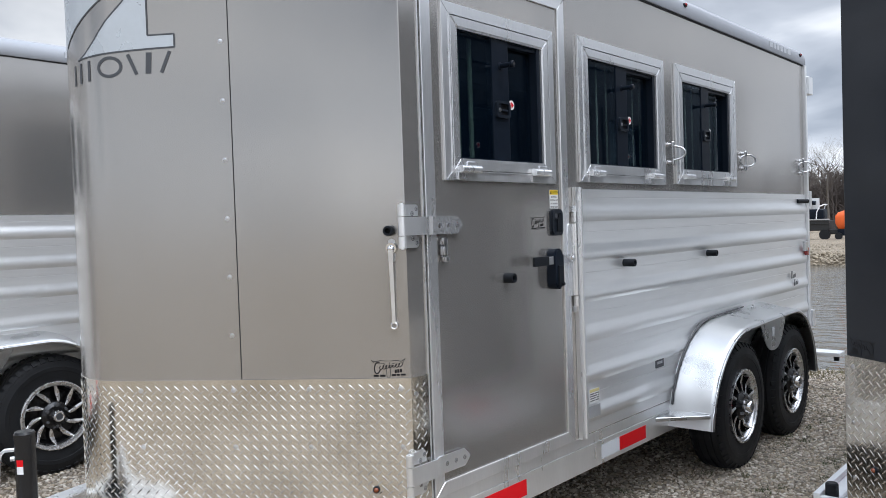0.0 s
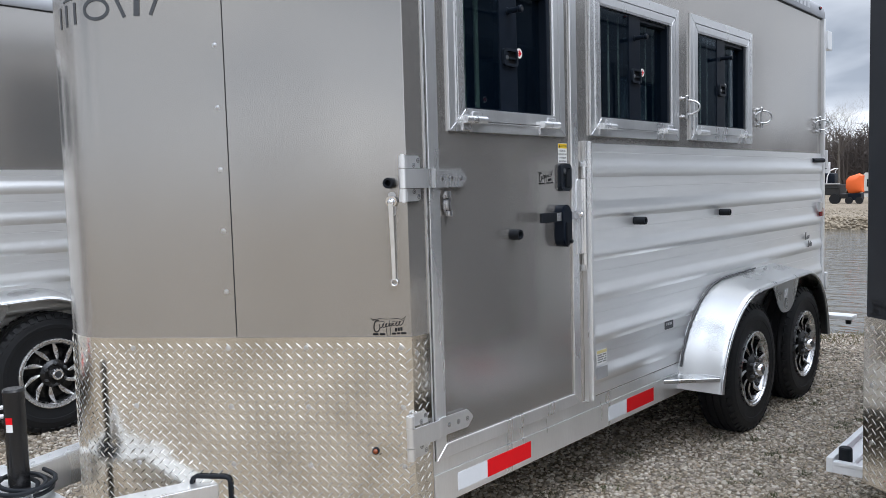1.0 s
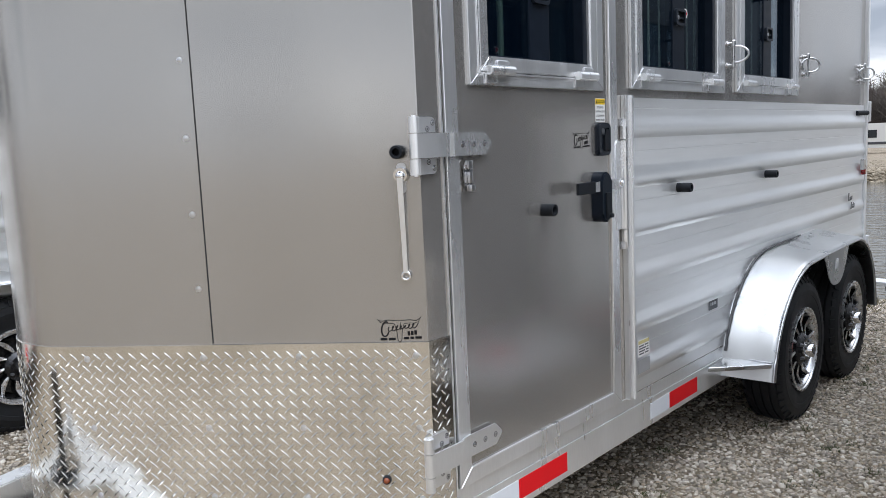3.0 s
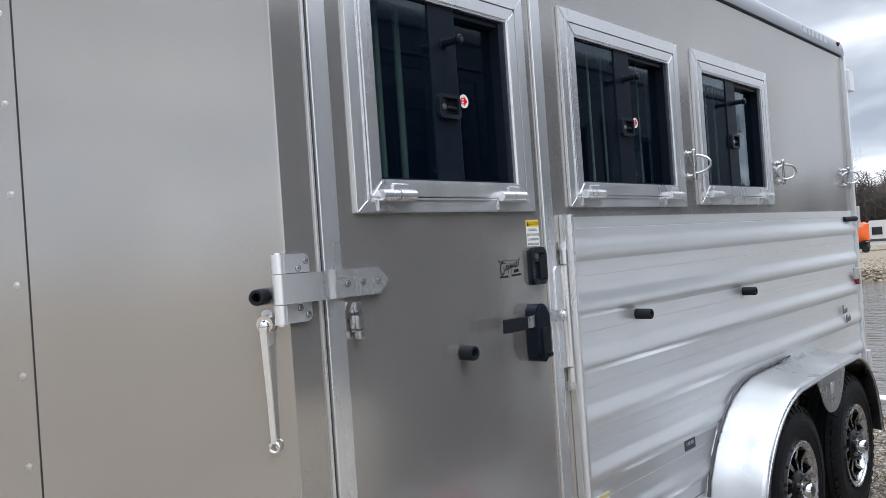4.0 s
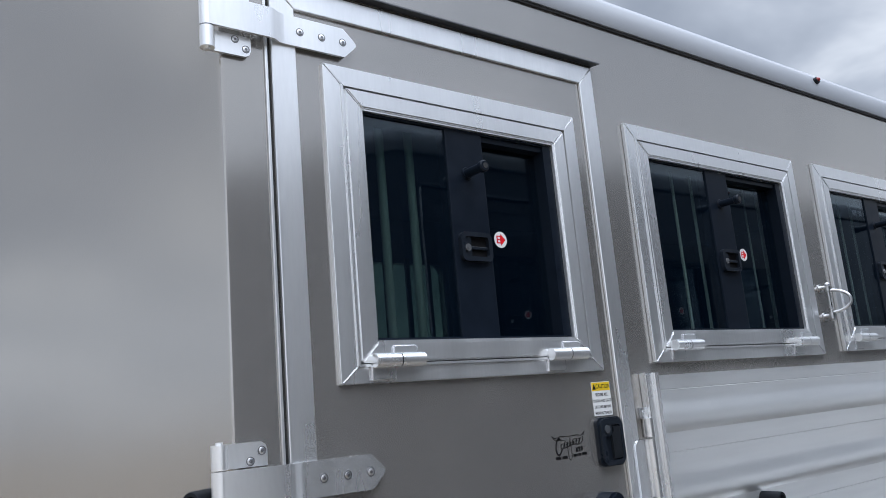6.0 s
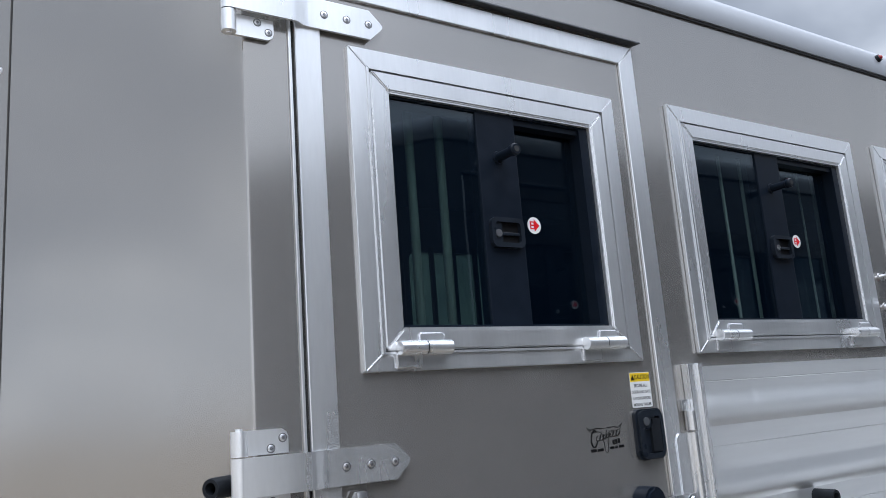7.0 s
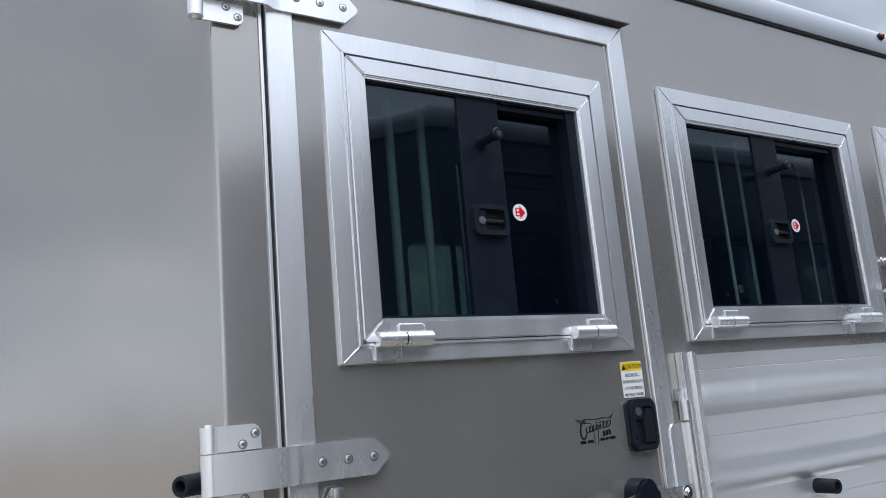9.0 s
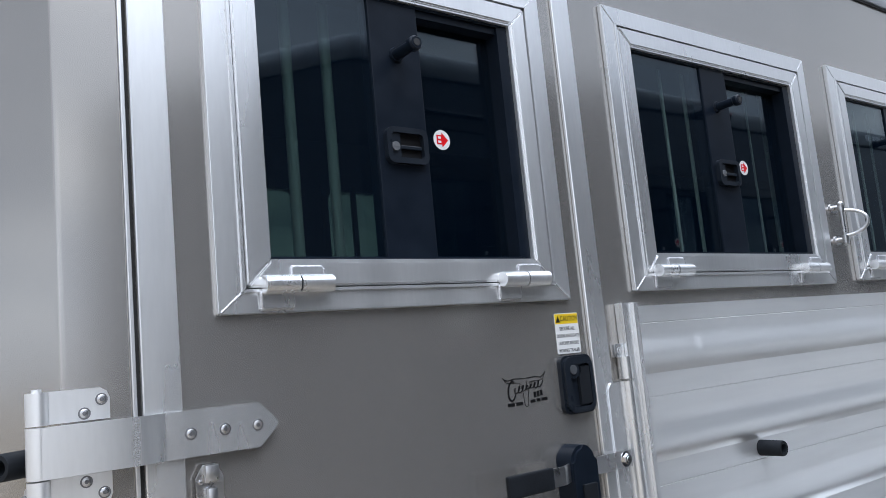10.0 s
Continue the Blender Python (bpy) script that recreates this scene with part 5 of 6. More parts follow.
    bm = bmesh.new()
    ring4(bm, -0.108, 0.805, 0.446, 2.338, 0.052, 0.050, 0.048, 0.050, 0.002, 0.010, SIDE)
    bmesh.ops.bevel(bm, geom=bm.edges[:], offset=0.0015, segments=1, affect="EDGES")
    part("door_frame", bm, ALU if fittings else BLACKPAINT, door, "brushed aluminium door frame" if fittings else "black door frame")
    bm = bmesh.new()
    for a, b, c_, d in ((-0.1138, -0.1080, 0.44, 2.343), (0.805, 0.812, 0.44, 2.343), (-0.1165, 0.812, 2.338, 2.343)):
        box(bm, (a, c_, -0.028), (b, d, -0.003), SIDE)
    part("door_seal", bm, SEAL, door, "dark door seal")
    bm = bmesh.new()
    prism(bm, [(0.0, 2.3495), (0.028, 2.3455), (0.028, 2.3485), (0.004, 2.3535), (0.004, 2.364), (0.0, 2.364)],
          -0.115, 0.822, Matrix(((1, 0, 0, 0), (0, 0, 1, 0), (0, 1, 0, 0), (0, 0, 0, 1))))
    bmesh.ops.recalc_face_normals(bm, faces=bm.faces[:])
    part("drip_rail", bm, GREYINK, tr, "thin dark drip rail above the door")
    window_unit(door, w1, SIDE, fine, True, 1, None if fittings else BLACKPAINT)
    window_unit(tr, w2, SIDE, fine, True, 2, None if fittings else BLACKPAINT)
    window_unit(tr, w3, SIDE, fine, True, 3, None if fittings else BLACKPAINT)
    for v in (2.237, 1.396, 0.560) if fittings else ():
        strap_hinge(door, v, SIDE)

    if fittings:
        door_fittings(tr, door)
    # decals and labels on the door
    longhorn(door, 0.576, 1.398, SIDE, 0.105, 0.0022)
    bm = bmesh.new()
    prism(bm, at(rounded(0.064, 0.078, 0.003, 2), 0.7005, 1.490), 0.0022, 0.0027, SIDE)
    cau = part("caution_label", bm, WHITE, door, "white and yellow CAUTION label with black lettering")
    bm = bmesh.new()
    prism(bm, [(0.6695, 1.5085), (0.7315, 1.5085), (0.7315, 1.5275), (0.6695, 1.5275)], 0.0027, 0.0029, SIDE)
    part("yellow_band", bm, YELLOW, cau)
    if not mirror:
        bm = bmesh.new()
        prism(bm, [(0.6715, 1.5115), (0.6835, 1.5115), (0.6775, 1.5245)], 0.0029, 0.0031, SIDE)
        part("warning_triangle", bm, INK, cau)
        for text, size, u, v in (("CAUTION", 0.0135, 0.7075, 1.5180), ("SECURE ALL", 0.0098, 0.7005, 1.4990), ("DOOR AND GATE", 0.0092, 0.7005, 1.4850),
                                 ("LATCHES BEFORE", 0.0087, 0.7005, 1.4710), ("MOVING TRAILER", 0.0087, 0.7005, 1.4570)):
            bm = mesh_of_text(text, size)
            bmesh.ops.transform(bm, matrix=SIDE @ Matrix.Translation((u, v, 0.0030)) @ Matrix.Diagonal((0.80, 1, 1, 1)), verts=bm.verts[:])
            part("lettering", bm, INK, cau)
    # badges on the planks
    bm = bmesh.new()
    prism(bm, at(rounded(0.092, 0.050, 0.004, 2), 1.632, 0.662), 0.0045, 0.0062, SIDE)
    bd = part("badge", bm, GREYINK, panel, "small dark grey badge with pale marks")
    bm = bmesh.new()
    for a, b in ((-0.030, -0.024), (-0.018, 0.000), (0.004, 0.030)):
        box(bm, (1.632 + a, 0.655, 0.0062), (1.632 + b, 0.668, 0.0065), SIDE)
    part("marking", bm, FAINT, bd)
    bm = bmesh.new()
    box(bm, (0.910, 0.585, 0.0205), (1.000, 0.650, 0.0211), SIDE)
    sk = part("data_label", bm, WHITE, panel, "pale printed data label with a yellow heading")
    bm = bmesh.new()
    box(bm, (0.913, 0.634, 0.0211), (0.997, 0.647, 0.0214), SIDE)
    part("heading", bm, FADED, sk)
    bm = bmesh.new()
    for k in range(4):
        box(bm, (0.918, 0.594 + k * 0.010, 0.0211), (0.955 + 0.01 * (k % 3), 0.599 + k * 0.010, 0.0214), SIDE)
        box(bm, (0.962 + 0.01 * (k % 3), 0.594 + k * 0.010, 0.0211), (0.992, 0.599 + k * 0.010, 0.0214), SIDE)
    part("marking", bm, GREYINK, sk)
    bm = bmesh.new()
    box(bm, (0.916, 0.520, 0.0160), (1.012, 0.572, 0.0164), SIDE)
    part("clear_label", bm, FAINT, panel, "pale glossy label")
    bm = bmesh.new()
    x = 3.66
    for wd, h, dz in ((0.03, 0.05, 0.0), (0.022, 0.025, 0.0), (0.022, 0.025, 0.002), (0.022, 0.025, 0.004), (0.03, 0.045, -0.055), (0.02, 0.025, -0.05), (0.02, 0.035, -0.05), (0.02, 0.025, -0.05)):
        if dz < -0.05:
            x = 3.72
        prism(bm, [(x, 0.945 + dz), (x + wd * 0.75, 0.945 + dz), (x + wd * 0.75 + 0.005, 0.945 + dz + h), (x + 0.008, 0.945 + dz + h)], 0.0195, 0.0206, SIDE)
        x += wd
    part("model_decal", bm, GREYINK, panel, "dark script decal as plain strokes")
    # tail fittings
    bm = bmesh.new()
    box(bm, (3.925, 1.125, 0.018), (3.985, 1.195, 0.040), SIDE, 0.006)
    tl = part("side_lamp", bm, STEEL, tr, "small side lamp in a bright bezel")
    bm = bmesh.new()
    box(bm, (4.000, 1.090, 0.006), (4.040, 1.150, 0.030), SIDE, 0.006)
    part("lens", bm, REDLENS, tl)
    bm = bmesh.new()
    cyl(bm, (3.86, 1.485, 0.006), (4.02, 1.485, 0.030), 0.015, None, 14, SIDE)
    part("rubber_bumper", bm, RUBBER, tr, "black rubber stand-off bumper", smooth=40)
    for z0, z1, y1, x1 in ((2.270, 2.400, 4.190, 0.035), (0.560, 0.680, 4.140, 0.035), (1.430, 1.560, 4.130, 0.030)):
        bm = bmesh.new()
        box(bm, (-0.03, 4.092, z0), (x1, y1, z1), None, 0.004)
        part("rear_hinge", bm, ALU, tr, "aluminium rear hinge block")

    if fittings:
        nose_fittings(tr)
    longhorn(tr, -0.0740, 0.926, FRONT, 0.118, 0.0005)
    # the maker's sign on the nose: plain shapes
    if not mirror:
        nose_sign(tr)

    # -- A-frame, jack and cable
    ya = -0.60
    for s in (1, -1):
        c0, c1 = Vector((-1.0 + s * 0.405, -0.58, 0.0)), Vector((-1.0 + s * 0.07, -1.72, 0.0))
        t = (c1 - c0).normalized()
        side = Vector((-t.y, t.x, 0)) * 0.042
        bm = bmesh.new()
        vs = [bm.verts.new(p + Vector((0, 0, z))) for z in (0.262, 0.388) for p in (c0 + side, c0 - side, c1 - side, c1 + side)]
        for q in ((0, 1, 2, 3), (7, 6, 5, 4), (0, 4, 5, 1), (1, 5, 6, 2), (2, 6, 7, 3), (3, 7, 4, 0)):
            bm.faces.new([vs[i] for i in q])
        bmesh.ops.recalc_face_normals(bm, faces=bm.faces[:])
        bmesh.ops.bevel(bm, geom=bm.edges[:], offset=0.004, segments=2, affect="EDGES")
        arm = part("tongue_arm", bm, ALU, tr, "aluminium box-section tongue arm")
        if s > 0:
            bm = bmesh.new()
            tube(bm, [FRONT @ Vector(p) for p in ((-0.632, 0.255, 0.012), (-0.632, 0.395, 0.012), (-0.638, 0.408, 0.012), (-0.652, 0.413, 0.012),
                                                  (-0.748, 0.413, 0.012), (-0.762, 0.408, 0.012), (-0.768, 0.395, 0.012), (-0.768, 0.255, 0.012))], 0.0075, 8)
            part("edge_rubber", bm, RUBBER, arm, "black rubber edging round the plate opening", smooth=60)
    bm = bmesh.new()
    prism(bm, [(-1.30, -1.14), (-0.70, -1.14), (-0.66, -0.985), (-1.34, -0.985)], 0.389, 0.399)
    part("jack_plate", bm, ALU, tr, "aluminium jack plate across the tongue")
    bm = bmesh.new()
    box(bm, (-1.06, -1.86, 0.30), (-0.94, -1.66, 0.40), None, 0.01)
    part("coupler", bm, STEEL, tr)
    jx, jy = -0.985, -1.062
    bm = bmesh.new()
    cyl(bm, (jx, jy, 0.12), (jx, jy, 0.742), 0.0330, None, 24)
    cyl(bm, (jx, jy, 0.742), (jx, jy, 0.750), 0.0340, 0.030, 24)
    jk = part("jack", bm, BLACKPAINT, tr, "black tongue jack with a side crank", smooth=40)
    bm = bmesh.new()
    cyl(bm, (jx, jy, 0.0), (jx, jy, 0.13), 0.024, None, 20)
    cyl(bm, (jx, jy, 0.0), (jx, jy, 0.012), 0.075, None, 24)
    part("foot", bm, STEEL, jk, smooth=40)
    bm = bmesh.new()
    d = Vector((-0.55, -0.83, 0)).normalized()
    base = Vector((jx, jy, 0.690))
    tube(bm, [base + d * 0.030, base + d * 0.062, base + d * 0.074 - Vector((0, 0, 0.010)), base + d * 0.080 - Vector((0, 0, 0.030)), base + d * 0.092 - Vector((0, 0, 0.180))], 0.0065, 10)
    cyl(bm, base + d * 0.028 - Vector((0, 0, 0.03)), base + d * 0.046 - Vector((0, 0, 0.03)), 0.008, None, 10)
    part("crank", bm, STEEL, jk, "bent steel crank", smooth=50)
    bm = bmesh.new()
    p = base + d * 0.092 - Vector((0, 0, 0.175))
    cyl(bm, p, p + d * 0.006 - Vector((0, 0, 0.07)), 0.012, None, 12)
    part("crank_grip", bm, RUBBER, jk)
    bm = bmesh.new()
    for r_, z0, z1, mi in ((0.0334, 0.638, 0.660, 0), (0.0334, 0.612, 0.638, 1)):
        pts = [(jx + r_ * math.cos(a), jy + r_ * math.sin(a)) for a in (radians(-75 + 40 * i / 6) for i in range(7))]
        sheet(bm, pts, z0, z1, 0.0003, mat=mi)
    for i, f in enumerate(bm.faces):
        f.material_index = 0 if f.calc_center_median().z > 0.638 else 1
    part("sticker", bm, [RED, WHITE], jk, "red and white jack sticker")
    bm = bmesh.new()
    rng = random.Random(3)
    pts = []
    for i in range(70):
        a = i * 0.30
        r_ = 0.085 + 0.030 * math.sin(i * 0.21) + 0.004 * rng.random()
        pts.append((jx + r_ * 1.25 * math.cos(a), jy + r_ * 0.85 * math.sin(a), 0.409 + 0.0006 * i + 0.006 * math.sin(a * 0.5 + 1)))
    tube(bm, pts, 0.0075, 8)
    part("cable", bm, RUBBER, jk, "coiled black trailer cable", smooth=60)
    Ctx.mirror = False
    return tr


def nose_sign(tr):
    """The maker's outlined mark and name on the nose, as plain shapes in their colours."""
    pl = nose_path(0.0036, 24)
    run = [0.0]
    for a, b in zip(pl, pl[1:]):
        run.append(run[-1] + math.hypot(b[0] - a[0], b[1] - a[1]))

    def fold(s, v, n):
        i = max(0, min(len(pl) - 2, next((k for k in range(len(run) - 1) if run[k + 1] >= s), len(run) - 2)))
        f = (s - run[i]) / (run[i + 1] - run[i])
        a, b = Vector(pl[i]), Vector(pl[i + 1])
        t = (b - a).normalized()
        p = a.lerp(b, f) + Vector((-t.y, t.x)) * n
        return (p.x, p.y, v)

    def patch(bm, cols, n, mat=0):
        """Columns of (s, low, high), left to right seen from outside (s falling)."""
        L = [(bm.verts.new(fold(s, lo, n)), bm.verts.new(fold(s, hi, n))) for s, lo, hi in cols]
        for (a, b), (c, d) in zip(L, L[1:]):
            bm.faces.new((a, c, d, b)).material_index = mat
    # pale band with its dark outline
    lower = lambda q: 2.038 - 0.030 * max(0.0, (q - 0.78) / 0.5) ** 2
    rise = [(1.165, 2.016), (1.125, 2.038), (1.087, 2.073), (1.030, 2.142), (0.970, 2.200), (0.900, 2.275)]

    def slope(q):
        for (a, za), (b, zb) in zip(rise, rise[1:]):
            if b <= q <= a:
                return za + (zb - za) * (a - q) / (a - b)
        return 2.016 if q > 1 else 2.300
    bm = bmesh.new()
    patch(bm, [(q, lower(q), max(slope(q), lower(q) + 0.004)) for q in [1.165 - 0.011 * i for i in range(24)] + [0.902]], 0.0006)
    patch(bm, [(0.902, lower(0.902), 2.275), (0.878, lower(0.878), 2.300)], 0.0006)
    patch(bm, [(0.878, lower(0.878), 2.083), (0.830, lower(0.830), 2.083), (0.782, lower(0.782), 2.083)], 0.0006)
    patch(bm, [(q, min(2.30, 2.125 + (1.190 - q) * 0.65), 2.300) for q in (1.30, 1.26, 1.22, 1.19, 1.16, 1.12, 1.08, 1.04, 1.00)], 0.0006)
    sg = part("nose_mark", bm, PALEVINYL, tr, "pale outlined mark on the nose as plain shapes")
    bm = bmesh.new()

    def line(pts, w=0.0055, h=0.0012):
        pts = [Vector(p) for p in pts]
        for a, b in zip(pts, pts[1:]):
            d = (b - a).normalized()
            e = Vector((-d.y, d.x)) * w * 0.5
            k = max(1, int((b - a).length / 0.02))
            prev = None
            for i in range(k + 1):
                p = a.lerp(b, i / k)
                cur = (bm.verts.new(fold((p + e).x, (p + e).y, h)), bm.verts.new(fold((p - e).x, (p - e).y, h)))
                if prev:
                    bm.faces.new((prev[0], prev[1], cur[1], cur[0]))
                prev = cur
    line([(q, lower(q)) for q in (1.165, 1.12, 1.06, 1.0, 0.94, 0.88, 0.83, 0.782)] + [(0.782, 2.083), (0.878, 2.083), (0.878, 2.300)])
    line(rise)
    line([(q, 2.125 + (1.190 - q) * 0.65) for q in (1.26, 1.19, 1.12, 1.04, 0.98)])
    bmesh.ops.recalc_face_normals(bm, faces=bm.faces[:])
    part("outline", bm, GREYINK, sg)
    # the name as plain shapes: upright bars, a ring, slanting bars
    bm = bmesh.new()
    low = lambda q: 1.953 - 0.022 * max(0.0, (q - 0.80) / 0.4) ** 2
    H = 0.072
    for q in (1.190, 1.152, 1.108):
        line([(q, low(q)), (q, low(q) + H)], 0.011, 0.0010)
    ring = [(1.022 + 0.043 * math.cos(a), low(1.022) + H * (0.5 + 0.44 * math.sin(a))) for a in (2 * math.pi * i / 28 for i in range(29))]
    line(ring, 0.011, 0.0010)
    for q0, q1 in ((0.953, 0.922), (0.832, 0.800)):
        line([(q0, low(q0) + (H if q0 > 0.9 else 0.0)), (q1, low(q1) + (0.0 if q0 > 0.9 else H))], 0.012, 0.0010)
    line([(0.880, low(0.880)), (0.876, low(0.876) + H)], 0.020, 0.0010)
    bmesh.ops.recalc_face_normals(bm, faces=bm.faces[:])
    part("name_blocks", bm, GREYINK, sg)


# ---- ground, pond and distance ----
def ground_height(x, y):
    """Level gravel; a pond beyond the trailers; a raised far bank."""
    wob = 0.35 * np.sin(x * 0.7) + 0.25 * np.sin(x * 1.9 + 1.0)
    near = 5.25 + 0.4 * wob + 0.05 * np.abs(x)
    far = 27.0 + 0.8 * np.sin(x * 0.23) + 0.3 * np.sin(x * 0.9)
    a = np.clip((y - near) / 1.3, 0, 1)
    b = np.clip((far + 2.2 - y) / 2.2, 0, 1)
    c = np.clip((70 - np.abs(x)) / 10, 0, 1)
    s = lambda t: t * t * (3 - 2 * t)
    return -0.8 * s(np.clip((y - 32) / 40, 0, 1)) - 1.1 * s(a) * s(b) * s(c) + 0.02 * np.sin(x * 0.9 + 0.4 * y) * np.clip(np.hypot(x, y) / 8, 0, 1)


def grid_mesh(name, xs, ys, zf):
    X, Y = np.meshgrid(np.array(xs), np.array(ys), indexing="ij")
    Z = zf(X, Y)
    co = np.stack([X, Y, Z], -1).reshape(-1, 3)
    nx, ny = len(xs), len(ys)
    i, j = np.meshgrid(np.arange(nx - 1), np.arange(ny - 1), indexing="ij")
    a = (i * ny + j).ravel()
    quads = np.stack([a, a + ny, a + ny + 1, a + 1], -1)
    me = bpy.data.meshes.new(name)
    me.from_pydata(co.tolist(), [], quads.tolist())
    return me


def gravel_material():
    m = bpy.data.materials.new("gravel")
    m.use_nodes = True
    n, l = m.node_tree.nodes, m.node_tree.links
    b = n["Principled BSDF"]
    tc = n.new("ShaderNodeTexCoord")
    v1 = n.new("ShaderNodeTexVoronoi"); v1.inputs["Scale"].default_value = 38
    v2 = n.new("ShaderNodeTexVoronoi"); v2.inputs["Scale"].default_value = 95
    nz = n.new("ShaderNodeTexNoise"); nz.inputs["Scale"].default_value = 0.8; nz.inputs["Detail"].default_value = 8
    for t in (v1, v2, nz):
        l.new(tc.outputs["Object"], t.inputs["Vector"])
    r = n.new("ShaderNodeValToRGB")
    e = r.color_ramp.elements
    e[0].position, e[0].color = 0.0, (0.135, 0.110, 0.080, 1)
    e[1].position, e[1].color = 1.0, (0.46, 0.41, 0.345, 1)
    for p, c in ((0.35, (0.277, 0.221, 0.153, 1)), (0.6, (0.373, 0.309, 0.225, 1)), (0.8, (0.285, 0.225, 0.158, 1))):
        x = e.new(p); x.color = c
    sp = n.new("ShaderNodeSeparateColor")
    l.new(v1.outputs["Color"], sp.inputs[0]); l.new(sp.outputs[0], r.inputs[0])
    mr = n.new("ShaderNodeMapRange"); mr.inputs["From Min"].default_value, mr.inputs["From Max"].default_value = 0.35, 0.68
    mr.inputs["To Min"].default_value, mr.inputs["To Max"].default_value = 0.0, 0.75
    l.new(nz.outputs["Fac"], mr.inputs["Value"])
    mx = n.new("ShaderNodeMix"); mx.data_type = "RGBA"; mx.inputs["B"].default_value = (0.147, 0.112, 0.071, 1)
    l.new(mr.outputs[0], mx.inputs["Factor"]); l.new(r.outputs[0], mx.inputs["A"])
    l.new(mx.outputs["Result"], b.inputs["Base Color"])
    b.inputs["Roughness"].default_value = 0.9
    ad = n.new("ShaderNodeMath"); ad.operation = "MULTIPLY_ADD"; ad.inputs[1].default_value = 0.4
    l.new(v2.outputs["Distance"], ad.inputs[0]); l.new(v1.outputs["Distance"], ad.inputs[2])
    bp = n.new("ShaderNodeBump"); bp.invert = True; bp.inputs["Strength"].default_value = 0.9; bp.inputs["Distance"].default_value = 0.02
    l.new(ad.outputs[0], bp.inputs["Height"]); l.new(bp.outputs[0], b.inputs["Normal"])
    return m


def stone_material():
    m = bpy.data.materials.new("limestone_chips")
    m.use_nodes = True
    n, l = m.node_tree.nodes, m.node_tree.links
    b = n["Principled BSDF"]
    g = n.new("ShaderNodeNewGeometry")
    r = n.new("ShaderNodeValToRGB")
    e = r.color_ramp.elements
    e[0].position, e[0].color = 0.0, (0.19, 0.165, 0.135, 1)
    e[1].position, e[1].color = 1.0, (0.80, 0.735, 0.64, 1)
    for p, c in ((0.25, (0.40, 0.345, 0.28, 1)), (0.5, (0.54, 0.47, 0.385, 1)), (0.7, (0.47, 0.38, 0.275, 1)), (0.85, (0.65, 0.585, 0.50, 1))):
        x = e.new(p); x.color = c
    l.new(g.outputs["Random Per Island"], r.inputs[0])
    tc = n.new("ShaderNodeTexCoord")
    nz = n.new("ShaderNodeTexNoise"); nz.inputs["Scale"].default_value = 90; nz.inputs["Detail"].default_value = 4
    l.new(tc.outputs["Object"], nz.inputs["Vector"])
    mx = n.new("ShaderNodeMix"); mx.data_type = "RGBA"; mx.blend_type = "MULTIPLY"; mx.inputs["Factor"].default_value = 0.6
    cr = n.new("ShaderNodeMapRange"); cr.inputs["To Min"].default_value, cr.inputs["To Max"].default_value = 0.55, 1.25
    l.new(nz.outputs["Fac"], cr.inputs["Value"])
    l.new(r.outputs[0], mx.inputs["A"]); l.new(cr.outputs[0], mx.inputs["B"])
    l.new(mx.outputs["Result"], b.inputs["Base Color"])
    b.inputs["Roughness"].default_value = 0.85
    bp = n.new("ShaderNodeBump"); bp.inputs["Strength"].default_value = 0.4; bp.inputs["Distance"].default_value = 0.003
    l.new(nz.outputs["Fac"], bp.inputs["Height"]); l.new(bp.outputs[0], b.inputs["Normal"])
    return m


GRAVEL, STONE = gravel_material(), stone_material()


def spaced(lo, hi, fine_lo, fine_hi, step, growth=1.22):
    mid_ = list(np.arange(fine_lo, fine_hi + 1e-6, step))
    out, s = [], step
    a = fine_hi
    while a < hi:
        s *= growth
        a += s
        out.append(min(a, hi))
    pre, s, a = [], step, fine_lo
    while a > lo:
        s *= growth
        a -= s
        pre.append(max(a, lo))
    return pre[::-1] + mid_ + out


ground = tagged(new("ground", grid_mesh("ground", spaced(-1500, 1500, -14, 12, 0.35), spaced(-1500, 2500, -6, 34, 0.35), ground_height)),
                "grey-tan crushed limestone gravel yard", "ground", kind="structure")
ground.data.materials.append(GRAVEL)


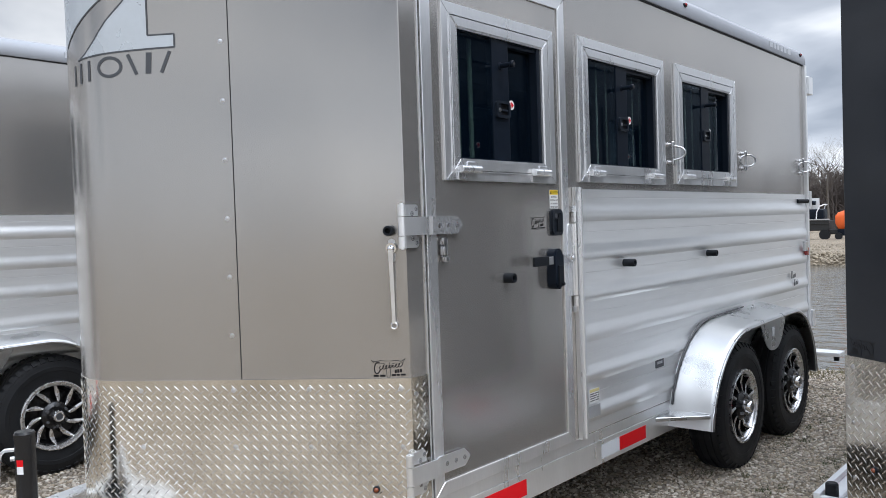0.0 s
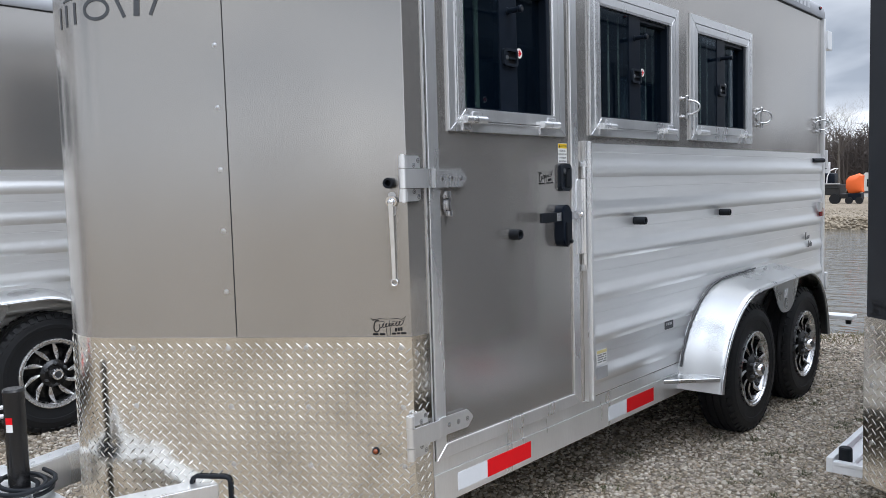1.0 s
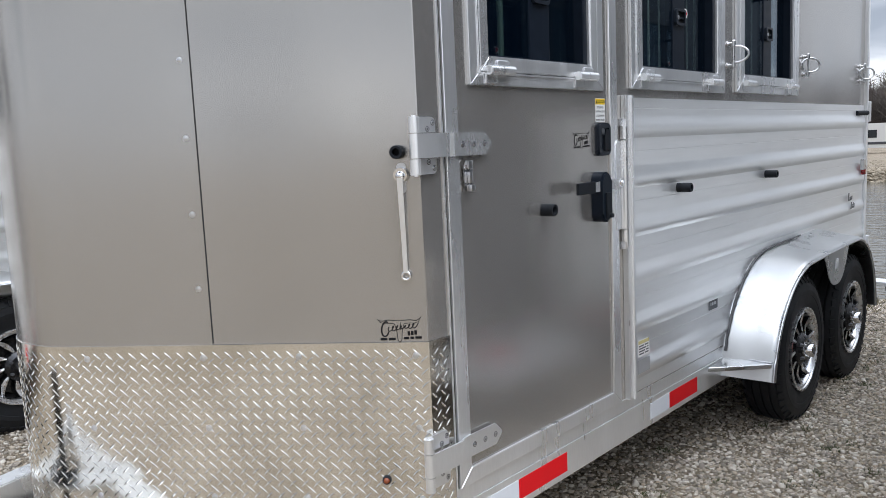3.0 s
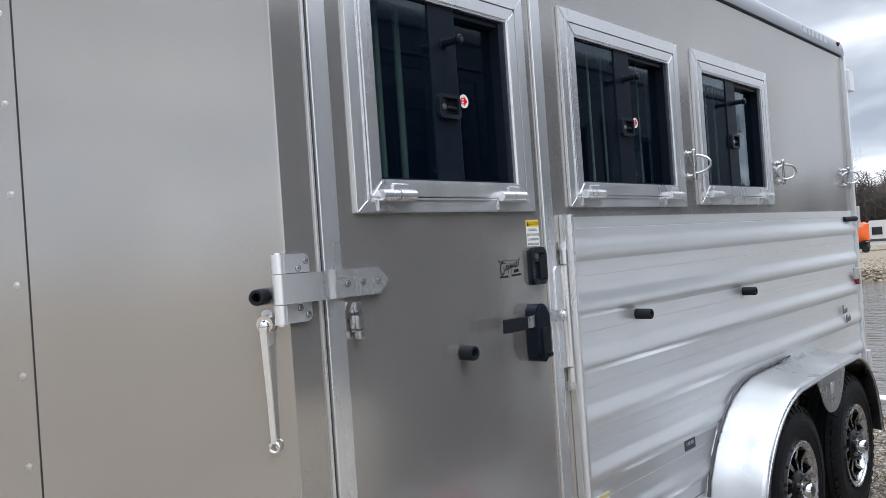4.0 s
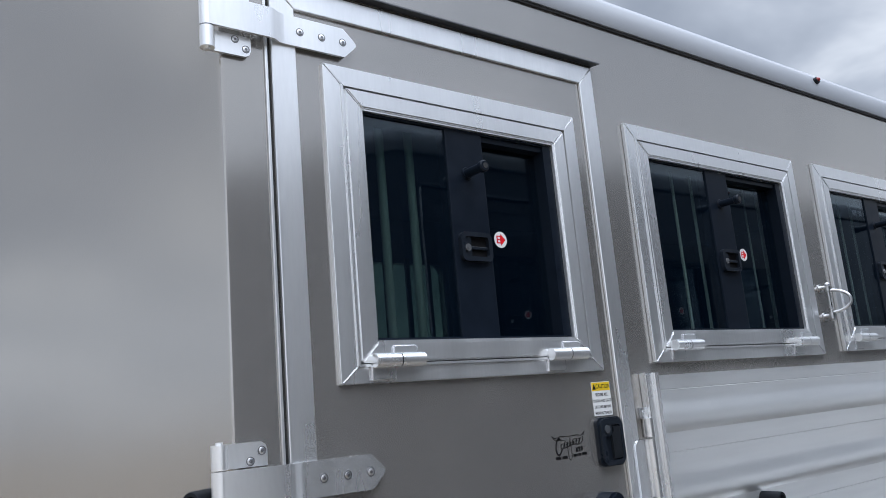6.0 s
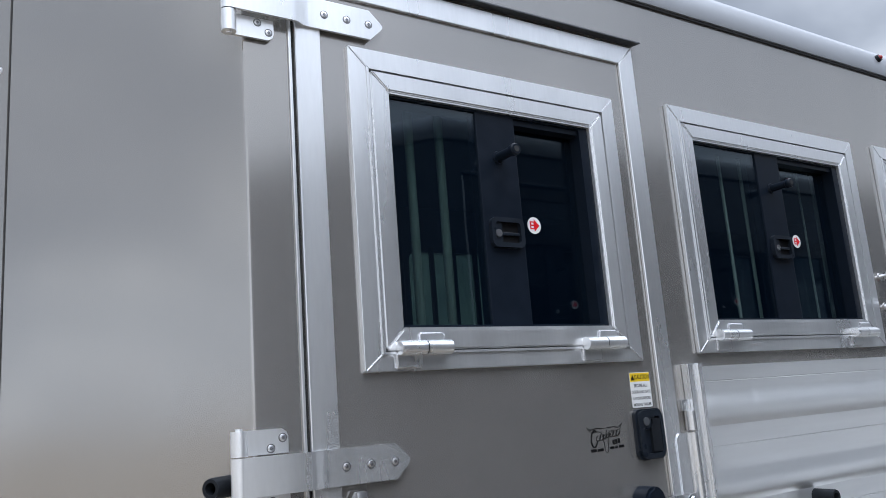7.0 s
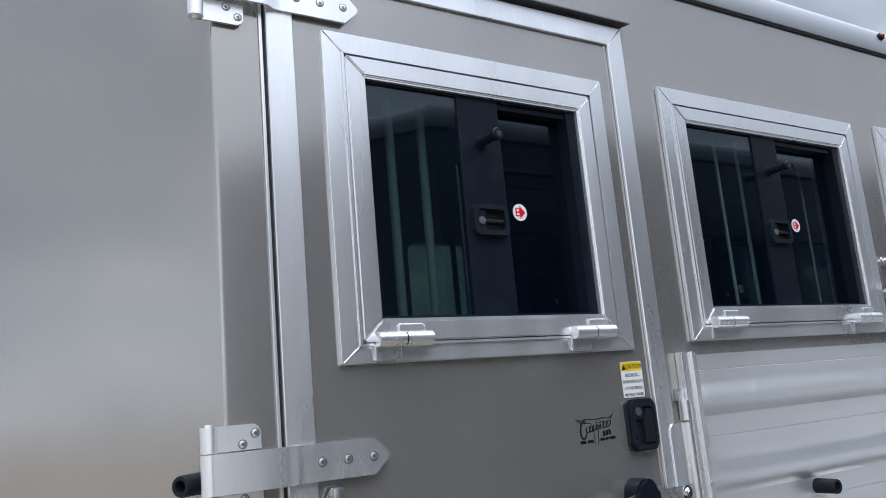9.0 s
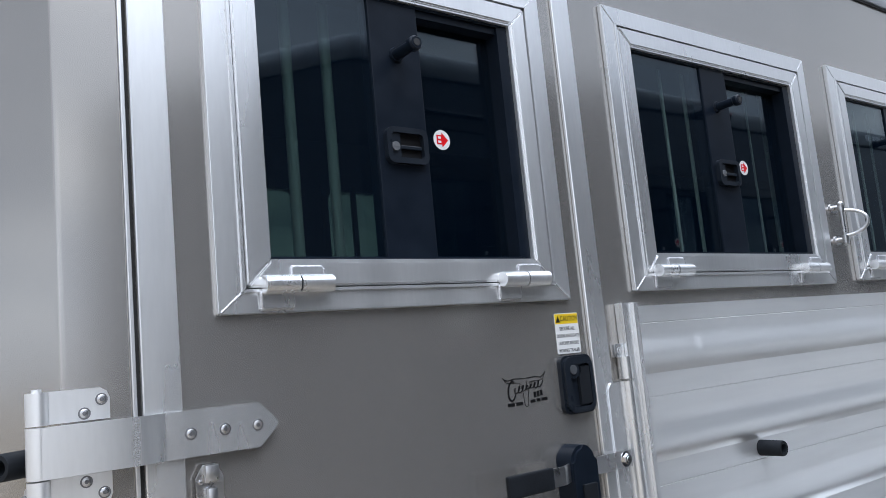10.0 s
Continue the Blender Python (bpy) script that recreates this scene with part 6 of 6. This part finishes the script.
def scatter_stones(name, regions, seed, mat=None, edge=0.0):
    """Angular chips lying on the gravel: one mesh."""
    rng = np.random.default_rng(seed)
    ico_v = np.array([(0, 0, 1), (0.894, 0, 0.447), (0.276, 0.851, 0.447), (-0.724, 0.526, 0.447), (-0.724, -0.526, 0.447), (0.276, -0.851, 0.447),
                      (0.724, 0.526, -0.447), (-0.276, 0.851, -0.447), (-0.894, 0, -0.447), (-0.276, -0.851, -0.447), (0.724, -0.526, -0.447), (0, 0, -1)])
    ico_f = [(0, 1, 2), (0, 2, 3), (0, 3, 4), (0, 4, 5), (0, 5, 1), (1, 6, 2), (2, 7, 3), (3, 8, 4), (4, 9, 5), (5, 10, 1),
             (6, 7, 2), (7, 8, 3), (8, 9, 4), (9, 10, 5), (10, 6, 1), (11, 7, 6), (11, 8, 7), (11, 9, 8), (11, 10, 9), (11, 6, 10)]
    ico_f = np.array(ico_f)
    co, fa, base = [], [], 0
    for x0, x1, y0, y1, count, smin, smax in regions:
        x, y = rng.uniform(x0, x1, count) + rng.normal(0, edge, count), rng.uniform(y0, y1, count) + rng.normal(0, edge, count)
        s = smin + (smax - smin) * rng.random(count) ** 2.2
        jit = rng.uniform(0.62, 1.25, (count, 12, 1))
        sc = np.stack([rng.uniform(0.8, 1.4, count), rng.uniform(0.7, 1.1, count), rng.uniform(0.42, 0.75, count)], -1)[:, None]
        v = ico_v[None] * jit * sc * s[:, None, None]
        a = rng.uniform(0, 2 * np.pi, count)
        tip = rng.uniform(-0.5, 0.5, count)
        c, sn = np.cos(tip)[:, None], np.sin(tip)[:, None]
        v = np.stack([v[..., 0] * c - v[..., 2] * sn, v[..., 1], v[..., 0] * sn + v[..., 2] * c], -1)
        c, sn = np.cos(a)[:, None], np.sin(a)[:, None]
        v = np.stack([v[..., 0] * c - v[..., 1] * sn, v[..., 0] * sn + v[..., 1] * c, v[..., 2]], -1)
        z = ground_height(x, y) + s * 0.18
        v += np.stack([x, y, z], -1)[:, None]
        co.append(v.reshape(-1, 3))
        fa.append((ico_f[None] + (base + 12 * np.arange(count))[:, None, None]).reshape(-1, 3))
        base += 12 * count
    co, fa = np.concatenate(co), np.concatenate(fa)
    me = bpy.data.meshes.new(name)
    me.vertices.add(len(co)); me.vertices.foreach_set("co", co.ravel())
    me.loops.add(fa.size); me.loops.foreach_set("vertex_index", fa.ravel().astype(np.int32))
    me.polygons.add(len(fa)); me.polygons.foreach_set("loop_start", np.arange(0, fa.size, 3, dtype=np.int32))
    me.update(calc_edges=True)
    me.validate()
    me.materials.append(mat or STONE)
    return new(name, me)


tagged(scatter_stones("gravel_stones", [(-0.6, 1.6, 0.2, 3.2, 44000, 0.0040, 0.0135), (-0.6, 1.2, 3.2, 5.6, 20000, 0.005, 0.015),
                                        (-3.3, -1.2, -1.5, 0.9, 11000, 0.007, 0.019), (-1.3, -0.6, -1.6, 0.4, 3000, 0.009, 0.024), (-1.0, 2.6, -3.2, 0.2, 9000, 0.009, 0.020), (-3.4, -1.0, 0.4, 3.5, 4000, 0.010, 0.022), (-8.0, 8.0, -8.0, 4.2, 7000, 0.010, 0.024)], 11, None, 0.30),
       "loose angular limestone chips on the yard", "gravel", kind="stuff")

# water
wm = bpy.data.materials.new("pond_water")
wm.use_nodes = True
b_ = wm.node_tree.nodes["Principled BSDF"]
b_.inputs["Base Color"].default_value = (0.10, 0.092, 0.075, 1)
b_.inputs["Roughness"].default_value = 0.06
tc_ = wm.node_tree.nodes.new("ShaderNodeTexCoord")
mp_ = wm.node_tree.nodes.new("ShaderNodeMapping"); mp_.inputs["Scale"].default_value = (0.55, 1.6, 1)
nz_ = wm.node_tree.nodes.new("ShaderNodeTexNoise"); nz_.inputs["Scale"].default_value = 2.6; nz_.inputs["Detail"].default_value = 3
bp_ = wm.node_tree.nodes.new("ShaderNodeBump"); bp_.inputs["Strength"].default_value = 0.35; bp_.inputs["Distance"].default_value = 0.12
wm.node_tree.links.new(tc_.outputs["Object"], mp_.inputs[0]); wm.node_tree.links.new(mp_.outputs[0], nz_.inputs["Vector"])
wm.node_tree.links.new(nz_.outputs["Fac"], bp_.inputs["Height"]); wm.node_tree.links.new(bp_.outputs[0], b_.inputs["Normal"])
water = tagged(new("water", grid_mesh("water", [-75, -30, 0, 30, 75], [5.0, 12, 20, 30], lambda x, y: 0 * x - 0.42)), "rippled grey-green pond water", "pond", kind="structure")
water.data.materials.append(wm)


# ---- the three trailers ----
main_trailer = horse_trailer(Matrix.Identity(4), PAINT, False, True, "taupe and silver horse trailer with tandem wheels on gravel")
left_trailer = horse_trailer(Matrix.Translation((-3.20, -3.21, 0.005)), PAINT, False, False, "second taupe horse trailer parked alongside, partly hidden")
dark_trailer = horse_trailer(Matrix.Translation((3.065, 1.14, 0.0)), CHARCOAL, True, False, "charcoal horse trailer with diamond-plate nose parked alongside", False)


# ---- steps and small things round the trailers ----
def rear_step(tr):
    """White step bar behind the trailer with a rubber stop under its end."""
    bm = bmesh.new()
    box(bm, (-1.95, 4.45, 0.285), (0.115, 4.60, 0.315), None, 0.006)
    st = part("rear_step", bm, WHITEP, tr, "white painted rear step bar")
    bm = bmesh.new()
    for x in (-0.20, -1.75):
        box(bm, (x - 0.03, 4.05, 0.29), (x + 0.03, 4.46, 0.312), None, 0.004)
    part("bracket", bm, WHITEP, st)
    bm = bmesh.new()
    cyl(bm, (0.075, 4.52, 0.287), (0.075, 4.52, 0.245), 0.022, 0.020, 16)
    part("rubber_stop", bm, RUBBER, st)


def side_step(tr):
    """White running board on the charcoal trailer's near side, with a black rubber post."""
    Ctx.mirror = False
    bm = bmesh.new()
    box(bm, (-2.185, 0.02, 0.262), (-1.99, 0.95, 0.268), None, 0.002)
    for a, b in (((-2.190, 0.02, 0.235), (-2.165, 0.95, 0.292)), ((-2.165, 0.02, 0.235), (-1.99, 0.05, 0.280)), ((-2.105, 0.05, 0.268), (-2.095, 0.95, 0.285))):
        box(bm, a, b, None, 0.003)
    st = part("side_step", bm, WHITEP, tr, "white painted metal side step")
    bm = bmesh.new()
    cyl(bm, (-2.135, 0.075, 0.268), (-2.135, 0.075, 0.322), 0.025, 0.024, 20)
    cyl(bm, (-2.135, 0.075, 0.322), (-2.135, 0.075, 0.327), 0.024, 0.019, 20)
    part("rubber_post", bm, RUBBER, st, smooth=40)


rear_step(main_trailer)
side_step(dark_trailer)


# ---- bare trees and woods ----
BARK = material("grey_bark", (0.12, 0.105, 0.09), 0.9, 0.0, 0.3, 1.5, 0.4, 12.0)
TWIG = material("distant_twigs", (0.085, 0.068, 0.060), 0.9, 0.0, 0.35, 0.15, 0.0)


def limb(co, fa, a, b, r0, r1, seg):
    d = (b - a).normalized()
    u = d.orthogonal().normalized()
    w = d.cross(u)
    base = len(co)
    for p, r in ((a, r0), (b, r1)):
        for k in range(seg):
            t = 2 * math.pi * k / seg
            co.append(p + r * (math.cos(t) * u + math.sin(t) * w))
    for k in range(seg):
        fa.append((base + k, base + (k + 1) % seg, base + seg + (k + 1) % seg, base + seg + k))


def grow(co, fa, rng, p, d, length, r, depth, seg, spread=0.55):
    """A limb of bent lengths that forks until the twigs."""
    n = 3 if depth > 1 else 2
    for i in range(n):
        d = (d + Vector((rng.uniform(-1, 1), rng.uniform(-1, 1), rng.uniform(-0.5, 0.8))) * 0.16).normalized()
        q = p + d * length / n
        r2 = r * (0.86 if i < n - 1 else 0.72)
        limb(co, fa, p, q, r, r2, seg if depth > 1 else 3)
        p, r = q, r2
        if depth > 0 and (i > 0 or depth < 3):
            side = Vector((rng.uniform(-1, 1), rng.uniform(-1, 1), rng.uniform(0.0, 0.6))).normalized()
            grow(co, fa, rng, p, (d * (1 - spread) + side * spread).normalized(), length * rng.uniform(0.5, 0.75), r * 0.55, depth - 1, seg, spread)
    if depth > 0:
        for _ in range(2):
            side = Vector((rng.uniform(-1, 1), rng.uniform(-1, 1), rng.uniform(-0.1, 0.7))).normalized()
            grow(co, fa, rng, p, (d * 0.55 + side * 0.45).normalized(), length * rng.uniform(0.55, 0.8), r * 0.7, depth - 1, seg, spread)


def bare_tree(x, y, height, seed):
    rng = random.Random(seed)
    z = float(ground_height(np.array(x), np.array(y)))
    t = tagged(new("tree"), "tall leafless grey-brown tree beyond the pond", "tree", "bare trees")
    t.location = (x, y, z)
    co, fa = [], []
    p, r = Vector((0, 0, -0.2)), height * 0.017
    d = Vector((0, 0, 1))
    forks = []
    for i in range(7):
        d = (d + Vector((rng.uniform(-0.06, 0.06), rng.uniform(-0.06, 0.06), 0))).normalized()
        q = p + d * height * 0.085
        limb(co, fa, p, q, r, r * 0.87, 8)
        p, r = q, r * 0.87
        if i > 2:
            forks.append((p, r))
    me = bpy.data.meshes.new("trunk"); me.from_pydata(co, [], fa); me.materials.append(BARK)
    o = new("trunk", me); o.parent = t
    co, fa = [], []
    for p_, r_ in forks + [(p, r)] * 2:
        for _ in range(2):
            s = Vector((rng.uniform(-1, 1), rng.uniform(-1, 1), rng.uniform(0.5, 1.3))).normalized()
            grow(co, fa, rng, p_, s, height * rng.uniform(0.13, 0.20), r_ * 0.5, 4 if _ else 3, 4)
    me = bpy.data.meshes.new("crown"); me.from_pydata(co, [], fa); me.materials.append(BARK)
    o = new("crown", me); o.parent = t
    o["label"] = "open crown of bare branches"


for i, (x, y, h) in enumerate(((-27.5, 97, 10.5), (-24.0, 93, 11.5), (-20.5, 99, 9.5), (-31.0, 101, 10.5), (-17.0, 96, 10.0), (-13.0, 100, 11.0), (-35.0, 98, 10.5), (-8.5, 103, 10.0))):
    bare_tree(x, y, h, 40 + i)


def woods(name, spots, seed):
    rng = random.Random(seed)
    co, fa = [], []
    for x, y, h in spots:
        z = float(ground_height(np.array(x), np.array(y)))
        p, d = Vector((x, y, z - 0.3)), Vector((rng.uniform(-0.08, 0.08), rng.uniform(-0.08, 0.08), 1)).normalized()
        top = p + d * h
        limb(co, fa, p, top, h * 0.013, h * 0.003, 4)
        for k in range(16):
            t = rng.uniform(0.18, 0.97)
            q = p.lerp(top, t)
            s = Vector((rng.uniform(-1, 1), rng.uniform(-1, 1), rng.uniform(0.2, 1.2))).normalized()
            e = q + s * h * rng.uniform(0.12, 0.30) * (1.15 - t * 0.6)
            limb(co, fa, q, e, h * 0.0060, h * 0.0022, 3)
            for _ in range(2):
                q2 = q.lerp(e, rng.uniform(0.3, 0.9))
                limb(co, fa, q2, q2 + Vector((rng.uniform(-1, 1), rng.uniform(-1, 1), rng.uniform(0.0, 1.0))).normalized() * h * 0.10, h * 0.0042, h * 0.0016, 3)
    me = bpy.data.meshes.new(name); me.from_pydata(co, [], fa); me.materials.append(TWIG)
    return tagged(new(name, me), "dense leafless woods far beyond the pond", "woods", kind="stuff")


wr = random.Random(77)
woods("far_woods", [(wr.uniform(-70, 45), wr.uniform(104, 128), wr.uniform(5.5, 9.5)) for _ in range(1400)], 8)
woods("far_woods", [(wr.uniform(-44, -6), wr.uniform(106, 122), wr.uniform(4.5, 8.0)) for _ in range(900)], 10)
woods("far_woods", [(150 * math.cos(a) + wr.uniform(-8, 8), 150 * math.sin(a) + wr.uniform(-8, 8), wr.uniform(8, 14)) for a in (wr.uniform(-2.9, 1.0) for _ in range(320))], 9)


# ---- parked things beyond the pond ----
FARGLASS = material("dark_window_glass", (0.02, 0.025, 0.03), 0.1, 0.0, 0.1, 2.0)
CREAM = material("off_white_siding", (0.70, 0.70, 0.67), 0.45, 0.0, 0.05, 0.8)
ORANGE = material("orange_cover", (0.80, 0.13, 0.02), 0.5, 0.0, 0.06, 2.0)


def far_z(x, y):
    return float(ground_height(np.array(x), np.array(y)))


def camper(x, y, length, height, seed):
    z = far_z(x, y)
    t = tagged(new("camper_trailer"), "white travel trailer with dark windows beyond the pond", "camper", "parked campers")
    t.location = (x, y, z)
    bm = bmesh.new()
    prism(bm, [(0, 0.45), (length, 0.45), (length, height - 0.1), (length - 0.15, height), (0.35, height), (0.0, height - 0.5)], -1.1, 1.1, Matrix(((1, 0, 0, 0), (0, 0, 1, 0), (0, 1, 0, 0), (0, 0, 0, 1))))
    bmesh.ops.recalc_face_normals(bm, faces=bm.faces[:])
    part("body", bm, CREAM, t)
    for a, b, c_, d in ((0.5, 1.3, 1.3, 1.95), (2.2, 3.1, 1.3, 1.95), (length - 1.6, length - 0.7, 1.3, 1.95)):
        bm = bmesh.new(); box(bm, (a, -1.13, c_), (b, -1.10, d), None, 0.01)
        part("window", bm, FARGLASS, t)
    bm = bmesh.new(); box(bm, (3.5, -1.13, 0.55), (4.15, -1.10, 2.2), None, 0.01)
    part("door", bm, WHITEP, t)
    bm = bmesh.new(); box(bm, (0.2, -1.125, 0.75), (length - 0.1, -1.10, 0.95))
    part("stripe", bm, GREYINK, t)
    for k in (length * 0.52, length * 0.52 + 0.85):
        bm = bmesh.new(); cyl(bm, (k, -1.14, 0.36), (k, -0.92, 0.36), 0.36, None, 20)
        part("wheel", bm, TYRE, t)
    bm = bmesh.new(); box(bm, (length * 0.4, -0.4, height), (length * 0.4 + 0.8, 0.4, height + 0.25), None, 0.05)
    part("roof_unit", bm, WHITEP, t)


camper(-16.9, 74.0, 7.4, 2.50, 1)
camper(-8.6, 73.0, 7.0, 2.55, 2)
camper(-34.0, 78.0, 7.0, 2.9, 3)


def utility_trailer(x, y):
    z = far_z(x, y)
    t = tagged(new("utility_trailer"), "dark utility trailer with pale hoops beyond the pond", "trailer")
    t.location = (x, y, z)
    bm = bmesh.new(); box(bm, (0, -0.9, 0.75), (2.35, 0.9, 1.60), None, 0.06)
    part("bed", bm, UNDER, t)
    for za, zb in ((1.62, 1.72), (1.30, 1.36)):
        bm = bmesh.new(); box(bm, (-0.05, -0.96, za), (2.40, -0.90, zb), None, 0.015)
        part("rail", bm, STEEL if za > 1.5 else UNDER, t, "pale metal rail" if za > 1.5 else "")
    for k in (0.2, 1.35):
        bm = bmesh.new(); tube(bm, [(k, -0.85, 1.7), (k + 0.05, -0.85, 2.3), (k + 0.25, -0.75, 2.75), (k + 0.5, -0.4, 2.9), (k + 0.5, 0.4, 2.9), (k + 0.25, 0.75, 2.75), (k, 0.85, 1.7)], 0.05, 6)
        part("hoop", bm, WHITEP, t, "pale bent hoop")
    bm = bmesh.new(); box(bm, (0.15, -0.7, 1.62), (1.9, 0.6, 2.55), None, 0.25)
    part("load", bm, BLACKP, t, "dark covered load")
    bm = bmesh.new(); cyl(bm, (-0.2, -0.6, 3.15), (1.25, -0.6, 3.05), 0.20, 0.17, 14)
    part("canvas_roll", bm, BLACKP, t, "dark rolled canvas", smooth=40)
    bm = bmesh.new(); box(bm, (0.75, -0.3, 2.4), (1.45, -0.2, 3.45), None, 0.02)
    part("screen_board", bm, WHITEP, t, "white upright board")
    for k in (0.35, 2.0):
        bm = bmesh.new(); cyl(bm, (k, -1.0, 0.42), (k, -0.75, 0.42), 0.42, None, 20)
        part("wheel", bm, TYRE, t)
    bm = bmesh.new(); box(bm, (2.2, -0.85, 0.45), (3.6, 0.5, 0.85), None, 0.08)
    part("drawbar_box", bm, UNDER, t)


utility_trailer(-19.6, 69.0)
cov = tagged(new("covered_mower"), "bright orange fabric cover over a machine", "cover")
cov.location = (-16.0, 68.0, far_z(-16.0, 68.0))
bm = bmesh.new()
box(bm, (-0.66, -0.55, 0.80), (0.66, 0.55, 2.35), None, 0.50)
for v_ in bm.verts:
    v_.co.x += 0.12 * math.sin(v_.co.z * 3.0)
    v_.co.z += 0.08 * math.sin(v_.co.x * 5.0)
part("hood", bm, ORANGE, cov, smooth=60)
bm = bmesh.new(); box(bm, (-0.5, -0.45, 0.30), (0.5, 0.45, 0.85), None, 0.06)
part("chassis", bm, BLACKP, cov)
for sx in (-0.38, 0.38):
    bm = bmesh.new(); cyl(bm, (sx, -0.6, 0.28), (sx, -0.4, 0.28), 0.28, None, 16)
    part("wheel", bm, TYRE, cov)
tagged(scatter_stones("bank_rocks", [(-16, 4, 26.5, 28.4, 9000, 0.02, 0.11), (-16, 4, 28.2, 36.0, 2600, 0.015, 0.06)], 5, material("bank_rock", (0.27, 0.225, 0.165), 0.9, 0.0, 0.5, 1.6, 0.3, 20.0)), "pale broken rock along the far bank", "rocks", kind="stuff")

# dry grass and weeds
GRASS = material("dry_grass", (0.16, 0.14, 0.06), 0.8, 0.0, 0.4, 3.0)


def tufts(name, spots, seed, label):
    rng = random.Random(seed)
    co, fa = [], []
    for x, y, size, n in spots:
        z = float(ground_height(np.array(x), np.array(y)))
        for _ in range(n):
            a, lean = rng.uniform(0, 2 * math.pi), rng.uniform(0.1, 0.9)
            px, py = x + rng.gauss(0, size), y + rng.gauss(0, size)
            h = rng.uniform(0.4, 1.0) * size * 1.2
            w = 0.0025
            dx, dy = math.cos(a), math.sin(a)
            b = len(co)
            co += [(px - dy * w, py + dx * w, z), (px + dy * w, py - dx * w, z), (px + dx * h * lean * 0.4, py + dy * h * lean * 0.4, z + h * 0.6), (px + dx * h * lean, py + dy * h * lean, z + h)]
            fa += [(b, b + 1, b + 2), (b + 1, b + 3, b + 2)]
    me = bpy.data.meshes.new(name); me.from_pydata(co, [], fa); me.materials.append(GRASS)
    return tagged(new(name, me), label, "grass", kind="stuff")


gr = random.Random(6)
tufts("shore_grass", [(gr.uniform(-3, 1.6), gr.uniform(4.85, 5.45), 0.04, 14) for _ in range(260)], 2, "dry olive grass along the pond edge")
GRASS = material("green_weed", (0.07, 0.085, 0.03), 0.8, 0.0, 0.4, 6.0)
tufts("weeds", [(gr.uniform(-0.2, 1.1), gr.uniform(0.6, 4.6), 0.020, 26) for _ in range(90)], 3, "small weeds growing through the gravel")
